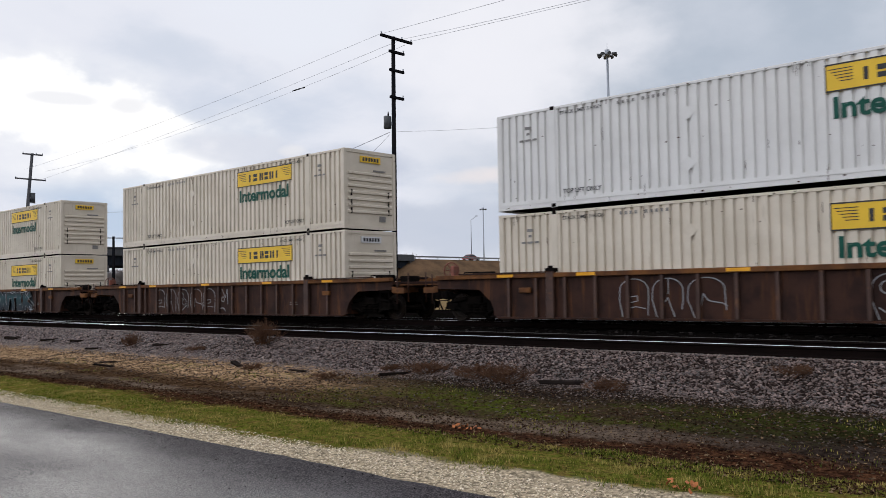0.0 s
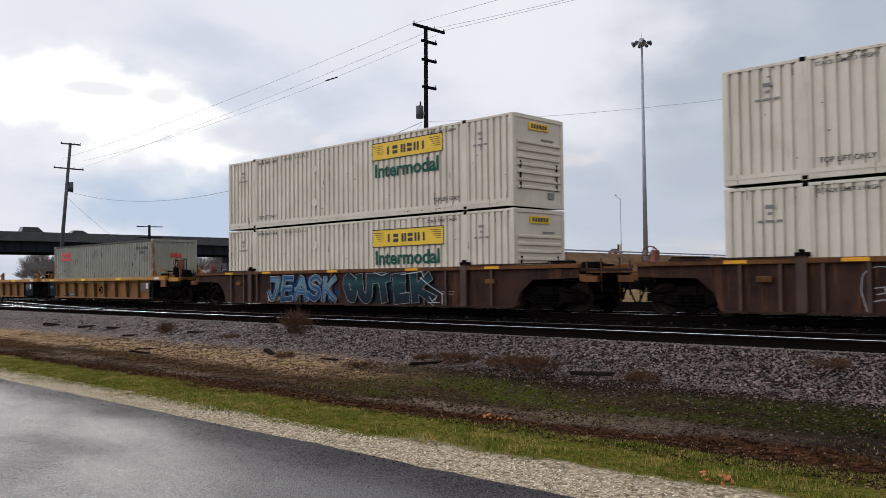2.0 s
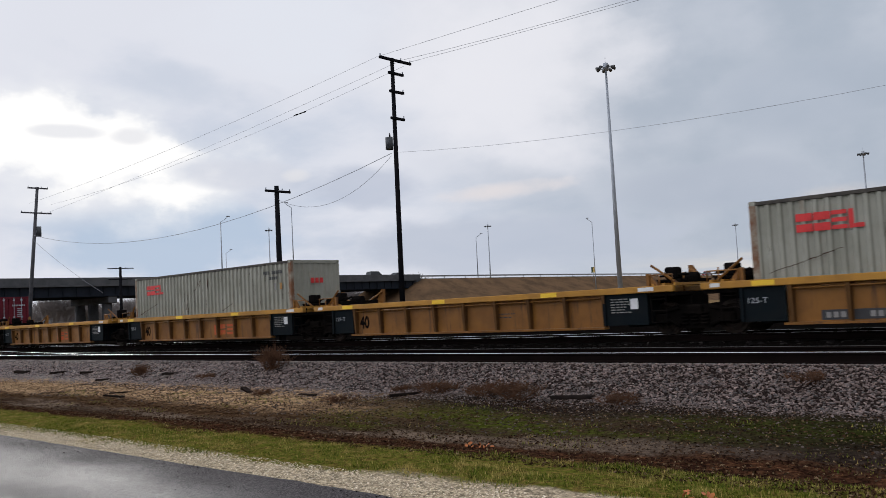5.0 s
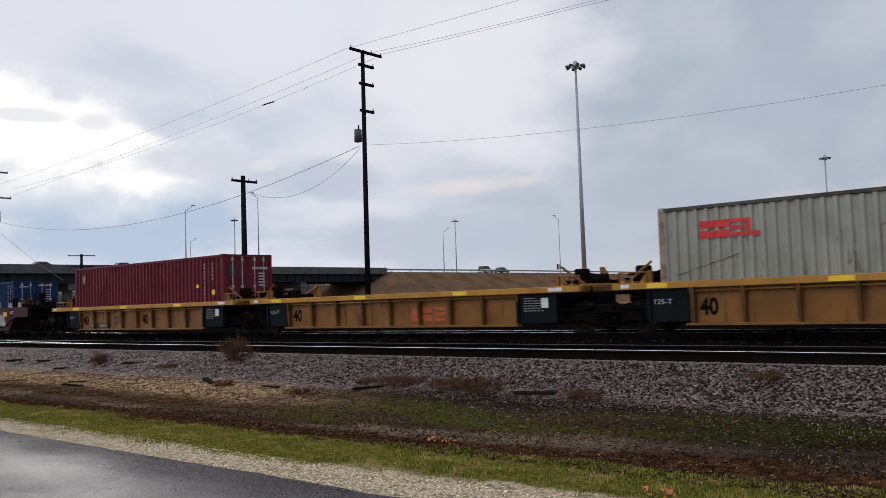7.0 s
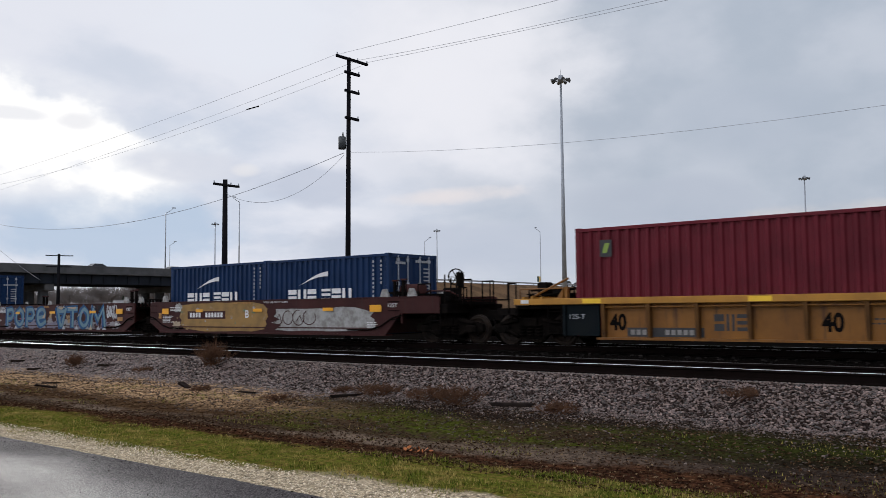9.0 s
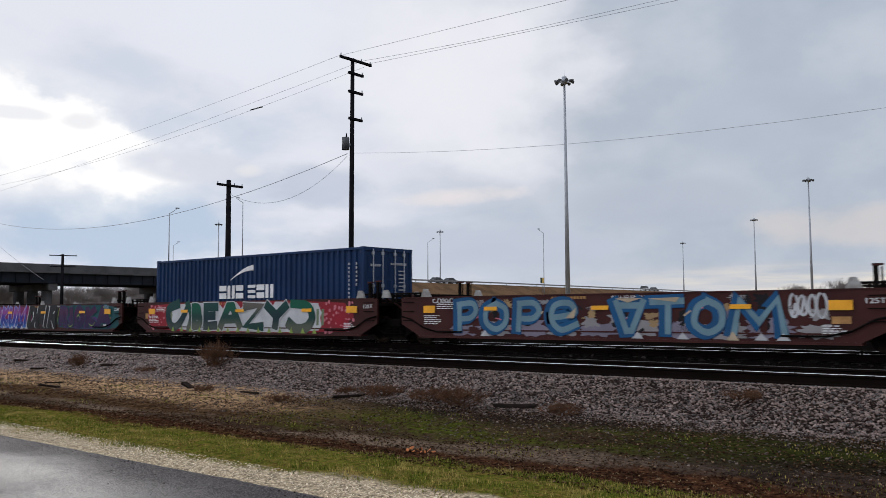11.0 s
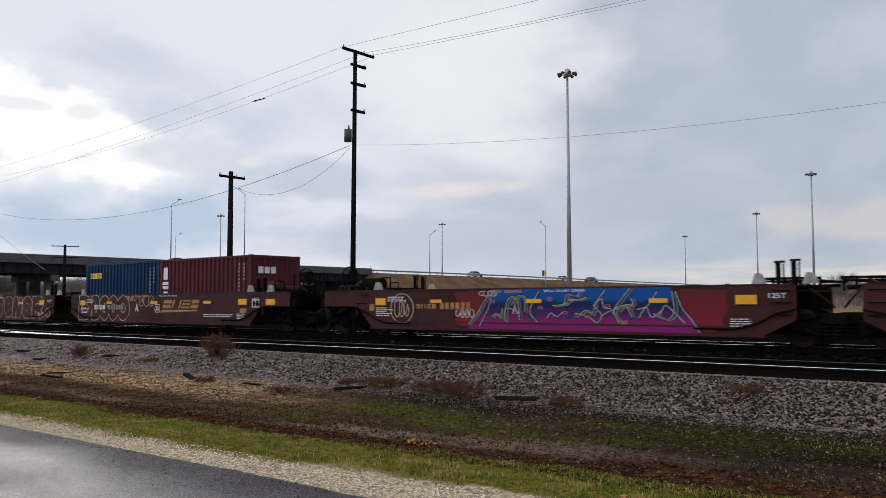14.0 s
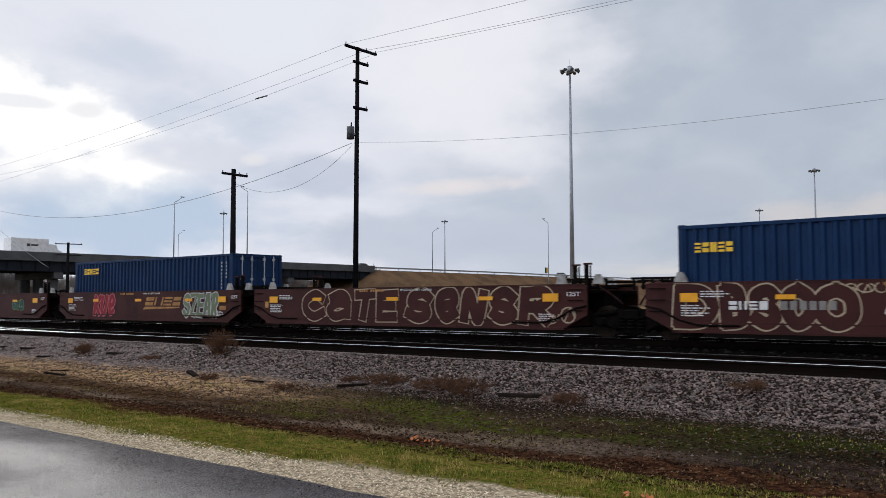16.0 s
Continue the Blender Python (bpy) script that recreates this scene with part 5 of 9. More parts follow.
def hand_brake(parent, x, y, z, material="black"):
    bm = boxes((x - 0.04, x + 0.10, y - 0.13, y + 0.13, z - 0.30, z + 0.14), bevel=0.02)
    box(bm, x, x + 0.06, y - 0.05, y + 0.05, z - 0.75, z - 0.30)
    body = part("hand_brake", bm, M[material], parent, "upright hand brake with a spoked wheel")
    bm = ring(bmesh.new(), (x - 0.12, y, z), (1, -0.62, 0), 0.25, 0.022)
    for k in range(3):
        a = k * math.pi / 3
        d = Vector((0.53, 0.85, 0)) * math.cos(a) + Vector((0, 0, 1)) * math.sin(a)
        tube(bm, Vector((x - 0.12, y, z)) - d * 0.25, Vector((x - 0.12, y, z)) + d * 0.25, 0.016, n=4)
    tube(bm, (x - 0.12, y, z), (x, y, z), 0.03, n=6)
    part("brake_wheel", bm, M[material], body)


def step_ladder(parent, x, y, z0, z1, w=0.42):
    bm = bmesh.new()
    for z in np.arange(z0, z1, 0.3):
        tube(bm, (x, y, z), (x + w, y, z), 0.016, n=5)
    tube(bm, (x, y, z0), (x, y, z1), 0.016, n=5)
    tube(bm, (x + w, y, z0), (x + w, y, z1), 0.016, n=5)
    part("ladder", bm, M["black"], parent)


def coupler(parent, x, s):
    """Draft gear, shank, knuckle and a hanging air hose at one end."""
    bm = boxes((min(x - s * 1.3, x - s * 0.3), max(x - s * 1.3, x - s * 0.3), -0.3, 0.3, 0.6, 1.05), bevel=0.03)
    box(bm, min(x - s * 0.3, x + s * 0.05), max(x - s * 0.3, x + s * 0.05), -0.1, 0.1, 0.72, 0.92, bevel=0.02)
    prism(bm, [(x, 0.66), (x + s * 0.28, 0.70), (x + s * 0.28, 0.98), (x, 1.0)], -0.17, 0.17)
    bmesh.ops.recalc_face_normals(bm, faces=bm.faces)
    c = part("coupler", bm, M["black"], parent)
    bm = polytube(bmesh.new(), [(x - s * 0.3 + s * 0.5 * i / 8, -0.38, 0.72 - 0.42 * math.sin(i / 8 * math.pi)) for i in range(9)], 0.028, 6)
    part("air_hose", bm, M["black"], c)


# ---- yellow articulated well units ----
def yellow_unit(u, label, first=False, last=False, seed=0):
    rng = random.Random(seed)
    unit = thing("well_car", label, "well car", pose(u, TRACK_Y, 0), "well cars of the train")
    right, left = (7.9 if first else 7.15), (-7.9 if last else -7.3)
    ROLLING.append((unit, u))
    for s in (-1, 1):
        face = 1.5 * s
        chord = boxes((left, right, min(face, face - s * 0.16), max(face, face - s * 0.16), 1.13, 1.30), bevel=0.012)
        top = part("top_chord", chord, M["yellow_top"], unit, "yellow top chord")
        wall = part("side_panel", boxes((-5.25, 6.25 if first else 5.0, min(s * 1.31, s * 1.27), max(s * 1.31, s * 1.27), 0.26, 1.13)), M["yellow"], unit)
        for x in [-5.12 + k * 1.27 for k in range(10 if first else 9)]:
            bm = bmesh.new()
            a = [bm.verts.new(p) for p in ((x - 0.05, s * 1.30, 0.27), (x + 0.05, s * 1.30, 0.27), (x + 0.06, s * 1.30, 1.13), (x - 0.06, s * 1.30, 1.13))]
            b = [bm.verts.new(p) for p in ((x - 0.035, s * 1.43, 0.27), (x + 0.035, s * 1.43, 0.27), (x + 0.05, s * 1.485, 1.13), (x - 0.05, s * 1.485, 1.13))]
            for i in range(4):
                j = (i + 1) % 4
                bm.faces.new((a[i], a[j], b[j], b[i]))
            bm.faces.new(b)
            bmesh.ops.recalc_face_normals(bm, faces=bm.faces)
            part("rib", bm, M["yellow_rib"], wall)
        part("train_pipe", tube(bmesh.new(), (-5.2, s * 1.42, 1.05), (6.2 if first else 4.95, s * 1.42, 1.05), 0.022, n=6), M["yellow"], wall)
        part("bottom_flange", boxes((-5.3, 6.3 if first else 5.05, min(s * 1.47, s * 1.25), max(s * 1.47, s * 1.25), 0.205, 0.26)), M["yellow"], wall)
        for a, b in ((-6.35, -5.25), (6.26 if first else 5.0, 6.55 if first else 6.35)):
            part("end_panel", boxes((a, b, min(s * 1.41, s * 1.36), max(s * 1.41, s * 1.36), 0.30, 1.13), (a + 0.02, a + 0.1, min(s * 1.47, s * 1.41), max(s * 1.47, s * 1.41), 0.3, 1.13)), M["teal"], unit)
        if s < 0:
            if not first:
                sign(unit, "40", -5.0, 0.44, 0.48, 0.44, -1.314, M["black"], 0.035, label="black number 40")
            sign(unit, "125-T", -6.15, 0.74, 0.48, 0.13, -1.415, M["faint"], 0.0)
            small_print(unit, 5.25, 0.98, 0.7, 6, -1.415, M["grey_ink"], seed=seed)
            part("data_plate", bars([(5.85, 6.08, 0.72, 1.0)], -1.415), M["chalk"], unit)
            small_print(unit, 1.2, 0.72, 0.9, 2, -1.314, M["ink"], 0.10, seed + 3)
            part("decal", bars([(left + 0.25, left + 0.5, 1.17, 1.27), (right - 1.0, right - 0.55, 1.17, 1.27)], -1.503), M["chalk"], top)
            for k, x in enumerate((-6.3, -1.9, 2.4)):
                part("reflector", bars([(x + 0.3 * (seed % 3), x + 0.3 * (seed % 3) + 0.55, 1.155, 1.275)], -1.503), M["plate"], top, "yellow reflector patch")
            step_ladder(unit, 6.45, -1.38, 0.35, 1.1)
            step_ladder(unit, -6.85, -1.38, 0.35, 1.1)
    for x in np.arange(-5.8, 6.0, 1.45):
        part("floor_beam", boxes((x - 0.15, x + 0.15, -1.24, 1.24, 0.24, 0.34)), M["black"], unit)
    for s, end in ((-1, left), (1, right)):
        inner = s * 6.3
        a, b = min(inner, end), max(inner, end)
        part("end_platform", boxes((a, b, -1.34, 1.34, 1.02, 1.12), (a, b, -0.5, 0.5, 0.72, 1.02), bevel=0.01), M["black"], unit)
        part("bulkhead", boxes((inner - 0.06, inner + 0.06, -1.36, 1.36, 0.3, 1.12)), M["teal"], unit)
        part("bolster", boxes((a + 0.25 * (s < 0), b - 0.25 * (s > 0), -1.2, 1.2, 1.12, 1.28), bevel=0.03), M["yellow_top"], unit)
        walkway = part("walkway", boxes((a + 0.1, a + 0.16, -0.9, 0.9, 1.28, 1.42)), M["black"], unit)
        part("bearer", boxes((b - 0.16, b - 0.1, -0.9, 0.9, 1.28, 1.42)), M["black"], walkway)
        for k in range(7):
            part("slat", boxes((a + 0.05, b - 0.05, -0.9 + k * 0.28, -0.82 + k * 0.28, 1.42, 1.46)), M["black"], walkway)
        for y in (-1.2, -0.45, 0.5, 1.2):
            hand_rail(unit, end - s * rng.uniform(0.15, 0.6), y, 1.12, 1.45 + rng.uniform(0.0, 0.25), 0, "yellow" if rng.random() < 0.6 else "black")
        part("guide", prism(bmesh.new(), [(inner - s * 0.02, 1.28), (inner + s * 0.35, 1.28), (inner + s * 0.08, 1.62), (inner - s * 0.02, 1.62)], -1.28, -1.18), M["yellow"], unit)
        for p, q, r in (((a, -0.6, 1.55), (b, -0.6, 1.58), 0.03), ((a + 0.3, -0.9, 1.3), (b - 0.2, -0.3, 1.62), 0.035)):
            part("brake_pipe", tube(bmesh.new(), p, q, r, n=6), M["black"], unit)
        part("brake_cylinder", tube(bmesh.new(), (a + 0.2, 0.3, 1.5), (a + 0.7, 0.3, 1.5), 0.14, n=10), M["black"], unit)
        part("strut", tube(bmesh.new(), (inner + s * 0.05, -1.1, 1.85), (end - s * 0.1, -0.9, 1.3), 0.035, n=5), M["yellow"], unit)
        part("strut", tube(bmesh.new(), (inner + s * 0.05, 1.1, 1.78), (end - s * 0.1, 0.9, 1.3), 0.035, n=5), M["yellow"], unit)
        part("gusset", prism(bmesh.new(), [(inner, 1.28), (inner + s * 0.5, 1.28), (inner + s * 0.12, 1.86), (inner, 1.86)], 1.12, 1.2), M["yellow"], unit)
        part("valve_box", boxes((end - s * 0.45 - 0.16, end - s * 0.45 + 0.16, -0.75, -0.35, 1.46, 1.78), bevel=0.04), M["black"], unit)
        part("grab_rail", polytube(bmesh.new(), [(a + 0.1, -1.3, 1.3), (a + 0.1, -1.3, 1.58), (b - 0.1, -1.3, 1.58), (b - 0.1, -1.3, 1.3)], 0.02), M["yellow"], unit)
        for k in range(3):
            part("deck_angle", boxes((a + 0.15 + 0.3 * k, a + 0.22 + 0.3 * k, -1.3, 1.3, 1.29, 1.36)), M["yellow_top"], unit)
    truck(unit, -7.7 if not last else -7.6)
    if first:
        truck(unit, 7.75)
        hand_brake(unit, 8.28, -0.9, 1.97, "red_oxide_gear")
        hand_rail(unit, 8.6, -1.3, 0.9, 2.05, 0.2), hand_rail(unit, 9.2, -1.2, 0.9, 2.1, 0.25), hand_rail(unit, 9.0, -0.4, 0.9, 1.85), hand_rail(unit, 8.9, 1.0, 0.9, 1.85)
        part("end_plate", boxes((7.5, 7.95, -1.5, -1.42, 0.80, 1.128), bevel=0.01), M["yellow"], unit)
        part("step_plate", boxes((8.0, 8.9, -1.36, -1.22, 1.06, 1.24), bevel=0.01), M["yellow_top"], unit)
        part("end_sill", boxes((7.9, 9.1, -1.3, 1.3, 0.85, 1.05), (7.9, 9.1, -0.35, 0.35, 0.62, 1.05)), M["black"], unit)
        part("crossover_platform", boxes((8.6, 9.4, -1.2, 1.2, 1.32, 1.36)), M["black"], unit)
        coupler(unit, 9.2, 1)
    if last:
        part("end_sill", boxes((-8.6, -7.9, -1.3, 1.3, 0.85, 1.05)), M["black"], unit)
        hand_rail(unit, -8.2, -1.3, 0.9, 1.75, 0.25)
        coupler(unit, -9.2, -1)
    return unit


M["red_oxide_gear"] = surface("rusty_red_iron", (0.20, 0.06, 0.04), (0.12, 0.05, 0.035), 4, 0.6, bump=0.1, spread=0.15)


M["rib_rust"] = surface("rusty_rib_paint", (0.060, 0.029, 0.019), (0.040, 0.021, 0.016), 1.2, 0.6, bump=0.1, dirt=(0.13, 0.055, 0.02), dirty=0.42, spread=0.12)


# ---- brown single 53-foot well cars ----
def brown_car(u, label, seed=0):
    rng = random.Random(seed)
    car = thing("well_car", label, "well car", pose(u, TRACK_Y, 0), "well cars of the train")
    ROLLING.append((car, u))
    for s in (-1, 1):
        f = 1.5 * s
        lo, hi = (min(s * 1.38, s * 1.34), max(s * 1.38, s * 1.34))
        outline = [(-8.15, 0.16), (8.15, 0.16), (8.35, 0.62), (8.8, 0.98), (10.5, 1.02), (10.5, 1.30), (-10.5, 1.30), (-10.5, 1.02), (-8.8, 0.98), (-8.35, 0.62)]
        bm = prism(bmesh.new(), outline, lo, hi)
        bmesh.ops.recalc_face_normals(bm, faces=bm.faces)
        wall = part("side_panel", bm, M["brown"], car)
        a, b = min(f, f - s * 0.2), max(f, f - s * 0.2)
        part("top_chord", boxes((-10.5, 10.5, a, b, 1.30, 1.43), bevel=0.012), M["chord"], car, "rusty orange top chord")
        part("bottom_flange", boxes((-8.1, 8.1, min(s * 1.46, s * 1.2), max(s * 1.46, s * 1.2), 0.115, 0.165)), M["brown"], wall)
        for x in [-7.6 + k * 0.99 for k in range(16)]:
            if abs(abs(x) - 6.1) < 0.3:
                continue
            part("rib", boxes((x - 0.045, x + 0.045, min(s * 1.37, s * 1.48), max(s * 1.37, s * 1.48), 0.17, 1.30)), M["rib_rust"], wall)
        for x in (-6.1, 6.1):
            part("lift_post", boxes((x - 0.13, x + 0.13, min(s * 1.40, s * 1.52), max(s * 1.40, s * 1.52), 0.14, 1.46), bevel=0.015), M["rib_rust"], wall)
        for x0, x1 in ((-9.5, -6.0), (6.0, 9.5)):
            part("guide_plate", boxes((x0, x1, min(s * 1.53, s * 1.26), max(s * 1.53, s * 1.26), 1.44, 1.475)), M["brown"], car)
        for x in (-7.0, 7.2):
            part("tread_box", boxes((x - 0.2, x + 0.2, min(s * 1.40, s * 1.5), max(s * 1.40, s * 1.5), 0.86, 1.02), bevel=0.02), M["chord"], wall)
        for x in (-6.1, 6.1):
            part("container_lock", boxes((x - 0.16, x + 0.16, min(s * 1.5, s * 1.3), max(s * 1.5, s * 1.3), 1.46, 1.56), (x - 0.06, x + 0.06, min(s * 1.5, s * 1.4), max(s * 1.5, s * 1.4), 1.56, 1.63), bevel=0.01), M["black"], car)
        if s < 0:
            for x in (-8.0, -5.2, -0.9, 3.4, 7.0):
                part("reflector", bars([(x, x + 0.6, 1.325, 1.41)], -1.503), M["reflector"], car, "amber reflector strip")
            small_print(car, 5.0, 0.6, 0.7, 2, -1.384, M["grey_ink"], 0.08, seed)
    for x in np.arange(-7.8, 8.0, 1.3):
        part("floor_beam", boxes((x - 0.15, x + 0.15, -1.36, 1.36, 0.16, 0.28)), M["black"], car)
    for s in (-1, 1):
        a, b = min(s * 8.2, s * 10.55), max(s * 8.2, s * 10.55)
        part("bulkhead", boxes((s * 8.2 - 0.05, s * 8.2 + 0.05, -1.36, 1.36, 0.2, 1.3)), M["brown"], car)
        part("end_deck", boxes((a, b, -1.35, 1.35, 1.2, 1.29), bevel=0.01), M["brown"], car)
        part("draft_sill", boxes((a, b, -0.35, 0.35, 0.7, 1.2)), M["black"], car)
        part("end_sill", boxes((s * 10.6 - 0.1, s * 10.6 + 0.1, -1.4, 1.4, 0.92, 1.12), bevel=0.02), M["chord"], car)
        part("crossover_platform", boxes((min(s * 10.6, s * 11.2), max(s * 10.6, s * 11.2), -1.1, 1.1, 1.16, 1.2), (min(s * 10.6, s * 11.1), max(s * 10.6, s * 11.1), -1.42, -1.3, 0.9, 1.08)), M["chord"], car)
        hand_rail(car, s * 10.75, -1.38, 0.55, 1.5, 0, "brown"), hand_rail(car, s * 11.15, -1.25, 0.6, 1.58, 0, "brown"), hand_rail(car, s * 10.9, 1.3, 0.6, 1.5, 0.25, "brown")
        hand_rail(car, s * 9.4 - 0.3, -1.0, 1.3, 1.52, 0.6, "black")
        part("brake_cylinder", tube(bmesh.new(), (s * 8.9, -0.5, 1.42), (s * 9.7, -0.5, 1.42), 0.13, n=10), M["black"], car)
        part("brake_pipe", tube(bmesh.new(), (a, 0.4, 1.36), (b, 0.3, 1.4), 0.03, n=5), M["black"], car)
        part("brake_valve", boxes((s * 10.0 - 0.2, s * 10.0 + 0.2, -0.3, 0.3, 1.29, 1.5), bevel=0.03), M["black"], car)
        step_ladder(car, s * 10.2 - 0.2, -1.45, 0.35, 1.0)
        truck(car, s * 9.15)
        coupler(car, s * 11.2, s)
    hand_brake(car, -10.4, -0.7, 1.62, "red_oxide_gear")
    return car


# ---- red-oxide articulated well units ----
def oxide_unit(u, label, first=False, last=False, seed=0, bare=True):
    rng = random.Random(seed)
    unit = thing("well_car", label, "well car", pose(u, TRACK_Y, 0), "well cars of the train")
    ROLLING.append((unit, u))
    right, left = (8.5 if first else 7.0), (-8.5 if last else -7.0)
    for s in (-1, 1):
        rt = [(right, 0.92), (right - 1.6, 0.92), (right - 2.2, 0.27)] if first else [(right, 0.62), (right - 0.7, 0.27)]
        lt = [(left + 2.2, 0.27), (left + 1.6, 0.92), (left, 0.92)] if last else [(left + 0.7, 0.27), (left, 0.62)]
        outline = [(left, 1.42), (right, 1.42)] + rt + lt
        a, b = min(s * 1.5, s * 1.44), max(s * 1.5, s * 1.44)
        bm = prism(bmesh.new(), outline, a, b)
        bmesh.ops.recalc_face_normals(bm, faces=bm.faces)
        wall = part("side_panel", bm, M["oxide"], unit)
        x1, x0 = rt[-1][0], lt[0][0]
        part("bottom_rib", boxes((x0 + 0.2, x1 - 0.2, min(s * 1.5, s * 1.517), max(s * 1.5, s * 1.517), 0.43, 0.47), (x0, x1, min(s * 1.53, s * 1.2), max(s * 1.53, s * 1.2), 0.21, 0.27)), M["oxide"], wall)
        part("top_flange", boxes((left + 0.1, right - 0.1, min(s * 1.52, s * 1.4), max(s * 1.52, s * 1.4), 1.421, 1.45)), M["oxide"], wall)
        if s < 0:
            rows = [(-6.05, -5.6, 0.96, 1.18), (-3.75, -3.3, 1.02, 1.13), (-0.25, 0.25, 1.02, 1.13), (3.45, 3.95, 1.02, 1.13), (5.65, 6.15, 0.98, 1.2)]
            for row in rows:
                part("reflector", bars([row], -1.556), M["reflector"], unit, "amber reflector patch")
            part("warning_plate", bars([(5.7, 6.1, 0.68, 0.84)] if seed % 2 else [(-6.35, -6.15, 0.78, 1.0)], -1.518), M["gold"], unit)
            small_print(unit, -5.55, 1.2, 0.9, 3, -1.518, M["chalk"], 0.06, seed + 1, 0.028)
            small_print(unit, -6.05, 0.86, 0.75, 5, -1.518, M["chalk"], 0.06, seed + 2, 0.028)
            sign(unit, "WELL LD LMT 124,000", 0.3, 1.31, 1.3, 0.075, -1.516, M["chalk"], 0.008)
            part("number_bar", bars([(-1.5 + 0.1 * k, -1.43 + 0.1 * k, 1.31, 1.385) for k in range(11) if k != 4], -1.516), M["gold"], unit)
            small_print(unit, 5.5, 0.62, 0.55, 4, -1.518, M["chalk"], 0.055, seed + 5, 0.025)
            sign(unit, "125T", 6.4, 1.12, 0.4, 0.12, -1.505, M["chalk"], 0.01)
    for x in np.arange(-5.8, 6.0, 1.45):
        part("floor_beam", boxes((x - 0.15, x + 0.15, -1.44, 1.44, 0.24, 0.34)), M["black"], unit)
    for s, end in ((-1, left), (1, right)):
        inner = s * 6.25
        a, b = min(inner, end), max(inner, end)
        part("bulkhead", boxes((inner - 0.06, inner + 0.06, -1.44, 1.44, 0.3, 1.42)), M["oxide"], unit)
        part("end_platform", boxes((a, b, -1.42, 1.42, 1.2, 1.28), (a, b, -0.5, 0.5, 0.75, 1.2)), M["black"], unit)
        x0, x1 = min(s * 6.1, s * 7.5), max(s * 6.1, s * 7.5)
        walkway = part("walkway", boxes((x0, x1, -1.3, -1.24, 1.54, 1.6)), M["black"], unit)
        for k in range(8):
            part("slat", boxes((x0, x1, -1.0 + k * 0.27, -0.92 + k * 0.27, 1.5, 1.54)), M["black"], walkway)
        for k in range(6):
            part("stanchion", boxes((x0 + 0.05 + k * 0.26, x0 + 0.1 + k * 0.26, -1.3, -1.24, 1.28, 1.58)), M["black"], walkway)
        # tall posts stand on one side at one end and on the other side at the other
        for x, h in ((6.95, 1.98), (6.6, 1.95)):
            part("guide_post", boxes((s * x - 0.05, s * x + 0.05, -s * 1.40 - 0.04, -s * 1.40 + 0.04, 1.2, h), bevel=0.01), M["black"], unit)
            hand_rail(unit, s * x + 0.12, -s * 1.4, 1.3, h - 0.04)
            part("post_cap", boxes((s * x - 0.07, s * x + 0.15, -s * 1.40 - 0.05, -s * 1.40 + 0.05, h - 0.02, h + 0.03)), M["oxide"], unit)
        for x, yy in ((s * 6.15, -1.37), (s * 6.2, 1.37), (7.3, -1.37)) if s > 0 else ((-6.1, -1.37), (-6.15, 1.37)):
            bm = prism(bmesh.new(), [(x - 0.17, 1.45), (x + 0.17, 1.45), (x + 0.12, 1.58), (x + 0.04, 1.70), (x - 0.08, 1.70)], yy - 0.05, yy + 0.05)
            part("container_guide", bm, M["guide_grey"], unit, "pale pointed container guide")
        lip = polytube(bmesh.new(), [(s * 4.6, -1.54, 0.40), (s * 5.6, -1.54, 0.40), (s * 6.1, -1.54, 0.52), (s * 6.6, -1.54, 0.78), (s * 7.0, -1.54, 0.86)], 0.025)
        part("air_pipe", lip, M["black"], unit)
        for z in (0.72, 1.0, 1.28):
            part("rung", boxes((min(s * 6.45, s * 6.9), max(s * 6.45, s * 6.9), -1.56, -1.53, z, z + 0.025)), M["black"], unit)
        part("end_stay", boxes((s * 6.97 - 0.03, s * 6.97 + 0.03, -1.5, -1.42, 0.62, 1.42)), M["oxide"], unit)
        part("brake_lever", polytube(bmesh.new(), [(s * 6.5, -1.2, 1.3), (s * 6.9, -1.1, 1.52), (s * 7.3, -0.8, 1.2), (s * 7.6, -0.6, 0.9)], 0.03), M["oxide"], unit)
        for p, q, r in (((x0, -0.7, 1.36), (x1, -0.7, 1.36), 0.05), ((x0, 0.3, 1.4), (x1, 0.3, 1.42), 0.04)):
            part("brake_pipe", tube(bmesh.new(), p, q, r, n=6), M["black"], unit)
    truck(unit, -7.6 if not last else -7.45)
    if first:
        truck(unit, 8.5)
    for s, yes in ((1, first), (-1, last)):
        if not yes:
            continue
        tank = tube(bmesh.new(), (s * 6.85 - 0.42, -0.8, 1.66), (s * 6.85 + 0.42, -0.8, 1.66), 0.2, n=14)
        part("air_tank", tank, M["black"] if s < 0 else M["oxide"], unit, "air reservoir lying on the end deck")
        hand_brake(unit, 8.8 if s > 0 else -7.76, -0.9, 2.02)
        part("brake_stand", boxes((s * 8.3 - 0.25, s * 8.3 + 0.25, -1.1, -0.6, 1.28, 1.45), bevel=0.02), M["black"], unit)
        part("end_sill", boxes((min(s * 8.5, s * 8.75), max(s * 8.5, s * 8.75), -1.45, 1.45, 0.9, 1.2), bevel=0.02), M["black"], unit)
        for y, h in ((-1.42, 2.08), (-0.5, 1.8), (0.9, 1.95)):
            hand_rail(unit, s * 8.65, y, 0.6, h, -s * 0.0)
        hand_rail(unit, s * 9.0, -1.3, 1.2, 1.85), hand_rail(unit, s * 9.25, -0.9, 1.1, 1.75)
        part("crossover_platform", boxes((min(s * 8.75, s * 9.3), max(s * 8.75, s * 9.3), -1.1, 1.1, 1.3, 1.34)), M["black"], unit)
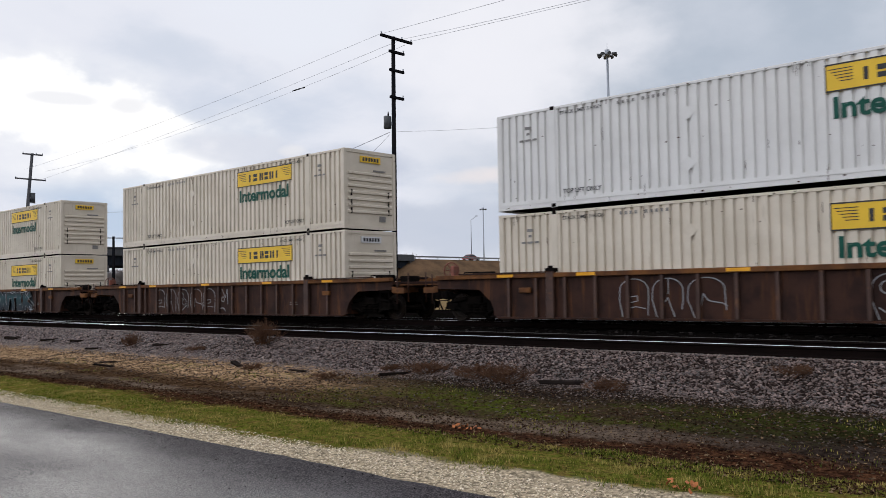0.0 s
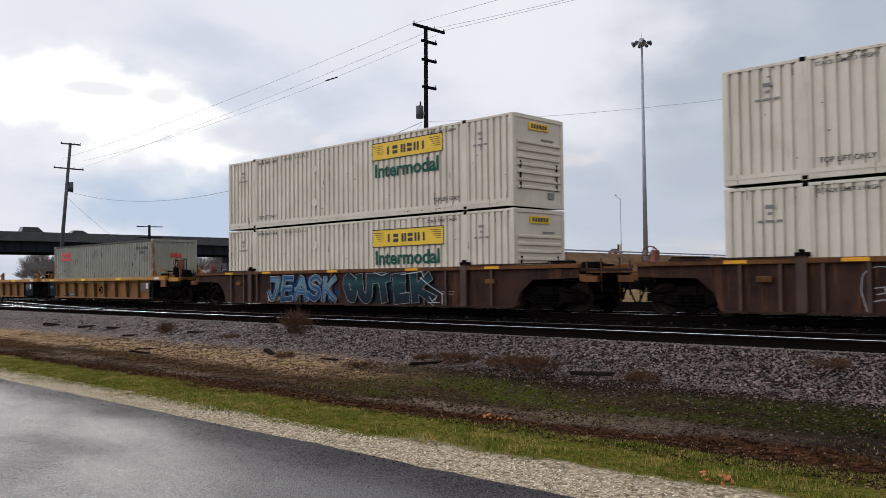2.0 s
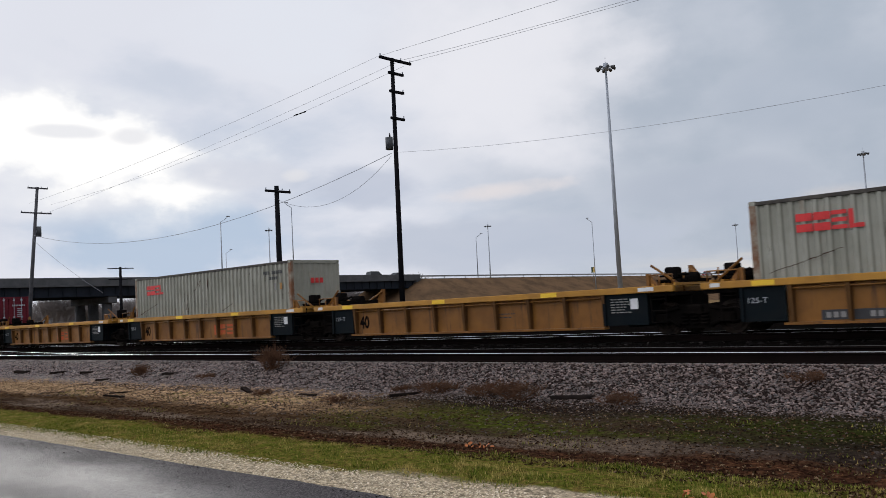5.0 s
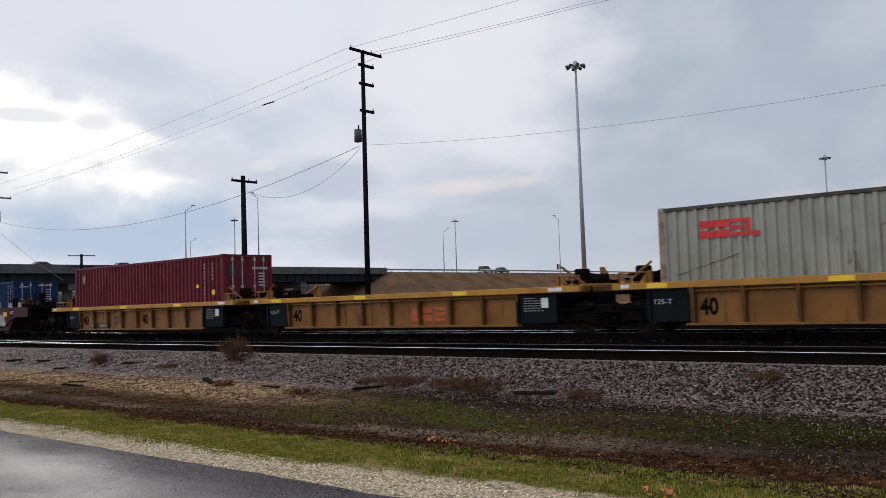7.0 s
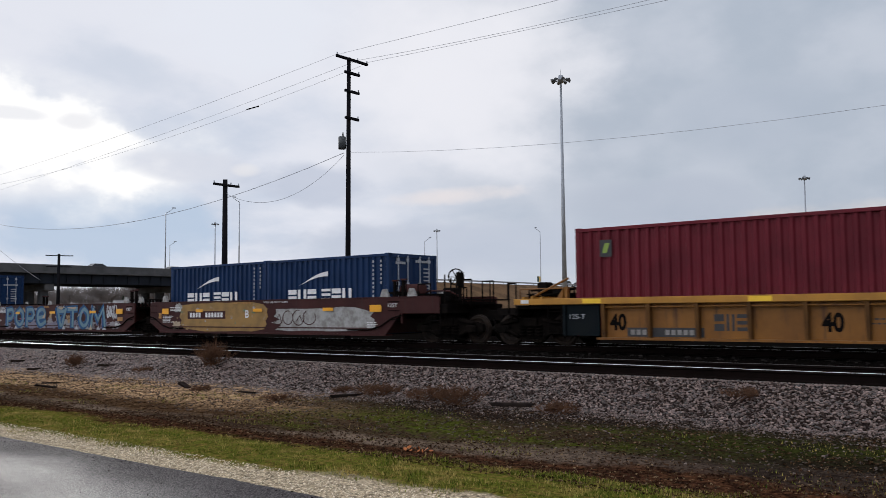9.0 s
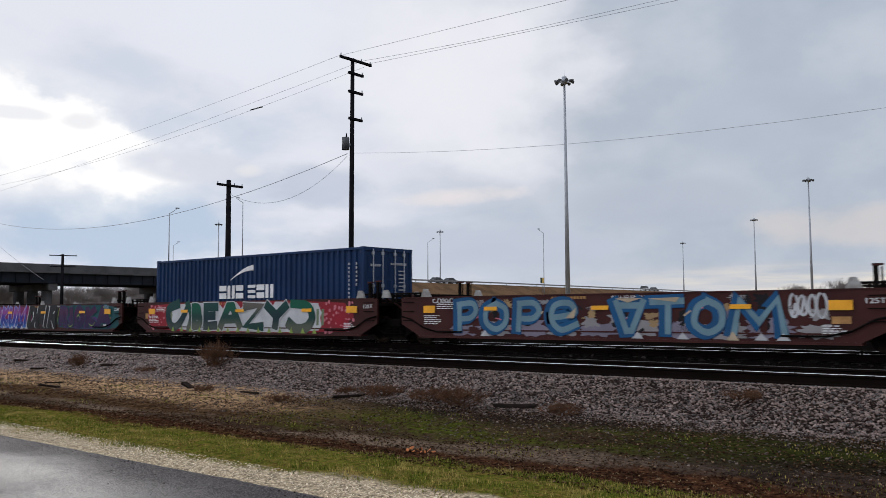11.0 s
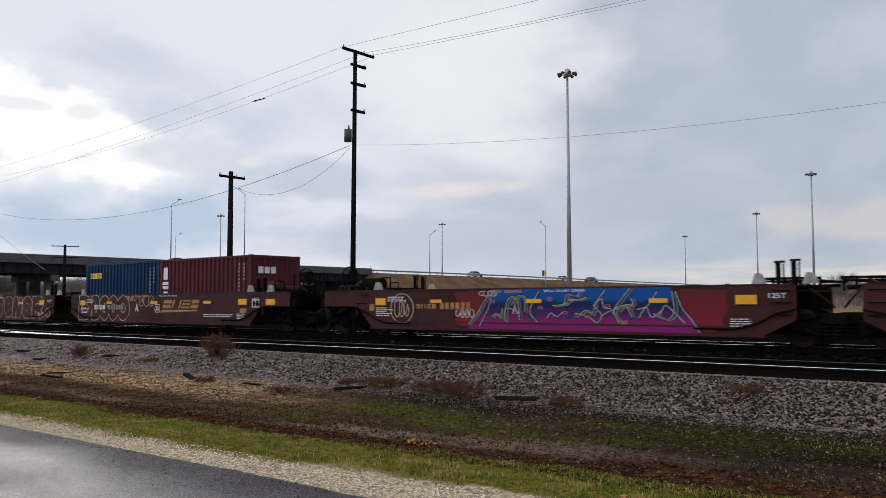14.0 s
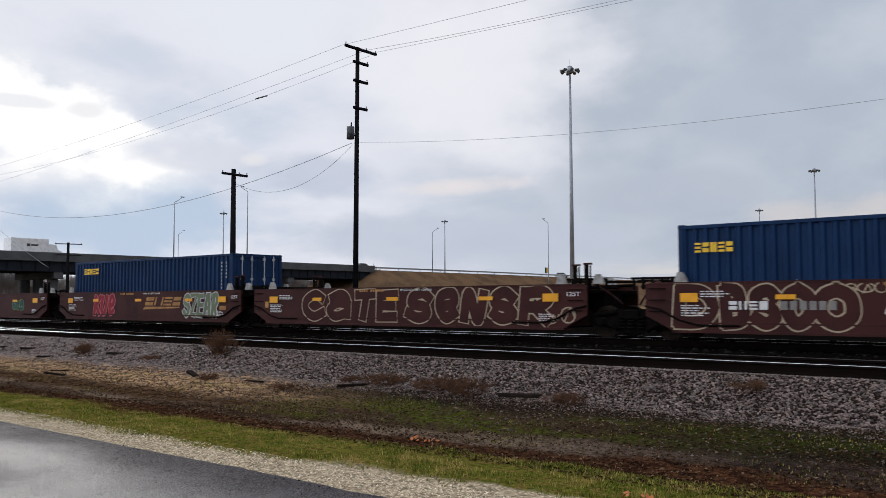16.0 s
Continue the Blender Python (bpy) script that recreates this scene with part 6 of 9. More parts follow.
        for x, yy, h0, h1, w in ((7.55, -1.38, 1.28, 1.82, 0.5), (8.05, 1.3, 1.28, 1.95, 0.45), (8.75, -1.25, 1.2, 1.98, 0.0), (9.15, -1.15, 1.3, 1.92, 0.3), (9.2, 1.1, 1.3, 1.9, 0.0), (7.3, 0.9, 1.28, 1.75, 0.4)):
            hand_rail(unit, s * x, yy, h0, h1, s * w)
        part("valve_box", boxes((s * 7.9 - 0.22, s * 7.9 + 0.22, -0.35, 0.15, 1.28, 1.72), bevel=0.04), M["black"], unit)
        part("cross_beam", boxes((s * 7.25 - 0.06, s * 7.25 + 0.06, -1.35, 1.35, 1.28, 1.42), bevel=0.01), M["oxide"], unit)
        part("deck_grating", boxes(*[(min(s * (7.3 + 0.12 * k), s * (7.36 + 0.12 * k)), max(s * (7.3 + 0.12 * k), s * (7.36 + 0.12 * k)), -1.25, -0.3, 1.44, 1.47) for k in range(9)]), M["black"], unit)
        part("brake_rod", polytube(bmesh.new(), [(s * 7.0, -0.5, 1.5), (s * 7.6, -0.9, 1.62), (s * 8.4, -0.9, 1.6), (s * 8.9, -0.6, 1.3)], 0.03), M["oxide"], unit)
        step_ladder(unit, s * 8.3 - 0.2, -1.48, 0.4, 1.2)
        coupler(unit, s * 9.35, s)
    return unit


# ---- loose stones, grass, weeds and scraps by the track ----
stones()
road_grit()
turf()
litter()
for name, x, y, h, w, n in (("weed", -17.6, 12.75, 0.80, 0.85, 110), ("weed", -10.9, 11.5, 0.30, 0.8, 60), ("weed", -9.6, 11.45, 0.30, 0.8, 55), ("weed", -8.9, 11.35, 0.36, 0.8, 70),
                            ("weed", -6.95, 11.3, 0.24, 0.6, 40), ("weed", -22.9, 12.1, 0.42, 0.5, 60), ("weed", -12.5, 10.5, 0.16, 0.6, 25), ("weed", -4.6, 12.6, 0.22, 0.6, 24),
                            ("weed", -19.3, 11.9, 0.18, 0.5, 22), ("weed", -15.0, 10.6, 0.15, 0.5, 22), ("weed", -11.9, 11.6, 0.18, 0.5, 22)):
    weed(name, x, y, h, w, n, "tall rusty-brown dry weed growing in the ballast" if h > 0.6 else "low dry brown weed on stony ground")
for x, y, length, w, h, turn in ((-16.1, 10.95, 0.85, 0.14, 0.07, -25), (-23.9, 11.55, 0.6, 0.1, 0.05, 55), (-11.35, 11.35, 0.9, 0.12, 0.06, 62), (-26.2, 12.2, 0.7, 0.12, 0.06, 58),
                                 (-19.1, 9.4, 0.7, 0.1, 0.05, 5), (-21.5, 12.3, 0.6, 0.12, 0.05, 50), (-28.0, 12.1, 0.8, 0.12, 0.06, 66), (-19.9, 9.9, 0.5, 0.09, 0.05, 20),
                                 (-7.9, 11.5, 0.7, 0.12, 0.07, 15), (-13.9, 10.9, 0.5, 0.08, 0.04, 0), (-31.0, 12.0, 1.0, 0.15, 0.1, 5)):
    plank(x, y, length, w, h, turn)
leaves("dead_leaves", -6.75, 7.82, 13, 0.075, "clump of dead orange leaves on mud")
leaves("dead_leaves", -3.1, 6.15, 14, 0.07, "few dead orange leaves in grass")


# ---- distance: bare trees, sheds, traffic ----
def bare_tree(seed, height):
    """A leafless tree as one trunk-and-limb mesh and one mesh of twigs."""
    rng = random.Random(seed)
    limbs, twigs = bmesh.new(), bmesh.new()

    def grow(p, d, length, r, depth):
        q = p + d * length
        r = max(r, (0.06, 0.06, 0.05, 0.035, 0.022, 0.014, 0.010)[depth])
        tube(limbs if depth < 3 else twigs, p, q, r, r * 0.65, n=5 if depth < 2 else 3, caps=False)
        if depth == 6:
            return
        for k in range(2 if depth == 0 else 3):
            e = (d + Vector((rng.uniform(-0.8, 0.8), rng.uniform(-0.8, 0.8), rng.uniform(-0.1, 0.5)))).normalized()
            grow(p.lerp(q, rng.uniform(0.3, 1.0)), e, length * rng.uniform(0.65, 0.95), r * 0.6, depth + 1)
        if depth > 0:
            grow(q, (d + Vector((rng.uniform(-0.2, 0.2), rng.uniform(-0.2, 0.2), 0.1))).normalized(), length * 0.7, r * 0.62, depth + 1)

    grow(Vector((0, 0, 0)), Vector((rng.uniform(-0.08, 0.08), rng.uniform(-0.08, 0.08), 1)).normalized(), height * 0.22, height * 0.016, 0)
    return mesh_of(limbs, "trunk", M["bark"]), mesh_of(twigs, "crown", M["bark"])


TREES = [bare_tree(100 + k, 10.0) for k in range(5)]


def tree(x, y, scale, k):
    t = thing("bare_tree", "leafless grey-brown winter tree in the distance", "tree", pose(x, y, -0.85, 0, 0, random.uniform(0, 360)), "distant bare trees")
    t.scale = (scale * random.uniform(1.0, 1.35), scale * random.uniform(1.0, 1.35), scale)
    part("trunk", TREES[k][0], None, t)
    part("crown", TREES[k][1], None, t)


def evergreen(x, y, h):
    bm = bmesh.new()
    for i in range(1100):
        z = random.random() ** 1.3 * h * 0.93
        r = (h - z) * 0.24 * random.uniform(0.3, 1.0)
        a = random.uniform(0, 6.28)
        c = Vector((r * math.cos(a), r * math.sin(a), z + 0.1 * h))
        m = Euler((random.uniform(-0.6, 0.6), random.uniform(-0.6, 0.6), a)).to_matrix()
        s = h * 0.028
        bm.faces.new([bm.verts.new(c + m @ Vector(p) * s) for p in ((-0.3, -0.5, 0.1), (1.2, 0, -0.5), (-0.3, 0.5, 0.1))])
    t = thing("evergreen_tree", "dark narrow evergreen tree in the distance", "tree", pose(x, y, -0.85), "distant evergreens")
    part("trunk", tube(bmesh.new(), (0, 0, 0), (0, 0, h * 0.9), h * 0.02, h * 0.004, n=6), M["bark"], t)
    part("crown", bm, M["needle"], t)


M["needle"] = surface("evergreen_needles", (0.022, 0.035, 0.02), (0.03, 0.045, 0.025), 0.3, 0.8, bump=0, spread=0.2)
for i in range(170):
    az = 160 - 27 * i / 169 + random.uniform(-0.4, 0.4)
    r = random.uniform(215, 330)
    x, y = spot(az, r)
    tree(x, y, random.uniform(0.8, 1.5), i % 5)
for i in range(22):
    x, y = spot(random.uniform(100.0, 107.0), random.uniform(260, 380))
    tree(x, y, random.uniform(1.05, 1.65), i % 5)
for i in range(64):
    x, y = spot(random.uniform(100, 119), random.uniform(380, 560))
    tree(x, y, random.uniform(0.9, 1.4), i % 5)
for az, r, h in ((149.5, 230, 6.0), (146.1, 222, 6.0)):
    evergreen(*spot(az, r), h)


def shed(x, y, wide, deep, high, turn, paint, label):
    s = thing("shed", label, "building", pose(x, y, -0.85, 0, 0, turn), "distant buildings")
    part("wall", boxes((-wide / 2, wide / 2, -deep / 2, deep / 2, 0, high)), M[paint], s)
    bm = bmesh.new()
    vs = [[bm.verts.new((xx, yy, zz)) for yy, zz in ((-deep / 2 - 0.3, high), (0, high + deep * 0.16), (deep / 2 + 0.3, high))] for xx in (-wide / 2 - 0.3, wide / 2 + 0.3)]
    for i in range(2):
        bm.faces.new((vs[0][i], vs[0][i + 1], vs[1][i + 1], vs[1][i]))
    bm.faces.new(vs[0]), bm.faces.new(vs[1][::-1]), bm.faces.new((vs[0][0], vs[1][0], vs[1][2], vs[0][2]))
    bmesh.ops.recalc_face_normals(bm, faces=bm.faces)
    part("roof", bm, M["roofing"], s)
    for k in range(3):
        x0 = -wide / 2 + wide * (0.2 + 0.27 * k)
        part("window", boxes((x0, x0 + wide * 0.1, -deep / 2 - 0.04, -deep / 2, high * 0.4, high * 0.7)), M["glass"], s)


for az, r, w, d, h, p in ((148.2, 205, 13, 8, 3.4, "wall_paint"), (144.6, 240, 9, 7, 3.2, "wall_paint"), (151.0, 260, 14, 9, 3.6, "brick"), (141.3, 200, 8, 6, 2.8, "wall_paint"), (156.3, 250, 12, 9, 3.2, "roofing")):
    x, y = spot(az, r)
    shed(x, y, w, d, h, az + 90, p, "low distant building seen beneath the bridge")

DRIVING = []


def car(label, x, y0, speed, paint, z=ROAD_TOP + 0.02, tall=False):
    """A passenger car: a shaped body, a glazed cabin, four wheels and lamps."""
    c = thing("car", label, "car", pose(x, y0, z, 0, 0, 90), "cars on the highway")
    L, W, H = 4.6, 0.9, (1.75 if tall else 1.45)
    side = [(-2.3, 0.35), (-2.3, 0.8), (-2.1, 0.95), (-1.2, 0.98), (1.0, 0.98), (2.1, 0.85), (2.3, 0.65), (2.3, 0.35)]
    bm = prism(bmesh.new(), side, -W, W)
    bmesh.ops.recalc_face_normals(bm, faces=bm.faces)
    bmesh.ops.bevel(bm, geom=list(bm.edges), offset=0.06, segments=2, affect="EDGES")
    body = part("body", bm, M[paint], c)
    bm = bmesh.new()
    lo = [bm.verts.new(p) for p in ((-2.0 if tall else -1.7, -0.82, 0.97), (1.15, -0.82, 0.97), (1.15, 0.82, 0.97), (-2.0 if tall else -1.7, 0.82, 0.97))]
    hi = [bm.verts.new(p) for p in ((-1.75 if tall else -1.0, -0.66, H), (0.3, -0.66, H), (0.3, 0.66, H), (-1.75 if tall else -1.0, 0.66, H))]
    for i in range(4):
        j = (i + 1) % 4
        bm.faces.new((lo[i], lo[j], hi[j], hi[i]))
    bm.faces.new(hi)
    part("cabin_glass", bm, M["glass"], c)
    part("roof", boxes((-1.8 if tall else -1.05, 0.34, -0.68, 0.68, H - 0.02, H + 0.04), bevel=0.02), M[paint], c)
    wheel = mesh_of(tube(bmesh.new(), (0, -0.11, 0), (0, 0.11, 0), 0.33, n=14), "wheel", M["tyre"])
    for wx in (-1.4, 1.4):
        for wy in (-0.82, 0.82):
            part("wheel", wheel, None, c, at=pose(wx, wy, 0.33))
    for wy in (-0.6, 0.6):
        part("tail_lamp", boxes((-2.33, -2.28, wy - 0.2, wy + 0.2, 0.68, 0.82)), M["red"], c)
        part("head_lamp", boxes((2.26, 2.32, wy - 0.2, wy + 0.2, 0.62, 0.74)), M["galv"], c)
    DRIVING.append((c, x, y0, z, speed, 90))


for label, t, y, paint, speed, tall in (("red car driving along the highway", 0.0, 151.0, "car_red", 23.6, False), ("white car driving along the highway", 7.0, 167.0, "car_white", 24.0, True),
                                        ("black car close behind a white one", 7.0, 173.5, "car_dark", 24.0, False), ("dark car driving along the highway", 11.0, 159.6, "car_dark", 22.0, False),
                                        ("silver car driving along the highway", 12.5, 139.3, "car_silver", 19.5, False), ("white car driving behind a dark one", 12.5, 172.4, "car_white", 25.0, False),
                                        ("dark car driving before a white one", 12.5, 190.6, "car_dark", 24.0, False), ("dark car crossing the bridge", 13.2, 66.8, "car_dark", 22.0, False)):
    car(label, -128.0, y - speed * t, speed, paint, tall=tall)


def box_truck(x, y0, speed):
    c = thing("box_truck", "white box truck with a dark badge crossing the bridge", "truck", pose(x, y0, ROAD_TOP, 0, 0, 90))
    part("cargo_box", boxes((-4.2, 1.4, -1.2, 1.2, 0.95, 3.1), bevel=0.04), M["car_white"], c)
    bm = prism(bmesh.new(), [(1.5, 0.5), (3.5, 0.5), (3.5, 1.3), (2.9, 1.5), (2.6, 2.3), (1.5, 2.35)], -1.0, 1.0)
    bmesh.ops.recalc_face_normals(bm, faces=bm.faces)
    part("cab", bm, M["car_white"], c)
    part("chassis", boxes((-4.0, 3.2, -0.9, 0.9, 0.5, 0.95)), M["black"], c)
    part("badge", bars([(-1.9, -1.4, 1.9, 2.3), (-1.3, -0.2, 1.98, 2.22)], -1.203), M["ink"], c)
    wheel = mesh_of(tube(bmesh.new(), (0, -0.14, 0), (0, 0.14, 0), 0.48, n=14), "wheel", M["tyre"])
    for wx in (-2.8, 2.4):
        for wy in (-0.95, 0.95):
            part("wheel", wheel, None, c, at=pose(wx, wy, 0.48))
    DRIVING.append((c, x, y0, ROAD_TOP, speed, 90))


def road_sign(x, y):
    s = thing("road_sign", "small yellow and green road sign on a lamp post", "sign", pose(x, y, ROAD_TOP - 1.2))
    part("post", tube(bmesh.new(), (0, 0, -1.0), (0, 0, 2.6), 0.06, n=6), M["galv"], s)
    part("yellow_panel", boxes((-0.03, 0.0, -0.1, 0.7, 1.3, 2.6)), M["plate"], s)
    part("green_panel", boxes((-0.03, 0.0, -0.75, -0.12, 1.3, 2.6)), M["g_green"], s)


box_truck(-129.0, 60.1 - 8.5 * 16.0, 8.5)
road_sign(*spot(122.62, 205.0))


# ---- the train, from its head to its tail ----
def wear(c, half, height, y, count, seed):
    """Scuffs, chipped spots and short rust runs scattered over a container's side, thickest along its rails."""
    rng = random.Random(seed)
    bm = bmesh.new()
    for k in range(count):
        x = rng.uniform(-half, half)
        z = rng.choice((rng.uniform(0.03, 0.16), height - rng.uniform(0.03, 0.12), rng.uniform(0.3, height - 0.2)))
        w, tall = rng.uniform(0.012, 0.07), rng.uniform(0.012, 0.04)
        if rng.random() < 0.3:
            w, tall = rng.uniform(0.008, 0.018), rng.uniform(0.08, 0.35)
        z = min(z, height - tall - 0.03)
        pts = [(x, z), (x + w * rng.uniform(0.6, 1.0), z - tall * 0.1), (x + w, z + tall * 0.6), (x + w * 0.5, z + tall), (x - w * 0.1, z + tall * 0.5)]
        prism(bm, pts, y - 0.002, y + 0.006)
    bmesh.ops.recalc_face_normals(bm, faces=bm.faces)
    tagged(part("scuffs", bm, M["rust_spot"], c), "chipped spots and rust runs", kind="stuff")


def stuff_part(name, bm, material, parent):
    return tagged(part(name, bm, material, parent), kind="stuff")



H53, HIGH = 2.896, 2.896
for u, tag in ((-7.95, "white and cream"), (-31.05, "cream"), (-53.95, "cream")):
    brown_car(u, {-7.95: "rusty brown well car with white scrawls and two stacked containers", -31.05: "rusty brown well car with white outline graffiti",
                  -53.95: "rusty brown well car with blue and white graffiti"}[u], seed=int(-u))
for u, lower, upper in ((-7.95, "cream", "white"), (-31.05, "cream", "cream"), (-53.95, "cream", "cream")):
    for base, paint in ((0.30, lower), (3.30 if upper == "white" else 3.25, upper)):
        c = container(f"long {paint} ribbed container with yellow plates and green lettering", paint, 16.1, 1.3, H53, u, base, "ribs", "box", post=6.03)
        high = base > 1
        if high:
            for x in (-6.03, 6.03):
                for yy in (-1.2, 1.2):
                    part("stacking_lock", boxes((x - 0.09, x + 0.09, yy - 0.07, yy + 0.07, 3.194 - base, 0.0)), M["black"], c)
        y = -1.306
        zp = 2.02 if high else 1.87
        part("brand_plate", boxes((1.5, 5.06, y, y + 0.02, zp, zp + 0.64)), M["plate"], c, "yellow brand plate with a dark border")
        part("plate_border", bars([(1.5, 5.06, zp, zp + 0.035), (1.5, 5.06, zp + 0.605, zp + 0.64), (1.5, 1.53, zp, zp + 0.64), (5.03, 5.06, zp, zp + 0.64)], y - 0.001), M["ink"], c)
        block_word(c, [(2.32, 2.42), (2.6, 2.86), (3.02, 3.26), (3.34, 3.58), (3.67, 3.93), (4.08, 4.17)], zp + 0.17, zp + 0.46, y - 0.002, M["ink"], shapes="itdtdi", stroke=0.21)
        for x in (1.58, 4.42):
            bm = bmesh.new()
            for k in range(5):
                prism(bm, [(x + 0.06 * k, zp + 0.52 - 0.07 * k), (x + 0.52, zp + 0.52 - 0.07 * k), (x + 0.52, zp + 0.50 - 0.07 * k), (x + 0.06 * k, zp + 0.50 - 0.07 * k)], y - 0.005, y - 0.001)
            bmesh.ops.recalc_face_normals(bm, faces=bm.faces)
            part("brand_mark", bm, M["ink"], c)
        sign(c, "Intermodal", 1.66, zp - 0.62, 3.2, 0.5, y, M["green"], 0.030, label="dark green lettering")
        sign(c, "TOP LIFT ONLY", -5.7, 0.36, 1.25, 0.13, y + 0.004, M["ink"], 0.01)
        sign(c, "TOP LIFT ONLY", 4.6, 0.36, 1.2, 0.13, y + 0.004, M["ink"], 0.01)
        sign(c, "STACK LIMIT 3 HIGH", -5.75, 2.62, 1.35, 0.10, y + 0.004, M["ink"], 0.01)
        sign(c, "STACK LIMIT 3 HIGH", 4.3, 2.62, 1.35, 0.10, y + 0.004, M["ink"], 0.01)
        stuff_part("number_bar", bars([(-3.9 + 0.15 * k, -3.83 + 0.15 * k, 2.63, 2.72) for k in range(10) if k != 4], y + 0.004), M["grey_ink"], c)
        for x in (-7.0, 6.6):
            part("small_print", bars([(x, x + 0.22, 2.34, 2.43), (x + 0.05, x + 0.17, 2.18, 2.25), (x - 0.2, x - 0.05, 2.0, 2.06), (x, x + 0.22, 2.0, 2.06), (x + 0.27, x + 0.42, 2.0, 2.06)], y + 0.006), M["grey_ink"], c)
        for x, z in ((-1.9, 2.1), (-1.9, 0.8)):
            bm = prism(bmesh.new(), [(x, z - 0.2), (x + 0.22, z), (x, z + 0.2), (x - 0.22, z)], y + 0.002, y + 0.006)
            bmesh.ops.recalc_face_normals(bm, faces=bm.faces)
            part("placard", bm, M[paint], c)
        wear(c, 7.9, H53, -1.302, 90, int(-u * 3 + base * 10))
        e = 8.055
        plate_m = M["chalk"] if (u == -31.05 and not high) else M["plate"]
        part("end_plate", boxes((e - 0.03, e + 0.006, -0.5, 0.5, 2.45, 2.68)), plate_m, c)
        part("end_mark", boxes(*[(e, e + 0.01, -0.4 + k * 0.14, -0.3 + k * 0.14, 2.5, 2.63) for k in range(6)]), M["ink"], c)
        part("end_print", boxes((e - 0.02, e + 0.004, 0.15, 0.75, 2.14, 2.2), (e - 0.02, e + 0.004, 0.1, 0.45, 1.98, 2.04), (e - 0.02, e + 0.004, 0.45, 0.75, 0.3, 0.5)), M["grey_ink"], c)
        hinge = bmesh.new()
        for z in (0.55, 0.85, 1.2):
            for yy in (-0.95, 0.9):
                tube(hinge, (e, yy, z), (e + 0.01, yy, z + 0.22), 0.03, n=5)
        part("latch", hinge, M["black"], c)

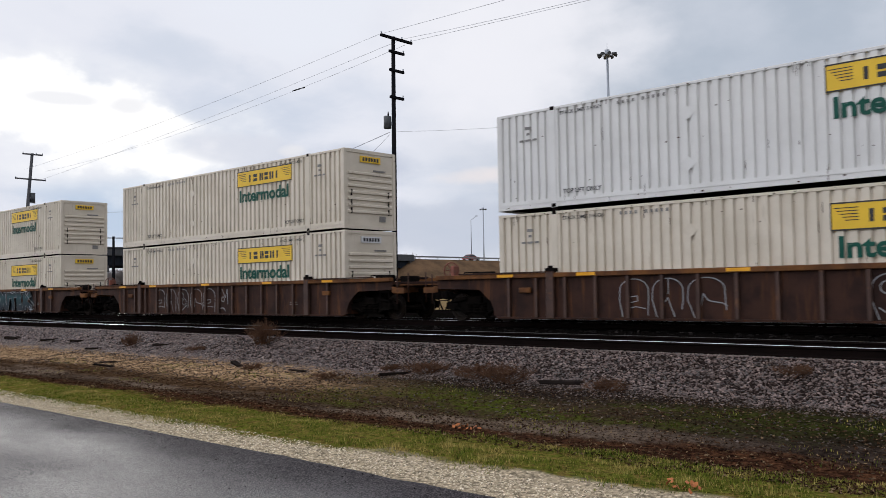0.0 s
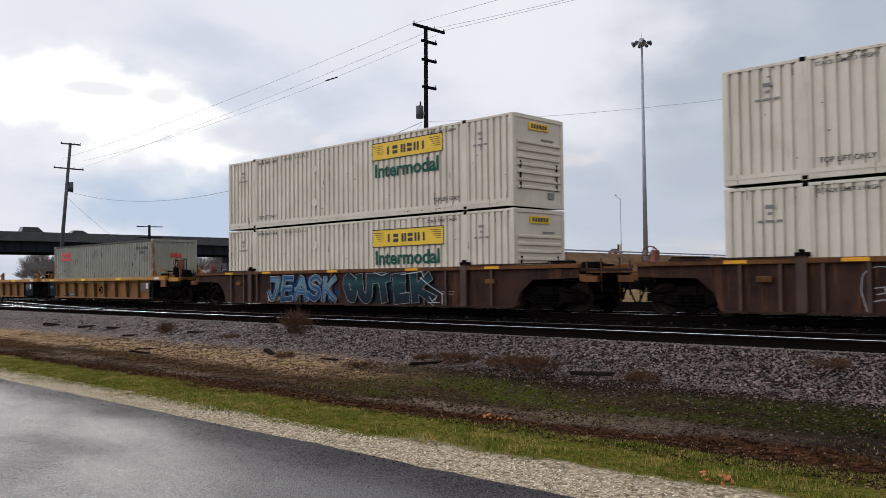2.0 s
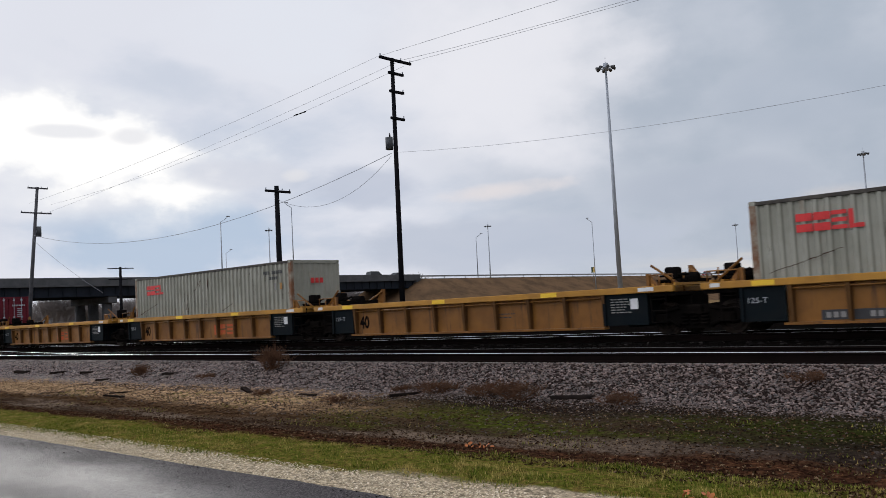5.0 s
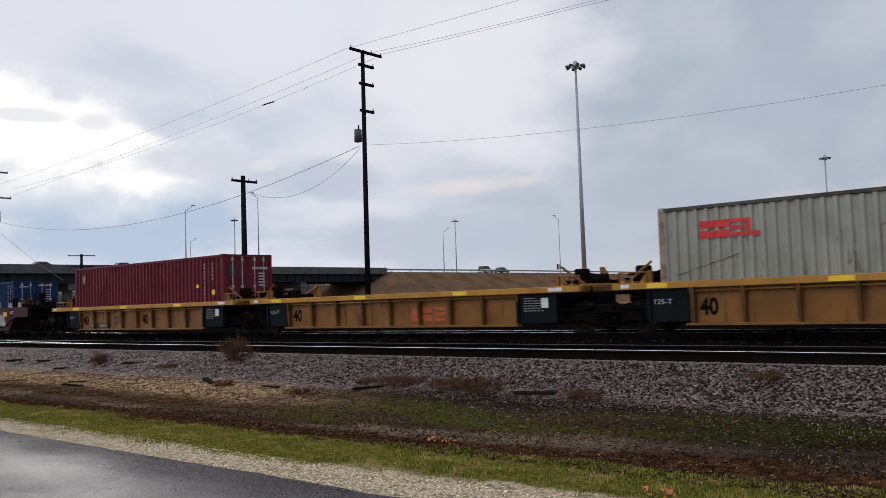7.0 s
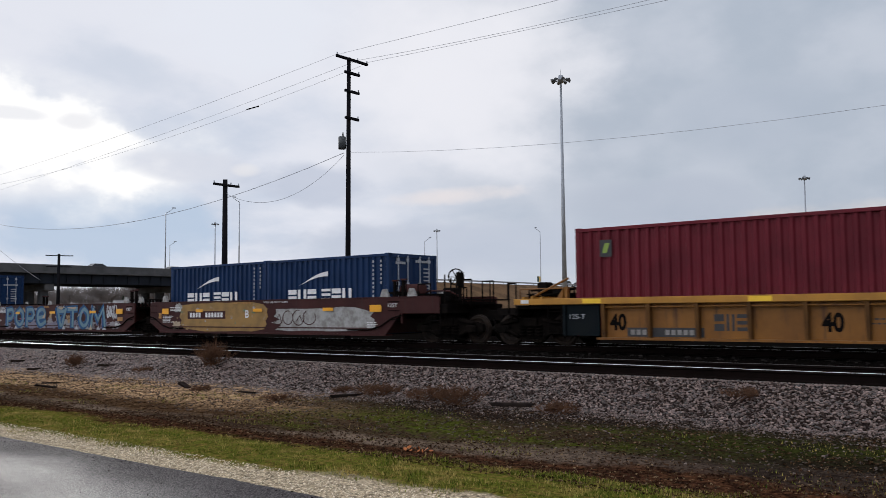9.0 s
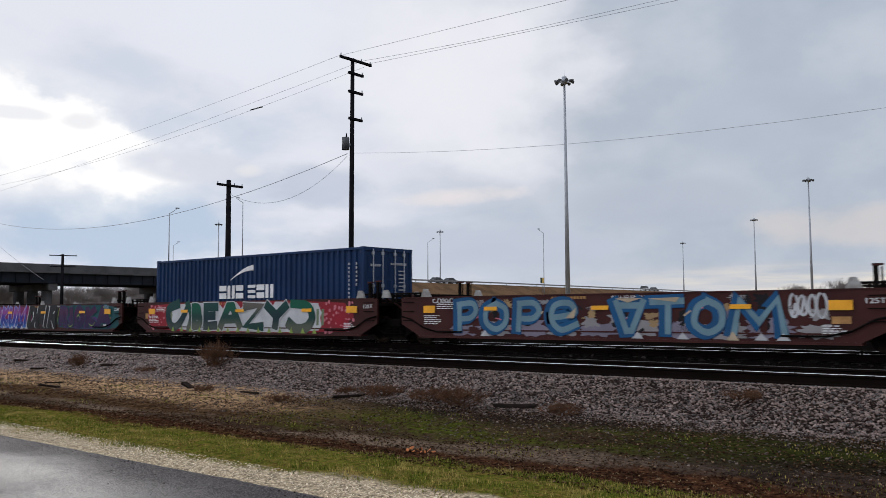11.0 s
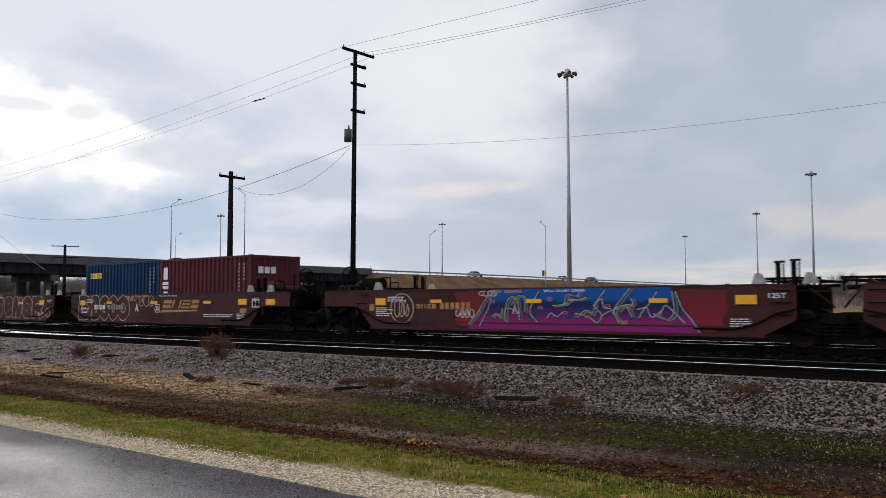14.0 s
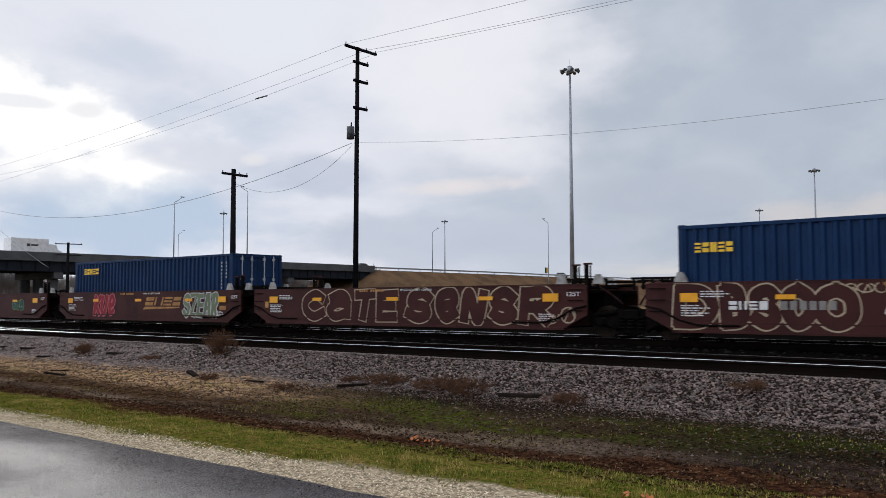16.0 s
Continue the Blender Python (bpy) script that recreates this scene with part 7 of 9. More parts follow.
YELLOW = [(-75.25, "yellow well car with black end panels carrying a pale container", "pale"), (-90.45, "empty yellow well car with ribbed sides and black ends", None),
          (-105.55, "yellow well car with faded red letters carrying a pale container", "pale"), (-121.0, "empty yellow well car with a scuffed ribbed side", None),
          (-136.5, "yellow well car with scrawls carrying a maroon container", "maroon")]
for i, (u, label, paint) in enumerate(YELLOW):
    unit = yellow_unit(u, label, i == 0, i == 4, seed=40 + i)
    if i == 0 or i == 4:
        stuff_part("number_bar", bars([(-4.4 + 0.16 * k + 0.3 * (k > 3), -4.29 + 0.16 * k + 0.3 * (k > 3), 0.34, 0.47) for k in range(10)], -1.320), M["grey_ink"], unit)
        part("number_field", bars([(-4.5, -2.45, 0.29, 0.52)], -1.314), M["ink"], unit)
        sign(unit, "40", 0.25, 0.44, 0.48, 0.44, -1.314, M["black"], 0.035)
        part("data_box", bars([(3.45, 3.95, 0.5, 0.86)], -1.314), M["ink"], unit, "dark inspection box")
        for k in range(3):
            part("data_line", bars([(3.5, 3.9, 0.56 + 0.1 * k, 0.58 + 0.1 * k)], -1.318), M["grey_ink"], unit)
        for a, b in (((1.75, 0.52), (2.05, 0.8)), ((1.75, 0.8), (2.05, 0.52))):
            lines = bmesh.new()
            prism(lines, [(a[0] - 0.025, a[1]), (a[0] + 0.025, a[1]), (b[0] + 0.025, b[1]), (b[0] - 0.025, b[1])], -1.317, -1.314)
            bmesh.ops.recalc_face_normals(lines, faces=lines.faces)
            part("painted_cross", lines, M["faded_red"], unit)
    if i in (2, 3):
        block_word(unit, [(0.85, 1.2), (1.3, 1.68), (1.8, 2.25)], 0.40, 0.82, -1.314, M["faded_red"], label="faded red brand mark", shapes="ite", stroke=0.2)
    if i == 4:
        block_word(unit, [(-2.2, -1.95), (-1.9, -1.7), (-1.65, -1.4)], 0.45, 0.85, -1.314, M["ink"], name="graffiti", shapes="tde", stroke=0.1)
    if not paint:
        continue
    c = container("pale grey-green corrugated container with red marks and rust runs" if paint == "pale" else "dark maroon corrugated container with a small blue badge",
                  paint, 12.19, 1.22, HIGH, u + 0.05, 0.28, "corrugated" if paint == "pale" else "doors")
    y = -1.212
    if paint == "pale":
        block_word(c, [(-5.0, -4.62), (-4.6, -4.22), (-4.2, -3.86), (-3.83, -3.72)], 2.05, 2.48, y, M["red"], label="red brand mark of rounded blocks", shapes="ttei", stroke=0.2)
        part("brand_mark", bars([(-3.716, -3.5, 2.05, 2.15)], y), M["red"], c)
        stuff_part("number_bar", bars([(4.3 + 0.14 * k, 4.4 + 0.14 * k, 2.42, 2.55) for k in range(9) if k != 3] + [(4.7 + 0.14 * k, 4.8 + 0.14 * k, 2.2, 2.32) for k in range(4)], y), M["ink"], c)
        part("decal", bars([(5.0, 5.14, 1.80, 2.06)], y), M["grey_ink"], c)
        part("decal", bars([(5.36, 5.5, 1.80, 2.06)], y), M["gold"], c)
        part("rusty_post", boxes((5.93, 6.1, -1.222, -1.08, 0.02, 2.87), bevel=0.015), M["rusted_pale"], c, "rust-stained corner post")
        part("rusty_post", boxes((-6.1, -5.93, -1.222, -1.08, 0.02, 2.87), bevel=0.015), M["rusted_pale"], c, "rust-stained corner post")
        part("end_mark", boxes(*[(6.08, 6.1, -0.25 + k * 0.22, -0.09 + k * 0.22, 2.0, 2.2) for k in range(3)]), M["red"], c)
        bm = bmesh.new()
        rng = random.Random(7 + i)
        for x0, z0, x1, z1 in ((-5.7, 1.15, -4.0, 1.62), (1.3, 1.1, 2.1, 1.4), (-0.9, 2.0, -0.3, 2.5)):
            for k in range(11):
                a, b = k / 11, (k + 1) / 11
                p, q = (x0 + (x1 - x0) * a, z0 + (z1 - z0) * a + rng.uniform(-0.03, 0.03)), (x0 + (x1 - x0) * b, z0 + (z1 - z0) * b)
                prism(bm, [(p[0], p[1]), (q[0], q[1]), (q[0], q[1] + 0.014), (p[0], p[1] + rng.uniform(0.006, 0.035))], y, y + 0.008)
        for k in range(46):
            x = rng.choice((rng.uniform(-1.7, 0.3), rng.uniform(-6.0, 6.0), rng.uniform(2.4, 5.9)))
            z, tall, w = rng.uniform(0.95, 2.5), rng.uniform(0.04, 0.4), rng.uniform(0.008, 0.022)
            prism(bm, [(x, z), (x + w, z - 0.01), (x + w * 0.6, z + tall), (x + w * 0.2, z + tall * 0.9)], y, y + 0.008)
        bmesh.ops.recalc_face_normals(bm, faces=bm.faces)
        tagged(part("rust_scrape", bm, M["rust_spot"], c), "scrapes and runs of dark rust", kind="stuff")
    else:
        part("badge", bars([(-5.35, -5.0, 2.1, 2.55)], y), M["ink"], c, "small dark badge")
        bm = prism(bmesh.new(), [(-5.28, 2.2), (-5.15, 2.2), (-5.06, 2.46), (-5.2, 2.46)], y - 0.008, y - 0.003)
        bmesh.ops.recalc_face_normals(bm, faces=bm.faces)
        part("badge_mark", bm, M["g_lime"], c)
        stuff_part("number_bar", bars([(4.77, 4.83, 2.5 - 0.15 * k, 2.58 - 0.15 * k) for k in range(12)] + [(5.33, 5.39, 2.5 - 0.15 * k, 2.58 - 0.15 * k) for k in range(5)], y), M["faint"], c)
        part("warning_mark", bars([(4.2, 4.4, 1.6, 1.75), (5.3, 5.5, 1.3, 1.5)], y), M["plate"], c)
        part("badge", boxes((6.10, 6.118, -0.95, -0.6, 2.0, 2.45)), M["ink"], c)
        part("end_print", boxes(*[(6.10, 6.118, 0.2 + k * 0.1, 0.27 + k * 0.1, 2.3, 2.4) for k in range(8)], *[(6.10, 6.118, 0.5, 0.8, 2.1 - k * 0.12, 2.16 - k * 0.12) for k in range(5)]), M["faint"], c)

OXIDE = [(-155.6, "red-oxide well car with tan weathered panels and two navy containers"), (-170.8, "empty red-oxide well car covered in big blue graffiti letters"),
         (-185.87, "well car painted with green and white graffiti under a navy container"), (-201.1, "empty well car covered in purple, black and blue graffiti"),
         (-216.5, "empty red-oxide well car with blue and magenta graffiti"), (-235.3, "red-oxide well car with cream scrawled graffiti under two short containers"),
         (-251.0, "empty red-oxide well car with cream bubble graffiti"), (-265.8, "red-oxide well car with pink and white tags under a blue container"),
         (-281.1, "empty red-oxide well car with a green tag")]
UNITS = {}
for i, (u, label) in enumerate(OXIDE):
    UNITS[i] = oxide_unit(u, label, i in (0, 5), i == 4, seed=60 + i)


def navy_box(u, length, label, marks):
    c = container(label, "navy", length, 1.22, HIGH if length > 7 else 2.591, u, 0.28, "doors")
    y = -1.212
    for x0, x1, z0, z1 in marks:
        w = (x1 - x0) / 6.7
        block_word(c, [(x0 + k * w + (0.4 * w if k > 2 else 0), x0 + k * w + 0.86 * w + (0.4 * w if k > 2 else 0)) for k in range(6)], z0, z1, y, M["chalk"], label="white brand mark of plain shapes",
                   shapes="tdtetd", stroke=0.2)
        bm = bmesh.new()
        h = (z1 - z0)
        curve = [(x0 + (x1 - x0) * (0.18 + 0.42 * t), z1 + h * (0.35 + 1.15 * math.sin(t * 1.45))) for t in np.linspace(0, 1, 9)]
        under = [(x, z - h * 0.42 * (k / 8)) for k, (x, z) in enumerate(curve)]
        for a, b, p, q in zip(curve, curve[1:], under, under[1:]):
            prism(bm, [a, b, q, p] if a != p else [a, b, q], y - 0.003, y)
        bmesh.ops.recalc_face_normals(bm, faces=bm.faces)
        part("brand_swoosh", bm, M["chalk"], c)
    e = length / 2
    stuff_part("number_bar", bars([(e - 0.73, e - 0.67, 2.3 - 0.14 * k, 2.38 - 0.14 * k) for k in range(13)] + [(e - 0.38, e - 0.32, 2.3 - 0.14 * k, 2.38 - 0.14 * k) for k in range(6)], y), M["faint"], c)
    part("warning_mark", bars([(e - 0.5, e - 0.28, 0.95, 1.15)], y), M["plate"], c)
    part("end_print", boxes(*[(e + 0.004, e + 0.022, 0.1 + k * 0.1, 0.17 + k * 0.1, 2.32, 2.4) for k in range(8)], *[(e + 0.004, e + 0.022, 0.5, 0.8, 2.1 - k * 0.13, 2.14 - k * 0.13) for k in range(6)],
                            *[(e + 0.004, e + 0.022, -0.9 + k * 0.1, -0.83 + k * 0.1, 2.25, 2.33) for k in range(5)]), M["faint"], c)
    return c


navy_box(-158.55, 6.06, "short navy corrugated container with a white brand mark", [(-1.85, 1.55, 1.1, 1.5)])
navy_box(-152.45, 6.06, "short navy corrugated container with a white brand mark, beside its twin", [(-1.85, 1.55, 1.1, 1.5)])
navy_box(-185.83, 12.19, "long navy corrugated container with a white brand mark", [(-1.75, 1.7, 1.26, 1.76)])


def plain_box(u, length, paint, label, end):
    c = container(label, paint, length, 1.22, 2.591, u, 0.28, end)
    e = length / 2
    stuff_part("number_bar", bars([(e - 0.73, e - 0.67, 2.2 - 0.14 * k, 2.28 - 0.14 * k) for k in range(11)] + [(e - 0.43, e - 0.37, 2.2 - 0.14 * k, 2.28 - 0.14 * k) for k in range(5)], -1.212), M["faint"], c)
    return c


c = plain_box(-238.5, 6.06, "blue", "short blue corrugated container with a yellow mark", "doors")
block_word(c, [(-2.6 + k * 0.2, -2.44 + k * 0.2) for k in range(5)], 1.9, 2.14, -1.212, M["plate"], label="yellow brand mark", shapes="etdet", stroke=0.22)
c = plain_box(-232.4, 6.06, "brick", "short faded red corrugated container with a white upright mark", "corrugated")
block_word(c, [(-2.75, -2.45)], 1.75, 2.25, -1.212, M["chalk"], label="white brand mark", shapes="i", stroke=0.2)
block_word(c, [(-2.8, -2.4)], 1.35, 1.65, -1.212, M["chalk"], shapes="t", stroke=0.2)
block_word(c, [(-2.75, -2.45)], 0.98, 1.25, -1.212, M["chalk"], shapes="i", stroke=0.2)
part("end_mark", boxes(*[(3.02, 3.035, -0.85 + k * 0.3, -0.62 + k * 0.3, 1.9, 2.15) for k in range(3)]), M["chalk"], c)
c = plain_box(-265.8, 12.19, "blue", "long dark blue corrugated container with a yellow mark", "doors")
block_word(c, [(-5.25 + k * 0.27, -5.03 + k * 0.27) for k in range(5)], 2.0, 2.26, -1.212, M["plate"], label="yellow brand mark", shapes="etdet", stroke=0.22)




# ---- graffiti on the cars ----
def stroke(bm, pts, width, y):
    """A sprayed line along points in the x-z plane."""
    for (x0, z0), (x1, z1) in zip(pts, pts[1:]):
        d = math.hypot(x1 - x0, z1 - z0) or 1.0
        nx, nz, e = -(z1 - z0) / d * width / 2, (x1 - x0) / d * width / 2, width * 0.3 / d
        ax0, az0, bx0, bz0 = x0 - (x1 - x0) * e, z0 - (z1 - z0) * e, x1 + (x1 - x0) * e, z1 + (z1 - z0) * e
        prism(bm, [(ax0 + nx, az0 + nz), (bx0 + nx, bz0 + nz), (bx0 - nx, bz0 - nz), (ax0 - nx, az0 - nz)], y - 0.002, y)


def arc(cx, cz, rx, rz, a0, a1, n=10):
    return [(cx + rx * math.cos(radians(a0 + (a1 - a0) * i / n)), cz + rz * math.sin(radians(a0 + (a1 - a0) * i / n))) for i in range(n + 1)]


def done(bm):
    bmesh.ops.recalc_face_normals(bm, faces=bm.faces)
    return bm


def splash(parent, x0, x1, z0, z1, y, material, seed, rough=0.12, name="paint_patch"):
    """A sprayed patch with an uneven outline."""
    rng = random.Random(seed)
    n = 26
    pts = []
    for i in range(n):
        a = 2 * math.pi * i / n
        c, s = math.cos(a), math.sin(a)
        k = 1.0 / max(abs(c), abs(s)) ** 0.8
        f = k * (1 - rough * rng.random() * 2)
        pts.append((min(x1, max(x0, (x0 + x1) / 2 + c * f * (x1 - x0) / 2)), min(z1, max(z0, (z0 + z1) / 2 + s * f * (z1 - z0) / 2))))
    return part(name, done(prism(bmesh.new(), pts, y - 0.002, y)), material, parent)


def flowing(pts, n=5):
    """A smooth line through the points."""
    p = [Vector(a) for a in pts]
    out = []
    for i in range(len(p) - 1):
        a, b, c, d = p[max(i - 1, 0)], p[i], p[i + 1], p[min(i + 2, len(p) - 1)]
        for k in range(n):
            t = k / n
            out.append(tuple(0.5 * (2 * b + (c - a) * t + (2 * a - 5 * b + 4 * c - d) * t * t + (3 * b - a - 3 * c + d) * t ** 3)))
    return out + [tuple(p[-1])]


def ribbon(bm, pts, width, y, taper=1.0):
    """A flat band of paint along a line, with mitred bends and blunt ends; taper is its width at the end against the start."""
    p = [Vector(a) for a in pts]
    d = [(b - a).normalized() for a, b in zip(p, p[1:])]
    p[0], p[-1] = p[0] - d[0] * width * 0.35, p[-1] + d[-1] * width * 0.35
    left, right = [], []
    for i, c in enumerate(p):
        a, b = d[max(i - 1, 0)], d[min(i, len(d) - 1)]
        m = (a + b).normalized() if (a + b).length > 0.2 else b
        k = min(1.35, 1.0 / max(0.5, abs(m.dot(b))))
        w = width / 2 * k * (1 + (taper - 1) * i / (len(p) - 1))
        left.append(bm.verts.new((c.x - m.y * w, y, c.y + m.x * w)))
        right.append(bm.verts.new((c.x + m.y * w, y, c.y - m.x * w)))
    for i in range(len(p) - 1):
        f = bm.faces.new((left[i], right[i], right[i + 1], left[i + 1]))
        f.normal_update()
        if f.normal.y > 0:
            f.normal_flip()


# skeletons of sprayed letters in a unit box: (curved, points)
SKELETON = {
    "A": [(0, [(0.02, 0), (0.42, 1), (0.62, 1), (1, 0)]), (0, [(0.2, 0.36), (0.8, 0.36)])], "V": [(0, [(0.0, 1), (0.42, 0), (0.6, 0), (1, 1)]), (0, [(0.1, 0.86), (0.9, 0.86)])],
    "a": [(1, [(0.1, 0.85), (0.5, 1), (0.85, 0.75), (0.88, 0.05)]), (1, [(0.85, 0.55), (0.4, 0.6), (0.1, 0.32), (0.35, 0.02), (0.8, 0.18)])],
    "B": [(0, [(0.12, 0), (0.12, 1)]), (1, [(0.12, 1), (0.7, 0.96), (0.75, 0.62), (0.25, 0.54)]), (1, [(0.25, 0.54), (0.9, 0.46), (0.9, 0.08), (0.12, 0)])],
    "C": [(1, [(0.95, 0.8), (0.55, 1), (0.1, 0.75), (0.08, 0.3), (0.5, 0), (0.95, 0.2)])], "D": [(0, [(0.1, 0), (0.18, 1)]), (1, [(0.15, 1), (0.75, 0.93), (0.98, 0.5), (0.7, 0.06), (0.1, 0)])],
    "E": [(0, [(0.95, 1), (0.12, 0.98), (0.08, 0.0), (0.95, 0.02)]), (0, [(0.12, 0.5), (0.8, 0.52)])], "F": [(0, [(1, 1), (0.2, 0.95), (0.05, 0)]), (0, [(0.15, 0.5), (0.8, 0.55)])],
    "e": [(1, [(0.15, 0.45), (0.85, 0.6), (0.7, 0.98), (0.25, 0.9), (0.08, 0.4), (0.45, 0.0), (0.95, 0.2)])], "I": [(0, [(0.5, 0), (0.5, 1)])],
    "J": [(0, [(0.15, 1), (0.95, 1)]), (1, [(0.65, 1), (0.6, 0.3), (0.3, 0.0), (0.0, 0.3)])], "K": [(0, [(0.12, 0), (0.18, 1)]), (0, [(0.95, 1), (0.25, 0.5), (1, 0)])],
    "M": [(0, [(0.0, 0), (0.14, 1), (0.5, 0.3), (0.86, 1), (1, 0)])], "N": [(1, [(0.02, 0), (0.1, 0.9), (0.3, 0.95), (0.65, 0.08), (0.85, 0.1), (0.98, 1)])],
    "O": [(1, [(0.5, 1), (0.1, 0.78), (0.05, 0.28), (0.5, 0), (0.93, 0.25), (0.92, 0.76), (0.5, 1)])], "P": [(0, [(0.12, 0), (0.15, 1)]), (1, [(0.12, 0.97), (0.75, 1), (0.95, 0.72), (0.7, 0.44), (0.2, 0.42)])],
    "R": [(0, [(0.08, 0), (0.14, 1)]), (1, [(0.12, 0.98), (0.75, 1), (0.92, 0.74), (0.65, 0.5), (0.25, 0.48)]), (0, [(0.45, 0.48), (0.98, 0)])],
    "S": [(1, [(0.95, 0.8), (0.6, 1), (0.15, 0.86), (0.2, 0.58), (0.75, 0.45), (0.88, 0.16), (0.45, 0), (0.03, 0.2)])],
    "T": [(0, [(0.0, 0.97), (1, 1)]), (0, [(0.52, 0.98), (0.46, 0)])], "U": [(1, [(0.08, 1), (0.05, 0.3), (0.4, 0.0), (0.8, 0.2), (0.92, 1)])],
    "Y": [(0, [(0.0, 1), (0.5, 0.5), (0.45, 0)]), (0, [(1, 1), (0.5, 0.5)])], "Z": [(0, [(0.05, 0.97), (0.95, 1), (0.08, 0.04), (0.98, 0)])]}


def piece(parent, text, x0, x1, z0, z1, y, fat, layers, seed=1, lean=0.0, wobble=0.03, wide=None, name="graffiti_letter"):
    """A row of sprayed letters. Layers from the back: (added width, material or materials by turns, shift along x). wide: the letters' shares of the length."""
    rng = random.Random(seed)
    wide = wide or [1.0] * len(text)
    a = x0
    for i, ch in enumerate(text):
        cell = (x1 - x0) * wide[i] / sum(wide)
        if ch != " ":
            h0, h1 = z0 + fat / 2 + rng.uniform(0, wobble), z1 - fat / 2 - rng.uniform(0, wobble)
            left, right = a + fat * 0.4, a + cell - fat * 0.4
            lines = []
            for curved, pts in SKELETON[ch]:
                pts = [(left + (right - left) * u + lean * (v - 0.5) + rng.uniform(-wobble, wobble), h0 + (h1 - h0) * v + rng.uniform(-wobble, wobble) * 0.4) for u, v in pts]
                lines.append(flowing(pts) if curved else pts)
            for level, (grow, paints, shift) in enumerate(layers):
                bm = bmesh.new()
                for k, line in enumerate(lines):
                    ribbon(bm, [(u + shift, v) for u, v in line], max(0.012, fat + grow), y - 0.004 * level - 0.0007 * i - 0.0002 * k)
                part("graffiti_outline" if level == 0 else name, bm, M[paints[i % len(paints)] if isinstance(paints, (list, tuple)) else paints], parent)
        a += cell


def lines_of(parent, rows, width, y, material, name="graffiti_line", taper=1.0):
    """Single sprayed lines, each a part."""
    for i, pts in enumerate(rows):
        bm = bmesh.new()
        ribbon(bm, flowing(pts) if len(pts) > 2 else pts, width, y - 0.0004 * i, taper)
        part(name, bm, M[material], parent)


def fade(name, *steps):
    """Spray paint that passes from colour to colour with height: (z, colour) from below."""
    m = surface(name, (0.2, 0.2, 0.2), None, 1.2, 0.5, bump=0.03, spread=0.1, shine=0.12)
    nt = m.node_tree
    bsdf = nt.nodes["Principled BSDF"]
    at = node(nt, "ShaderNodeTexCoord").outputs["Object"]
    z = calc(nt, "MULTIPLY_ADD", grain(nt, at, 5.0, 4, 0.6), 0.16, calc(nt, "SUBTRACT", node(nt, "ShaderNodeSeparateXYZ", {0: at}).outputs[2], 0.08))
    colour = node(nt, "ShaderNodeRGB").outputs[0]
    colour.default_value = (*steps[0][1], 1)
    for (a, _), (b, c) in zip(steps, steps[1:]):
        colour = blend(nt, ramp(nt, z, a, b), colour, c)
    shade = calc(nt, "MULTIPLY_ADD", grain(nt, at, 30.0, 3, 0.6), 0.24, 0.64)
    colour = blend(nt, 1.0, colour, node(nt, "ShaderNodeCombineXYZ", {0: shade, 1: shade, 2: shade}).outputs[0], "MULTIPLY")
    nt.links.new(colour, bsdf.inputs["Base Color"])
    return m


def dots(parent, x0, x1, z0, z1, y, material, count, seed):
    rng = random.Random(seed)
    bm = bmesh.new()
    for i in range(count):
        x, z, r = rng.uniform(x0, x1), rng.uniform(z0, z1), rng.uniform(0.02, 0.065)
        prism(bm, arc(x, z, r, r, 0, 324, 9), y - 0.002, y)
    tagged(part("paint_dots", done(bm), material, parent), kind="stuff")


def squiggle(parent, x0, x1, z0, z1, y, material, seed, width=0.03, loops=5, name="tag"):
    """A hand-written tag that cannot be read: looping lines."""
    rng = random.Random(seed)
    bm = bmesh.new()
    step = (x1 - x0) / loops
    for k in range(loops):
        c = x0 + step * (k + 0.5)
        stroke(bm, arc(c, (z0 + z1) / 2, step * rng.uniform(0.4, 0.6), (z1 - z0) * rng.uniform(0.35, 0.5), rng.uniform(60, 120), rng.uniform(330, 430), 12), width, y)
        if rng.random() < 0.6:
            stroke(bm, [(c - step * 0.2, z0 + (z1 - z0) * rng.random() * 0.4), (c + step * 0.15, z0 + (z1 - z0) * rng.uniform(0.5, 0.9)), (c + step * 0.4, z0 + (z1 - z0) * rng.uniform(0.1, 0.4))], width, y)
    return part(name, done(bm), material, parent)


BROWN = [ob for ob, u in ROLLING if ob.name.startswith("well_car")][:3]
FACE = -1.384


def arched(parent, x, w, z0, z1, y, inner, seed, width=0.03, material="g_chalk"):
    """A tombstone-shaped letter of one thin line, with a few strokes inside it."""
    rng = random.Random(seed)
    bm = bmesh.new()
    mid, h = x + w / 2, z1 - z0
    top = arc(mid, z1 - h * 0.3, w * 0.46, h * 0.3, 170, 8, 9)
    stroke(bm, [(x + w * rng.uniform(0.1, 0.2), z0), (x + w * 0.02, z0 + h * 0.45)] + top + [(x + w * 0.96, z0 + h * 0.5), (x + w * rng.uniform(0.85, 1.05), z0 + h * rng.uniform(0.0, 0.25))], width, y)
    for line in inner:
        stroke(bm, [(x + w * a, z0 + h * b) for a, b in line], width, y - 0.003)
    part("graffiti_letter", done(bm), M[material], parent)


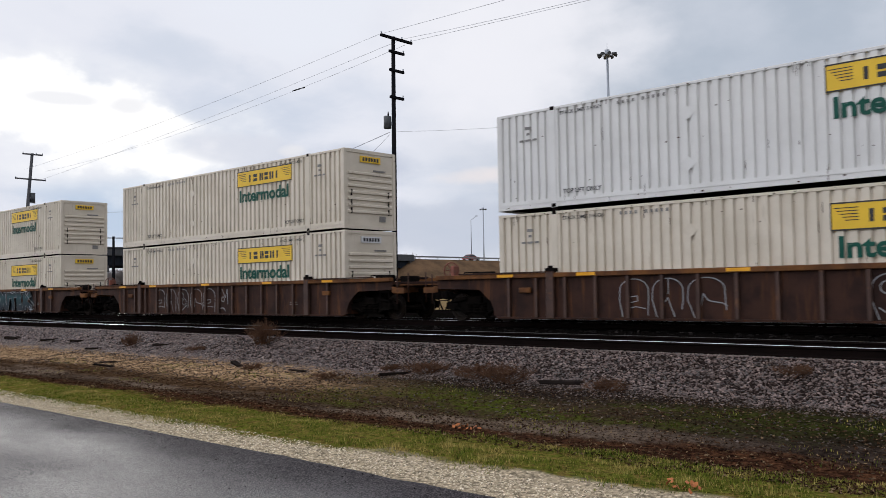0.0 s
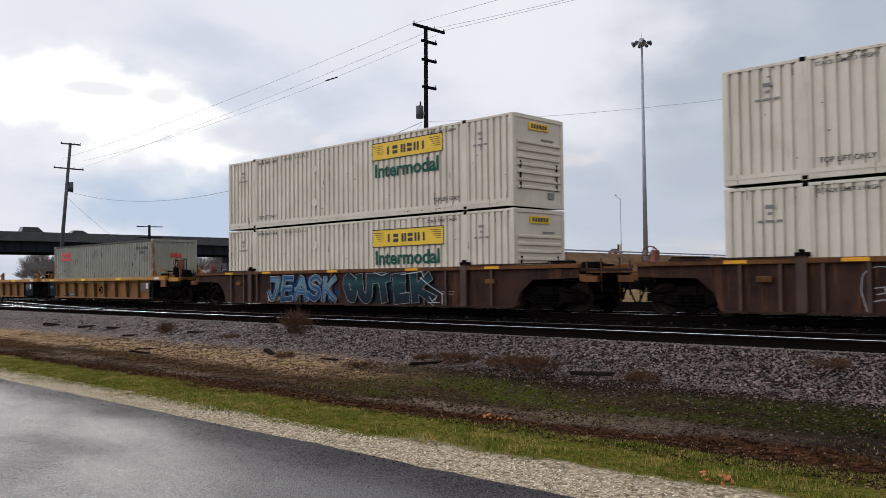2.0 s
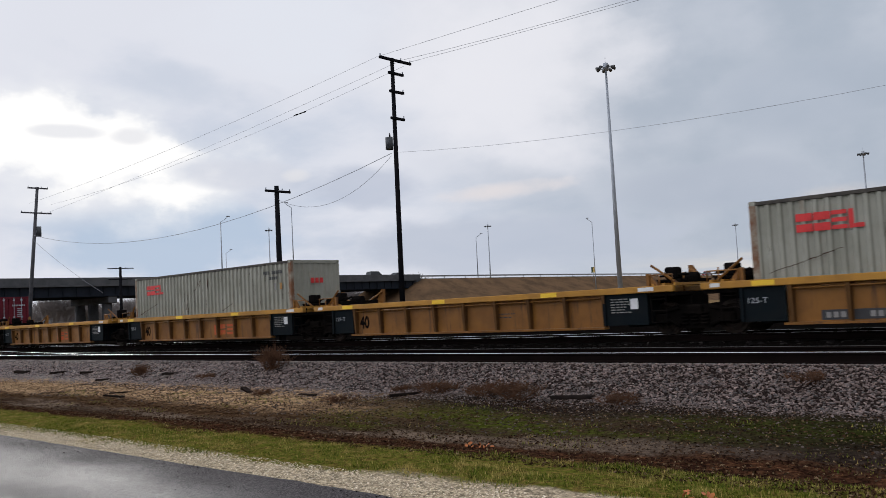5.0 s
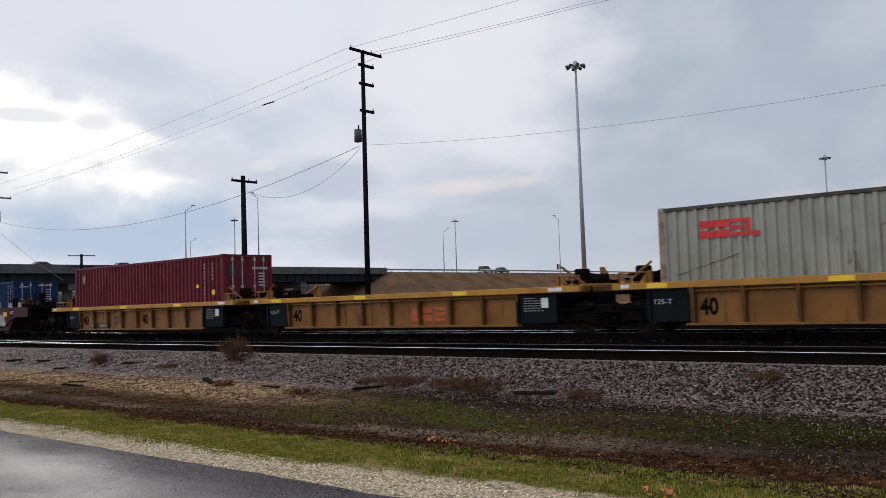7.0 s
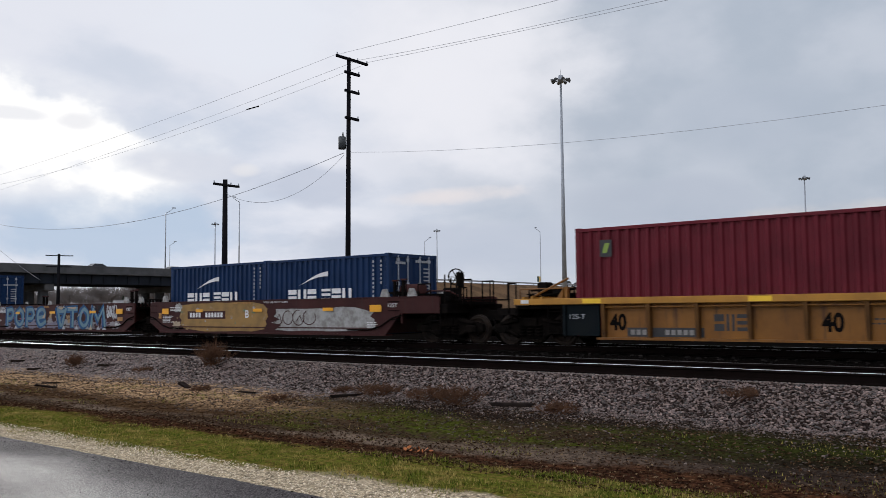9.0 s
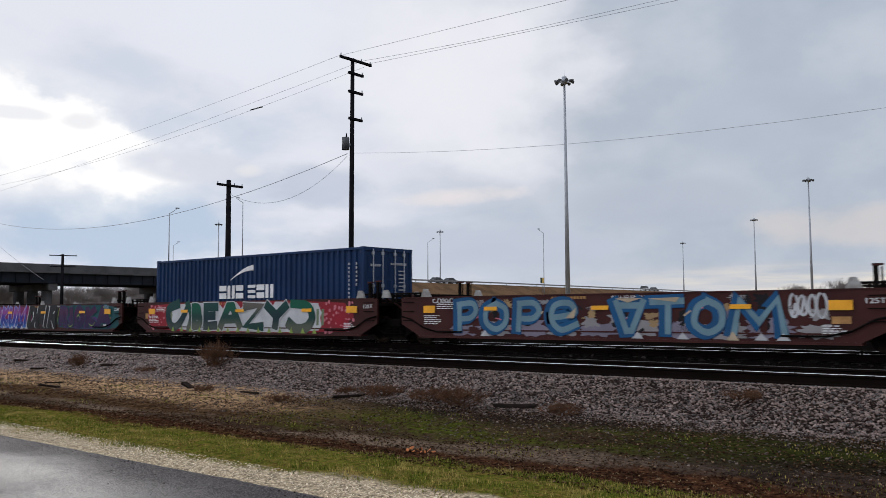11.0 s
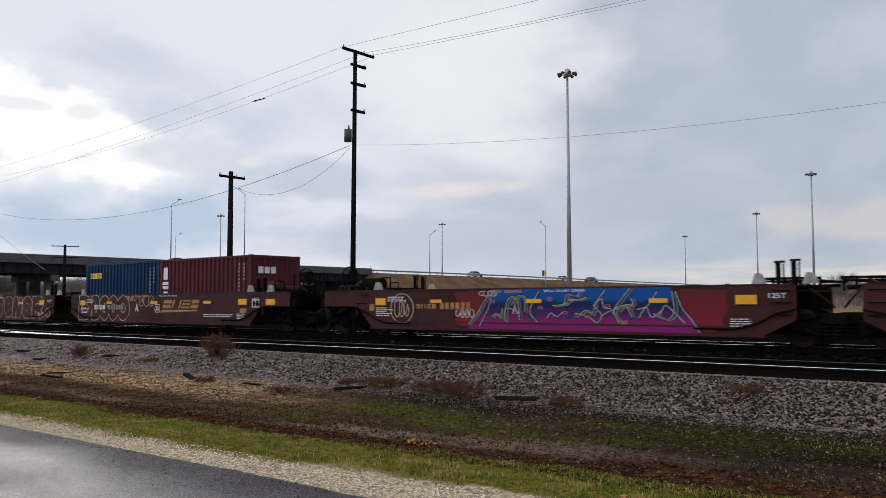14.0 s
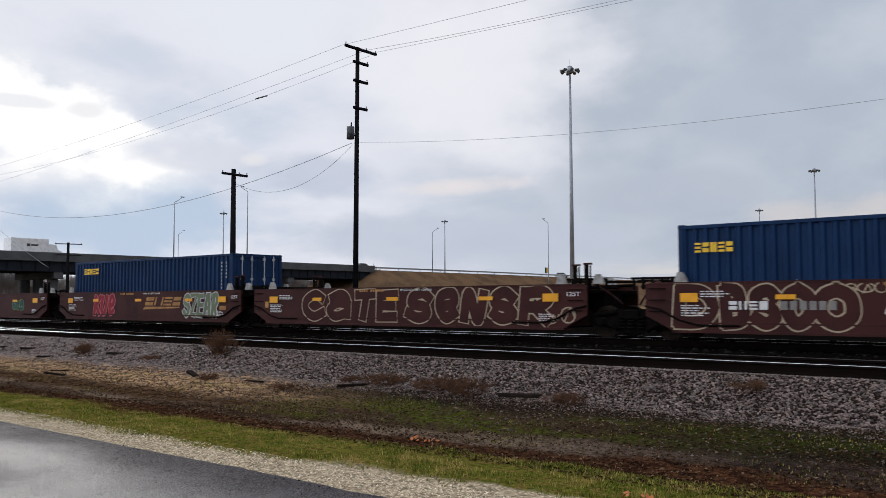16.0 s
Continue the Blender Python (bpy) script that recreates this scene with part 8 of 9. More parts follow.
E_IN = [[(0.35, 0.52), (0.6, 0.55), (0.62, 0.42), (0.4, 0.38)], [(0.3, 0.22), (0.55, 0.27), (0.85, 0.22)]]
H_IN = [[(0.52, 0.97), (0.52, 0.6)], [(0.42, 0.4), (0.5, 0.5), (0.62, 0.2), (0.7, 0.02)]]
A_IN = [[(0.35, 0.25), (0.42, 0.6), (0.55, 0.42), (0.9, 0.36), (1.0, 0.3)]]
R_IN = [[(0.3, 0.75), (0.45, 0.85), (0.6, 0.72), (0.45, 0.6), (0.3, 0.72)], [(0.3, 0.45), (0.5, 0.4), (0.75, 0.15)]]
LOOP = [arc(0.4, 0.7, 0.16, 0.14, 0, 330, 8), arc(0.62, 0.45, 0.16, 0.14, 0, 330, 8), [(0.2, 0.25), (0.45, 0.1), (0.8, 0.3)]]
for x, w, inner in ((-3.95, 0.92, E_IN), (-2.98, 0.92, H_IN), (-2.0, 1.05, A_IN)):
    arched(BROWN[0], x, w, 0.2, 1.2, FACE, inner, int(x * 10), 0.024)
for x, w, inner in ((2.3, 0.85, LOOP), (3.2, 0.9, E_IN), (4.15, 0.85, R_IN), (5.05, 0.8, H_IN)):
    arched(BROWN[0], x, w, 0.2, 1.2, FACE, inner, int(x * 10), 0.024)
for x, w, inner in ((-4.85, 0.85, E_IN), (-3.92, 0.85, H_IN), (-2.98, 0.92, LOOP), (-1.95, 0.95, A_IN), (-0.95, 0.95, E_IN)):
    arched(BROWN[1], x, w, 0.2, 1.2, FACE, inner, int(x * 10), 0.024)
bm = bmesh.new()
for line in (arc(0.25, 1.0, 0.11, 0.11, 0, 350, 10), arc(0.55, 0.75, 0.1, 0.1, 0, 350, 10), [(0.5, 1.15), (0.72, 0.8), (0.85, 1.15), (0.9, 0.55)], arc(0.5, 0.24, 0.2, 0.16, 10, 200, 9)):
    stroke(bm, line, 0.033, FACE)
part("tag", done(bm), M["g_chalk"], BROWN[1])

splash(BROWN[2], -4.8, -0.3, 0.2, 1.22, FACE, M["g_navy"], 20, 0.05)
splash(BROWN[2], 0.1, 4.9, 0.18, 1.26, FACE, M["g_ink"], 21, 0.05)
for k in range(12):
    splash(BROWN[2], -4.7 + k * 0.36, -4.2 + k * 0.36, 0.3 + (k * 7 % 5) * 0.1, 0.6 + (k * 5 % 6) * 0.1, FACE - 0.003, M[("g_blue", "g_pale", "g_navy")[k % 3]], 130 + k, 0.25)
for k in range(8):
    splash(BROWN[2], 0.2 + k * 0.55, 0.8 + k * 0.55, 0.55 + (k % 3) * 0.1, 0.95 + (k % 2) * 0.15, FACE - 0.003, M[("g_deep", "g_ink")[k % 2]], 230 + k, 0.2)
M["f_ice"] = fade("blue_faded_spray_paint", (0.25, (0.014, 0.045, 0.11)), (0.6, (0.02, 0.10, 0.23)), (0.9, (0.13, 0.24, 0.30)), (1.25, (0.035, 0.11, 0.21)))
M["f_sea"] = fade("teal_black_faded_spray_paint", (0.3, (0.006, 0.012, 0.02)), (0.75, (0.006, 0.032, 0.04)), (0.95, (0.012, 0.06, 0.068)), (1.2, (0.005, 0.015, 0.02)))
piece(BROWN[2], "JEASK", -4.75, -0.35, 0.19, 1.25, FACE - 0.10, 0.20, [(0.045, "g_chalk", 0.0), (0.0, "f_ice", 0.0), (-0.15, ["g_pale", "g_navy"], 0.03)], 8, 0.12, 0.06)
piece(BROWN[2], "OUTEK", 0.1, 4.75, 0.18, 1.29, FACE - 0.10, 0.34, [(0.04, "g_chalk", 0.0), (0.0, "f_sea", 0.0)], 9, -0.12, 0.05, [0.8, 1.0, 1.05, 0.9, 1.3])
bm = bmesh.new()
for line in ([(4.1, 1.1), (4.6, 0.8), (5.15, 0.55), (5.15, 0.2)], [(1.8, 1.28), (2.2, 1.18), (2.5, 1.26)], [(3.2, 1.2), (4.2, 1.29), (4.3, 1.1)], [(4.55, 0.45), (4.7, 0.3), (4.9, 0.45)], [(4.5, 0.25), (5.0, 0.27)]):
    stroke(bm, line, 0.028, FACE - 0.115)
part("graffiti_outline", done(bm), M["g_white"], BROWN[2])
splash(BROWN[2], -5.0, -4.1, 0.2, 0.5, FACE - 0.004, M["g_cream"], 31, 0.1)

Y = -1.504
# tan and grey weathered car
I = UNITS[0]
splash(I, -5.0, 0.6, 0.27, 1.41, Y, M["peeling"], 51, 0.04)
splash(I, -5.45, -4.8, 0.3, 0.7, Y, M["g_cream"], 50, 0.2)
splash(I, -5.3, -4.7, 1.0, 1.4, Y - 0.003, M["guide_grey"], 49, 0.25)
rng = random.Random(52)
for k in range(34):
    x, z, m = rng.uniform(-5.2, 0.2), rng.uniform(0.3, 1.2), rng.choice(("guide_grey", "g_tan", "g_sage", "peeling", "g_tan"))
    splash(I, x, x + rng.uniform(0.06, 0.3), z, z + rng.uniform(0.05, 0.16), Y - 0.003, M[m], 400 + k, 0.35)
splash(I, 0.7, 6.0, 0.28, 1.2, Y, M["guide_grey"], 60, 0.12)
squiggle(I, 0.8, 3.0, 0.5, 1.1, Y - 0.006, M["oxide"], 61, 0.035, 4)
stuff_part("number_bar", bars([(-4.2 + 0.19 * k + 0.25 * (k > 3), -4.07 + 0.19 * k + 0.25 * (k > 3), 0.82, 1.0) for k in range(10)], Y - 0.009), M["chalk"], I)
part("number_field", bars([(-4.35, -1.95, 0.76, 1.06)], Y - 0.005), M["oxide"], I)
sign(I, "B", -0.75, 0.8, 0.2, 0.28, Y - 0.008, M["chalk"], 0.02)

# blue letters
J = UNITS[1]
for k in range(9):
    splash(J, -5.1 + k * 1.1, -3.8 + k * 1.1, 0.28, 0.62 + (k % 3) * 0.1, Y, M["g_ash" if k % 2 else "g_haze"], 70 + k, 0.2)
for k in range(7):
    splash(J, -1.5 + k * 0.9, -1.0 + k * 0.9, 0.5 + (k % 2) * 0.25, 0.95 + (k % 3) * 0.12, Y - 0.003, M["g_tan" if k % 2 else "g_black"], 80 + k, 0.2)
rng = random.Random(77)
for k in range(46):
    x, z = rng.uniform(-5.0, 5.2), rng.uniform(0.3, 1.2)
    splash(J, x, x + rng.uniform(0.2, 0.7), z, min(1.4, z + rng.uniform(0.1, 0.4)), Y - 0.004, M[rng.choice(("g_haze", "g_tan", "g_black", "oxide", "g_ash", "oxide"))], 300 + k, 0.3)
TWO = [(0.02, "g_navy", 0.0), (0.0, "g_blue", 0.0), (-0.17, "g_pale", 0.075)]
piece(J, "POPe", -5.0, -0.62, 0.30, 1.41, Y - 0.018, 0.33, TWO, 11, 0.0, 0.03, [1.0, 1.0, 1.05, 1.1])
piece(J, "VTOM", 0.25, 4.75, 0.30, 1.415, Y - 0.018, 0.33, TWO, 12, 0.0, 0.03, [1.0, 1.05, 0.95, 1.4])
for k, x in enumerate((-3.9, 0.9, 2.1, 4.0, 4.5)):
    bm = prism(bmesh.new(), [(x, 0.29), (x + 0.32, 0.29), (x + 0.16, 0.46)], Y - 0.036, Y - 0.034)
    part("graffiti_highlight", done(bm), M["g_white"], J)
for a, b, c in (((0.45, 1.31), (1.2, 1.31), (0.8, 1.2)), ((1.35, 1.3), (2.2, 1.32), (2.1, 1.2)), ((-1.05, 0.8), (-0.72, 1.08), (-0.78, 0.8)), ((3.35, 0.28), (3.65, 0.28), (3.5, 0.5))):
    part("graffiti_highlight", done(prism(bmesh.new(), [a, b, c], Y - 0.038, Y - 0.036)), M["g_cream"], J)
rng = random.Random(78)
for k in range(30):
    x, z = rng.choice((rng.uniform(0.2, 4.6), rng.uniform(-5.0, -0.6))), rng.uniform(0.45, 1.25)
    lines_of(J, [[(x, z), (x + rng.uniform(0.08, 0.22), z + rng.uniform(-0.12, 0.12))]], rng.uniform(0.03, 0.07), Y - 0.012 - 0.0005 * k, rng.choice(("g_black", "g_pink", "g_cream", "g_black")), "hatch")
squiggle(J, 4.8, 5.6, 0.8, 1.38, Y - 0.004, M["g_white"], 13, 0.06, 4)
splash(J, 4.9, 5.9, 0.3, 0.7, Y, M["g_ash"], 14, 0.25)
squiggle(J, -5.7, -4.9, 1.24, 1.4, Y - 0.006, M["g_white"], 15, 0.03, 5)

# green and white letters between red fields with pale dots
K = UNITS[2]
splash(K, -6.35, 6.0, 0.27, 1.415, Y, M["g_red"], 90, 0.02)
dots(K, -6.2, -4.6, 0.32, 1.35, Y - 0.003, M["g_pink"], 40, 91)
dots(K, 4.3, 5.95, 0.32, 1.35, Y - 0.003, M["g_pink"], 55, 92)
splash(K, -4.95, 4.6, 0.28, 1.41, Y - 0.004, M["g_white"], 93, 0.03)
M["f_fir"] = fade("green_grey_faded_spray_paint", (0.45, (0.10, 0.11, 0.085)), (0.85, (0.012, 0.05, 0.042)), (1.2, (0.006, 0.095, 0.055)))
M["f_slate"] = fade("slate_faded_spray_paint", (0.4, (0.055, 0.07, 0.065)), (0.8, (0.008, 0.03, 0.036)), (1.3, (0.010, 0.055, 0.05)))
M["f_stone"] = fade("stone_grey_faded_spray_paint", (0.4, (0.012, 0.05, 0.045)), (0.8, (0.02, 0.05, 0.045)), (1.3, (0.12, 0.11, 0.095)))
for x in (-4.2, -1.1, 0.0, 1.75, 2.6):
    part("paint_patch", done(prism(bmesh.new(), [(x - 0.26, 1.413), (x + 0.26, 1.413), (x + 0.04, 1.16)], Y - 0.012, Y - 0.010)), M["g_red"], K)
for pts, wide, m in (([(-4.0, 1.36), (-4.65, 1.15), (-4.6, 0.62), (-4.2, 0.45), (-3.75, 0.72), (-3.3, 1.3)], 0.38, "f_slate"), ([(2.75, 0.62), (3.15, 0.42), (3.7, 0.5), (3.95, 0.85), (3.7, 1.22), (2.95, 1.3)], 0.40, "f_fir"),
                     ([(-3.35, 1.36), (-3.1, 0.9), (-3.3, 0.36)], 0.30, "f_fir")):
    lines_of(K, [pts], wide, Y - 0.018, m, "graffiti_letter", 0.75)
piece(K, "BEAZY", -3.1, 2.75, 0.31, 1.42, Y - 0.024, 0.34, [(0.07, "g_white", 0.0), (0.0, ["f_fir", "f_slate", "f_fir", "f_stone", "f_slate"], 0.0)], 17, 0.0, 0.03, [0.7, 0.95, 1.3, 1.2, 1.2])
for k in range(15):
    x = -4.3 + k * 0.6
    bm = bmesh.new()
    prism(bm, [(x - 0.12, 0.275), (x + 0.12, 0.275), (x + 0.06, 0.34), (x + 0.08, 0.34), (x + 0.03, 0.40), (x, 0.48), (x - 0.03, 0.40), (x - 0.08, 0.34), (x - 0.06, 0.34)], Y - 0.046, Y - 0.044)
    part("painted_fir", done(bm), M["g_lime"], K)
for x in (-4.75, -4.55, 4.15, 4.4):
    part("painted_stripe", done(prism(bmesh.new(), [(x, 0.55), (x + 0.12, 0.56), (x + 0.14, 1.1), (x + 0.02, 1.12)], Y - 0.010, Y - 0.007)), M["g_sage"], K)

# purple, black and violet letters
L = UNITS[3]
splash(L, -5.6, -1.3, 0.27, 1.41, Y, M["g_magenta"], 100, 0.05)
splash(L, -5.5, -1.5, 0.27, 0.75, Y - 0.003, M["g_royal"], 104, 0.05)
splash(L, -1.5, 1.4, 0.27, 1.41, Y - 0.003, M["g_black"], 101, 0.03)
splash(L, 1.2, 6.9, 0.27, 1.41, Y, M["g_teal"], 102, 0.05)
splash(L, 1.7, 5.4, 0.27, 0.9, Y - 0.003, M["g_purple"], 105, 0.1)
M["f_dusk"] = fade("pink_to_blue_faded_spray_paint", (0.3, (0.05, 0.20, 0.48)), (0.6, (0.015, 0.04, 0.26)), (0.85, (0.05, 0.03, 0.28)), (1.1, (0.28, 0.05, 0.25)), (1.4, (0.08, 0.12, 0.42)))
M["f_plum"] = fade("plum_faded_spray_paint", (0.35, (0.018, 0.011, 0.06)), (0.8, (0.032, 0.009, 0.055)), (1.1, (0.055, 0.011, 0.052)), (1.4, (0.025, 0.016, 0.075)))
splash(L, -3.1, -1.2, 0.6, 1.41, Y - 0.0045, M["g_magenta"], 106, 0.08)
piece(L, "SKUM", -5.5, -1.75, 0.28, 1.42, Y - 0.018, 0.27, [(0.07, "g_lilac", -0.02), (0.0, "f_dusk", 0.0)], 18, 0.22, 0.03, [1.0, 1.0, 0.95, 1.3])
for x in (-5.3, -4.4, -3.5, -3.0, -2.4, -1.9):
    part("graffiti_highlight", done(prism(bmesh.new(), [(x, 0.275), (x + 0.3, 0.275), (x + 0.17, 0.42)], Y - 0.036, Y - 0.034)), M["g_white"], L)
piece(L, "DFIR", -1.68, 1.3, 0.28, 1.42, Y - 0.018, 0.26, [(0.0, "g_white", -0.06), (0.035, "g_green", 0.035), (0.03, "g_black", 0.03)], 19, 0.24, 0.03, [1.1, 1.0, 0.5, 1.1])
piece(L, "RIOKA", 1.45, 6.1, 0.30, 1.40, Y - 0.018, 0.36, [(0.045, "g_teal", 0.02), (0.0, "f_plum", 0.0)], 20, 0.0, 0.04, [1.0, 0.55, 0.95, 1.1, 1.2])
lines_of(L, [[(1.35, 0.55), (1.45, 0.95), (1.6, 1.3)], [(2.4, 0.5), (2.6, 0.4), (2.85, 0.5)], [(3.2, 0.8), (3.3, 0.95), (3.45, 0.85)], [(4.3, 0.55), (4.6, 0.45), (4.8, 0.6)], [(5.5, 1.35), (5.7, 1.1), (6.1, 0.95)]], 0.03, Y - 0.036, "g_lime")
squiggle(L, 5.6, 6.0, 1.2, 1.4, Y - 0.04, M["g_pale"], 21, 0.03, 3)

# blue over magenta
Mu = UNITS[4]
M["f_night"] = fade("blue_over_magenta_faded_spray_paint", (0.55, (0.22, 0.014, 0.13)), (0.78, (0.07, 0.012, 0.12)), (0.95, (0.010, 0.018, 0.085)), (1.02, (0.008, 0.020, 0.10)), (1.12, (0.006, 0.075, 0.30)))
M["f_ember"] = fade("red_faded_spray_paint", (0.3, (0.24, 0.012, 0.03)), (1.0, (0.16, 0.014, 0.02)), (1.4, (0.10, 0.018, 0.018)))
splash(Mu, -2.9, -1.2, 0.27, 1.41, Y, M["f_ember"], 110, 0.10)
splash(Mu, 3.4, 5.5, 0.27, 1.41, Y, M["f_ember"], 109, 0.08)
part("paint_patch", done(prism(bmesh.new(), [(-2.35, 0.275), (4.75, 0.275), (4.6, 0.6), (4.25, 1.0), (4.0, 1.415), (-1.4, 1.415), (-1.75, 0.95), (-2.2, 0.55)], Y - 0.006, Y - 0.003)), M["f_night"], Mu)
rows = [[(-2.3, 0.42), (-1.95, 0.75), (-1.7, 1.1), (-1.35, 1.38)], [(-1.9, 0.35), (-1.6, 0.85), (-1.45, 1.25)], [(-1.0, 0.5), (-0.95, 1.0), (-0.75, 1.2), (-0.55, 1.05), (-0.5, 0.55)],
        [(0.1, 0.5), (-0.15, 0.8), (0.15, 1.35)], [(0.6, 0.95), (0.95, 1.0), (1.05, 1.25), (1.35, 1.2), (1.45, 1.35)], [(1.3, 0.75), (1.75, 0.62), (1.95, 0.5), (2.1, 0.7), (1.9, 0.95), (2.2, 1.35)],
        [(2.6, 0.5), (2.45, 0.8), (2.65, 1.1), (2.9, 1.38)], [(3.1, 0.85), (3.4, 0.95), (3.65, 1.3)], [(3.55, 0.75), (3.9, 0.6), (4.1, 0.8), (4.05, 1.3)], [(4.15, 1.3), (4.3, 0.9), (4.55, 0.6), (4.75, 0.3)]]
rng = random.Random(29)
for k in range(12):
    x, z = rng.uniform(-1.6, 3.9), rng.uniform(0.55, 1.0)
    rows.append([(x, z), (x + rng.uniform(0.1, 0.25), z + rng.uniform(0.05, 0.3)), (x + rng.uniform(0.3, 0.5), z + rng.uniform(-0.1, 0.25)), (x + rng.uniform(0.35, 0.7), z + rng.uniform(-0.2, 0.35))])
lines_of(Mu, rows, 0.075, Y - 0.009, "g_black", taper=0.7)
lines_of(Mu, rows, 0.028, Y - 0.019, "g_chalk")
lines_of(Mu, [[(u + 0.09, v - 0.02) for u, v in r] for r in rows[::2]], 0.05, Y - 0.028, "g_sage", taper=0.5)
lines_of(Mu, [[(x, 0.62), (x + 0.25, 0.68), (x + 0.5, 0.86)] for x in (-1.5, -0.2, 1.0, 2.9)], 0.10, Y - 0.012, "g_navy", taper=0.4)
rng = random.Random(113)
lines_of(Mu, [arc(rng.uniform(-1.6, 4.4), rng.uniform(0.5, 1.15), 0.07, 0.035, 0, 350, 8) for k in range(13)], 0.018, Y - 0.034, "g_pink", "paint_drop")
squiggle(Mu, -2.8, -2.1, 0.6, 0.85, Y - 0.006, M["g_white"], 114, 0.025, 4)
squiggle(Mu, -1.9, -1.3, 1.22, 1.38, Y - 0.009, M["g_white"], 115, 0.025, 4)
bm = bmesh.new()
stroke(bm, arc(-4.95, 0.86, 0.48, 0.46, 0, 360, 22), 0.035, Y - 0.006)
part("emblem_ring", done(bm), M["g_cream"], Mu)
squiggle(Mu, -5.25, -4.65, 0.55, 1.2, Y - 0.006, M["g_cream"], 116, 0.03, 3, "emblem")
block_word(Mu, [(-4.35 + 0.21 * k, -4.19 + 0.21 * k) for k in range(4)], 0.86, 1.0, Y - 0.004, M["gold"], shapes="tdei", stroke=0.16)
stuff_part("number_bar", bars([(-3.4 + 0.2 * k, -3.26 + 0.2 * k, 0.84, 1.04) for k in range(6)], Y - 0.004), M["gold"], Mu)
sign(Mu, "A", -0.75, 0.72, 0.2, 0.26, Y - 0.02, M["g_cream"], 0.02)


N = UNITS[5]
piece(N, "DBSOO", -6.35, -2.0, 0.30, 1.40, Y - 0.003, 0.30, [(0.075, "g_cream", 0.0), (0.0, "oxide", 0.008)], 31, 0.0, 0.03, [1.5, 0.9, 0.9, 0.9, 1.1])
squiggle(N, -1.2, -0.1, 0.9, 1.38, Y - 0.006, M["g_cream"], 35, 0.026, 3)
block_word(N, [(-4.85 + 0.24 * k, -4.66 + 0.24 * k) for k in range(4)], 0.78, 0.98, Y - 0.016, M["chalk"], shapes="tdei", stroke=0.17)
stuff_part("number_bar", bars([(-3.65 + 0.21 * k, -3.5 + 0.21 * k, 0.78, 0.98) for k in range(6)], Y - 0.016), M["grey_ink"], N)
squiggle(N, -2.3, -1.4, 1.15, 1.38, Y - 0.004, M["g_cream"], 32, 0.025, 3)
sign(N, "A", -1.5, 0.7, 0.26, 0.32, Y - 0.004, M["chalk"], 0.02)
bm = bmesh.new()
for z in (0.68, 0.99):
    stroke(bm, [(0.02, z), (0.34, z)], 0.025, Y - 0.004)
for x in (0.02, 0.34):
    stroke(bm, [(x, 0.68), (x, 0.99)], 0.025, Y - 0.004)
stroke(bm, [(0.12, 0.76), (0.12, 0.92)], 0.04, Y - 0.004), stroke(bm, [(0.24, 0.76), (0.24, 0.92)], 0.04, Y - 0.004)
part("plate_mark", done(bm), M["chalk"], N)
block_word(N, [(0.55, 1.12), (1.2, 1.8), (1.88, 2.42), (2.5, 3.0)], 0.84, 1.18, Y - 0.004, M["gold"], label="faded gold slanted brand mark", shapes="tdet", lean=0.45, stroke=0.2)
part("brand_underline", done(prism(bmesh.new(), [(0.4, 0.66), (3.0, 0.73), (2.98, 0.78), (0.55, 0.78)], Y - 0.004, Y)), M["gold"], N)
small_print(N, 3.4, 0.58, 2.2, 2, Y - 0.002, M["chalk"], 0.06, 33)
bm = bmesh.new()
for p, q in (((6.42, 0.9), (6.8, 0.9)), ((6.42, 1.16), (6.8, 1.16)), ((6.42, 0.9), (6.42, 1.16)), ((6.8, 0.9), (6.8, 1.16)), ((6.6, 0.9), (6.6, 1.16))):
    stroke(bm, [p, q], 0.035, Y - 0.004)
part("inspection_frame", done(bm), M["chalk"], N)
part("reflector", bars([(7.2, 7.7, 0.98, 1.18)], Y - 0.003), M["reflector"], N)

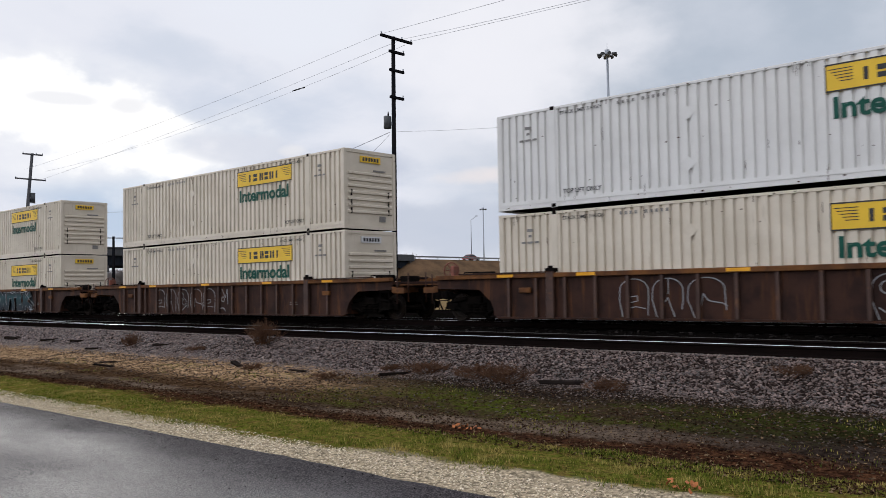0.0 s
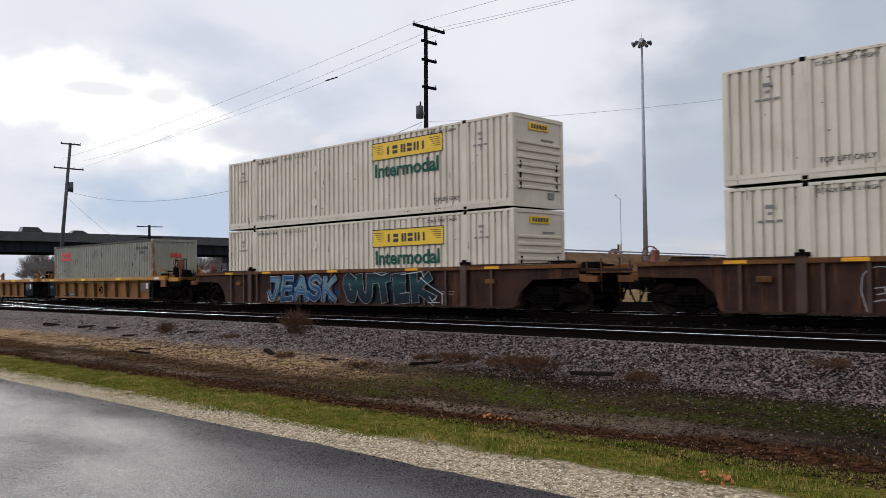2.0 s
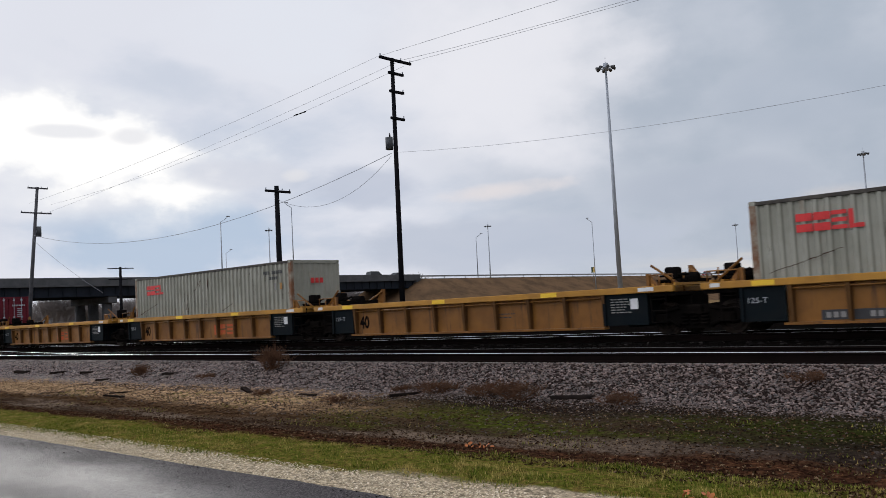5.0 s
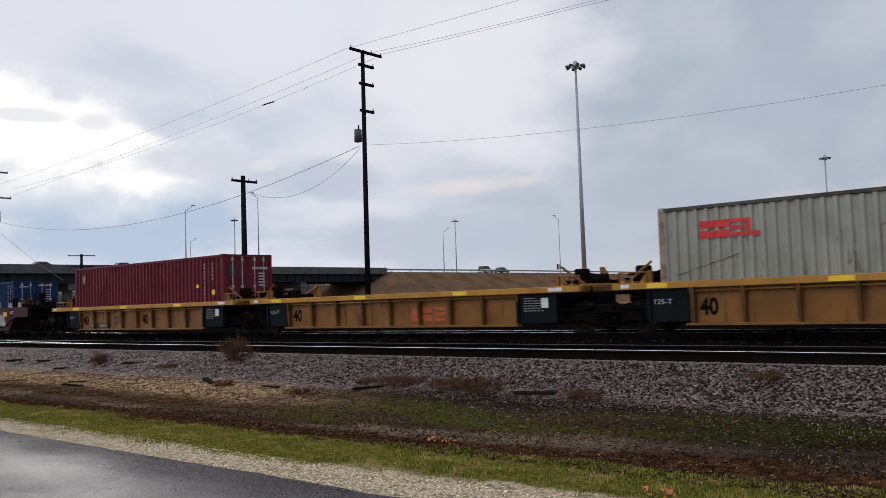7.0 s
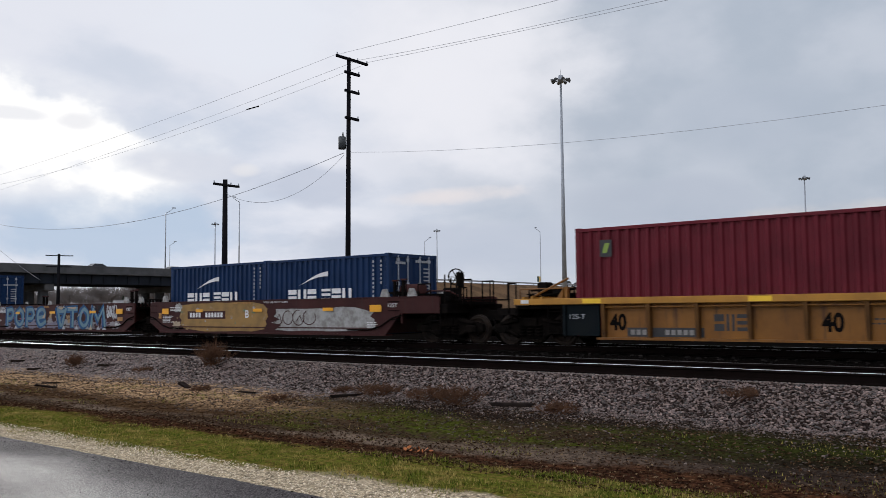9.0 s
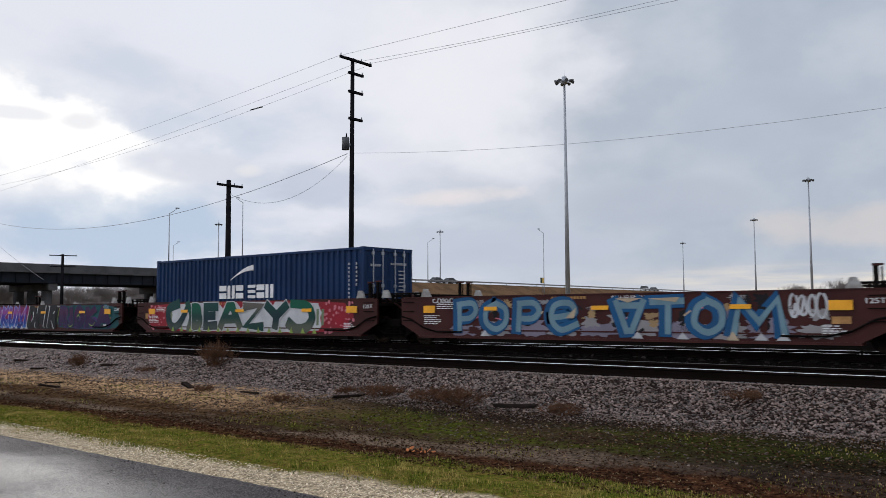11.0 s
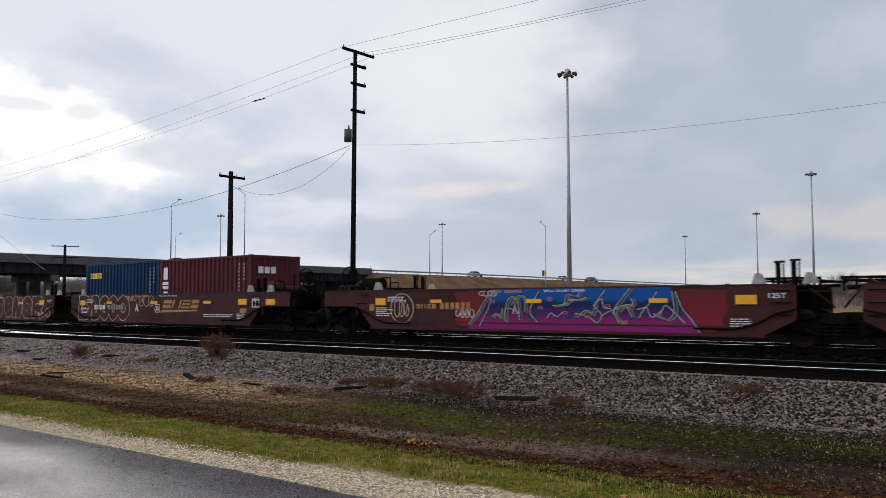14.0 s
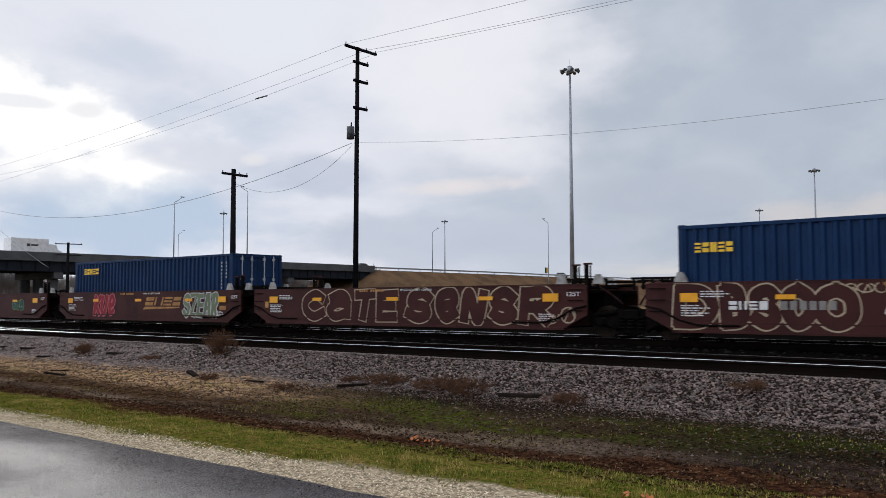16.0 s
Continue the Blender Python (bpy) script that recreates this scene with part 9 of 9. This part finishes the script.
O = UNITS[6]
piece(O, "CaTE", -4.35, 0.25, 0.31, 1.40, Y - 0.003, 0.31, [(0.07, "g_cream", 0.0), (0.0, "oxide", 0.006)], 41, 0.05, 0.05, [1.1, 1.2, 0.9, 0.9])
piece(O, "SeNSR", 0.5, 5.95, 0.29, 1.41, Y - 0.003, 0.33, [(0.075, "g_cream", 0.0), (0.0, "oxide", 0.006)], 42, 0.05, 0.05, [1.2, 1.0, 1.05, 1.05, 1.15])
squiggle(O, 5.6, 6.7, 0.32, 0.9, Y - 0.002, M["g_cream"], 47, 0.035, 2)
squiggle(O, 5.2, 5.9, 1.22, 1.38, Y - 0.004, M["g_cream"], 43, 0.025, 4)
P = UNITS[7]
piece(P, "KUe", -3.8, -1.9, 0.34, 1.38, Y - 0.003, 0.2, [(0.07, "g_pink", 0.0), (0.0, "g_red", 0.0)], 121, 0.1, 0.05)
block_word(P, [(0.45, 1.05), (1.13, 1.75), (1.83, 2.4), (2.48, 3.0)], 0.85, 1.2, Y - 0.004, M["gold"], shapes="tdet", lean=0.45, stroke=0.2)
part("brand_underline", done(prism(bmesh.new(), [(0.3, 0.68), (3.0, 0.75), (2.98, 0.8), (0.45, 0.8)], Y - 0.004, Y)), M["gold"], P)
piece(P, "SZEAR", 3.3, 5.6, 0.36, 1.38, Y - 0.003, 0.17, [(0.07, "g_white", 0.0), (0.0, "g_sage", 0.0)], 44, 0.1, 0.05)
piece(UNITS[8], "SUB", 3.3, 4.6, 0.6, 1.12, Y - 0.003, 0.13, [(0.05, "g_lime", 0.0), (0.0, "g_teal", 0.0)], 46)

# ---- motion ----
TRAVEL = [(0.0, 0.0), (1.5, 21.92), (3.5, 51.15), (7.0, 101.67), (8.2, 119.11), (11.0, 159.79), (12.5, 181.59), (14.5, 210.65), (16.0, 232.44)]


def gone(t):
    return float(np.interp(t, [a for a, b in TRAVEL], [b for a, b in TRAVEL]))


def motions():
    for ob, u in ROLLING:
        walk(ob, [(t, pose(u + s, TRACK_Y, ob.location.z)) for t, s in TRAVEL])
    for w, dx, a in SPIN:
        walk(w, [(k / FPS, pose(dx, 0, 0.42, 0, a + math.degrees(gone(k / FPS) / 0.42), 0)) for k in range(0, 16 * FPS + 1)])
    for ob, x, y, z, speed, turn in DRIVING:
        walk(ob, [(t, pose(x, y + speed * t, z - max(0, y + speed * t - 170) * 0.0035, 0, 0, turn)) for t in range(0, 17, 2)])


motions()
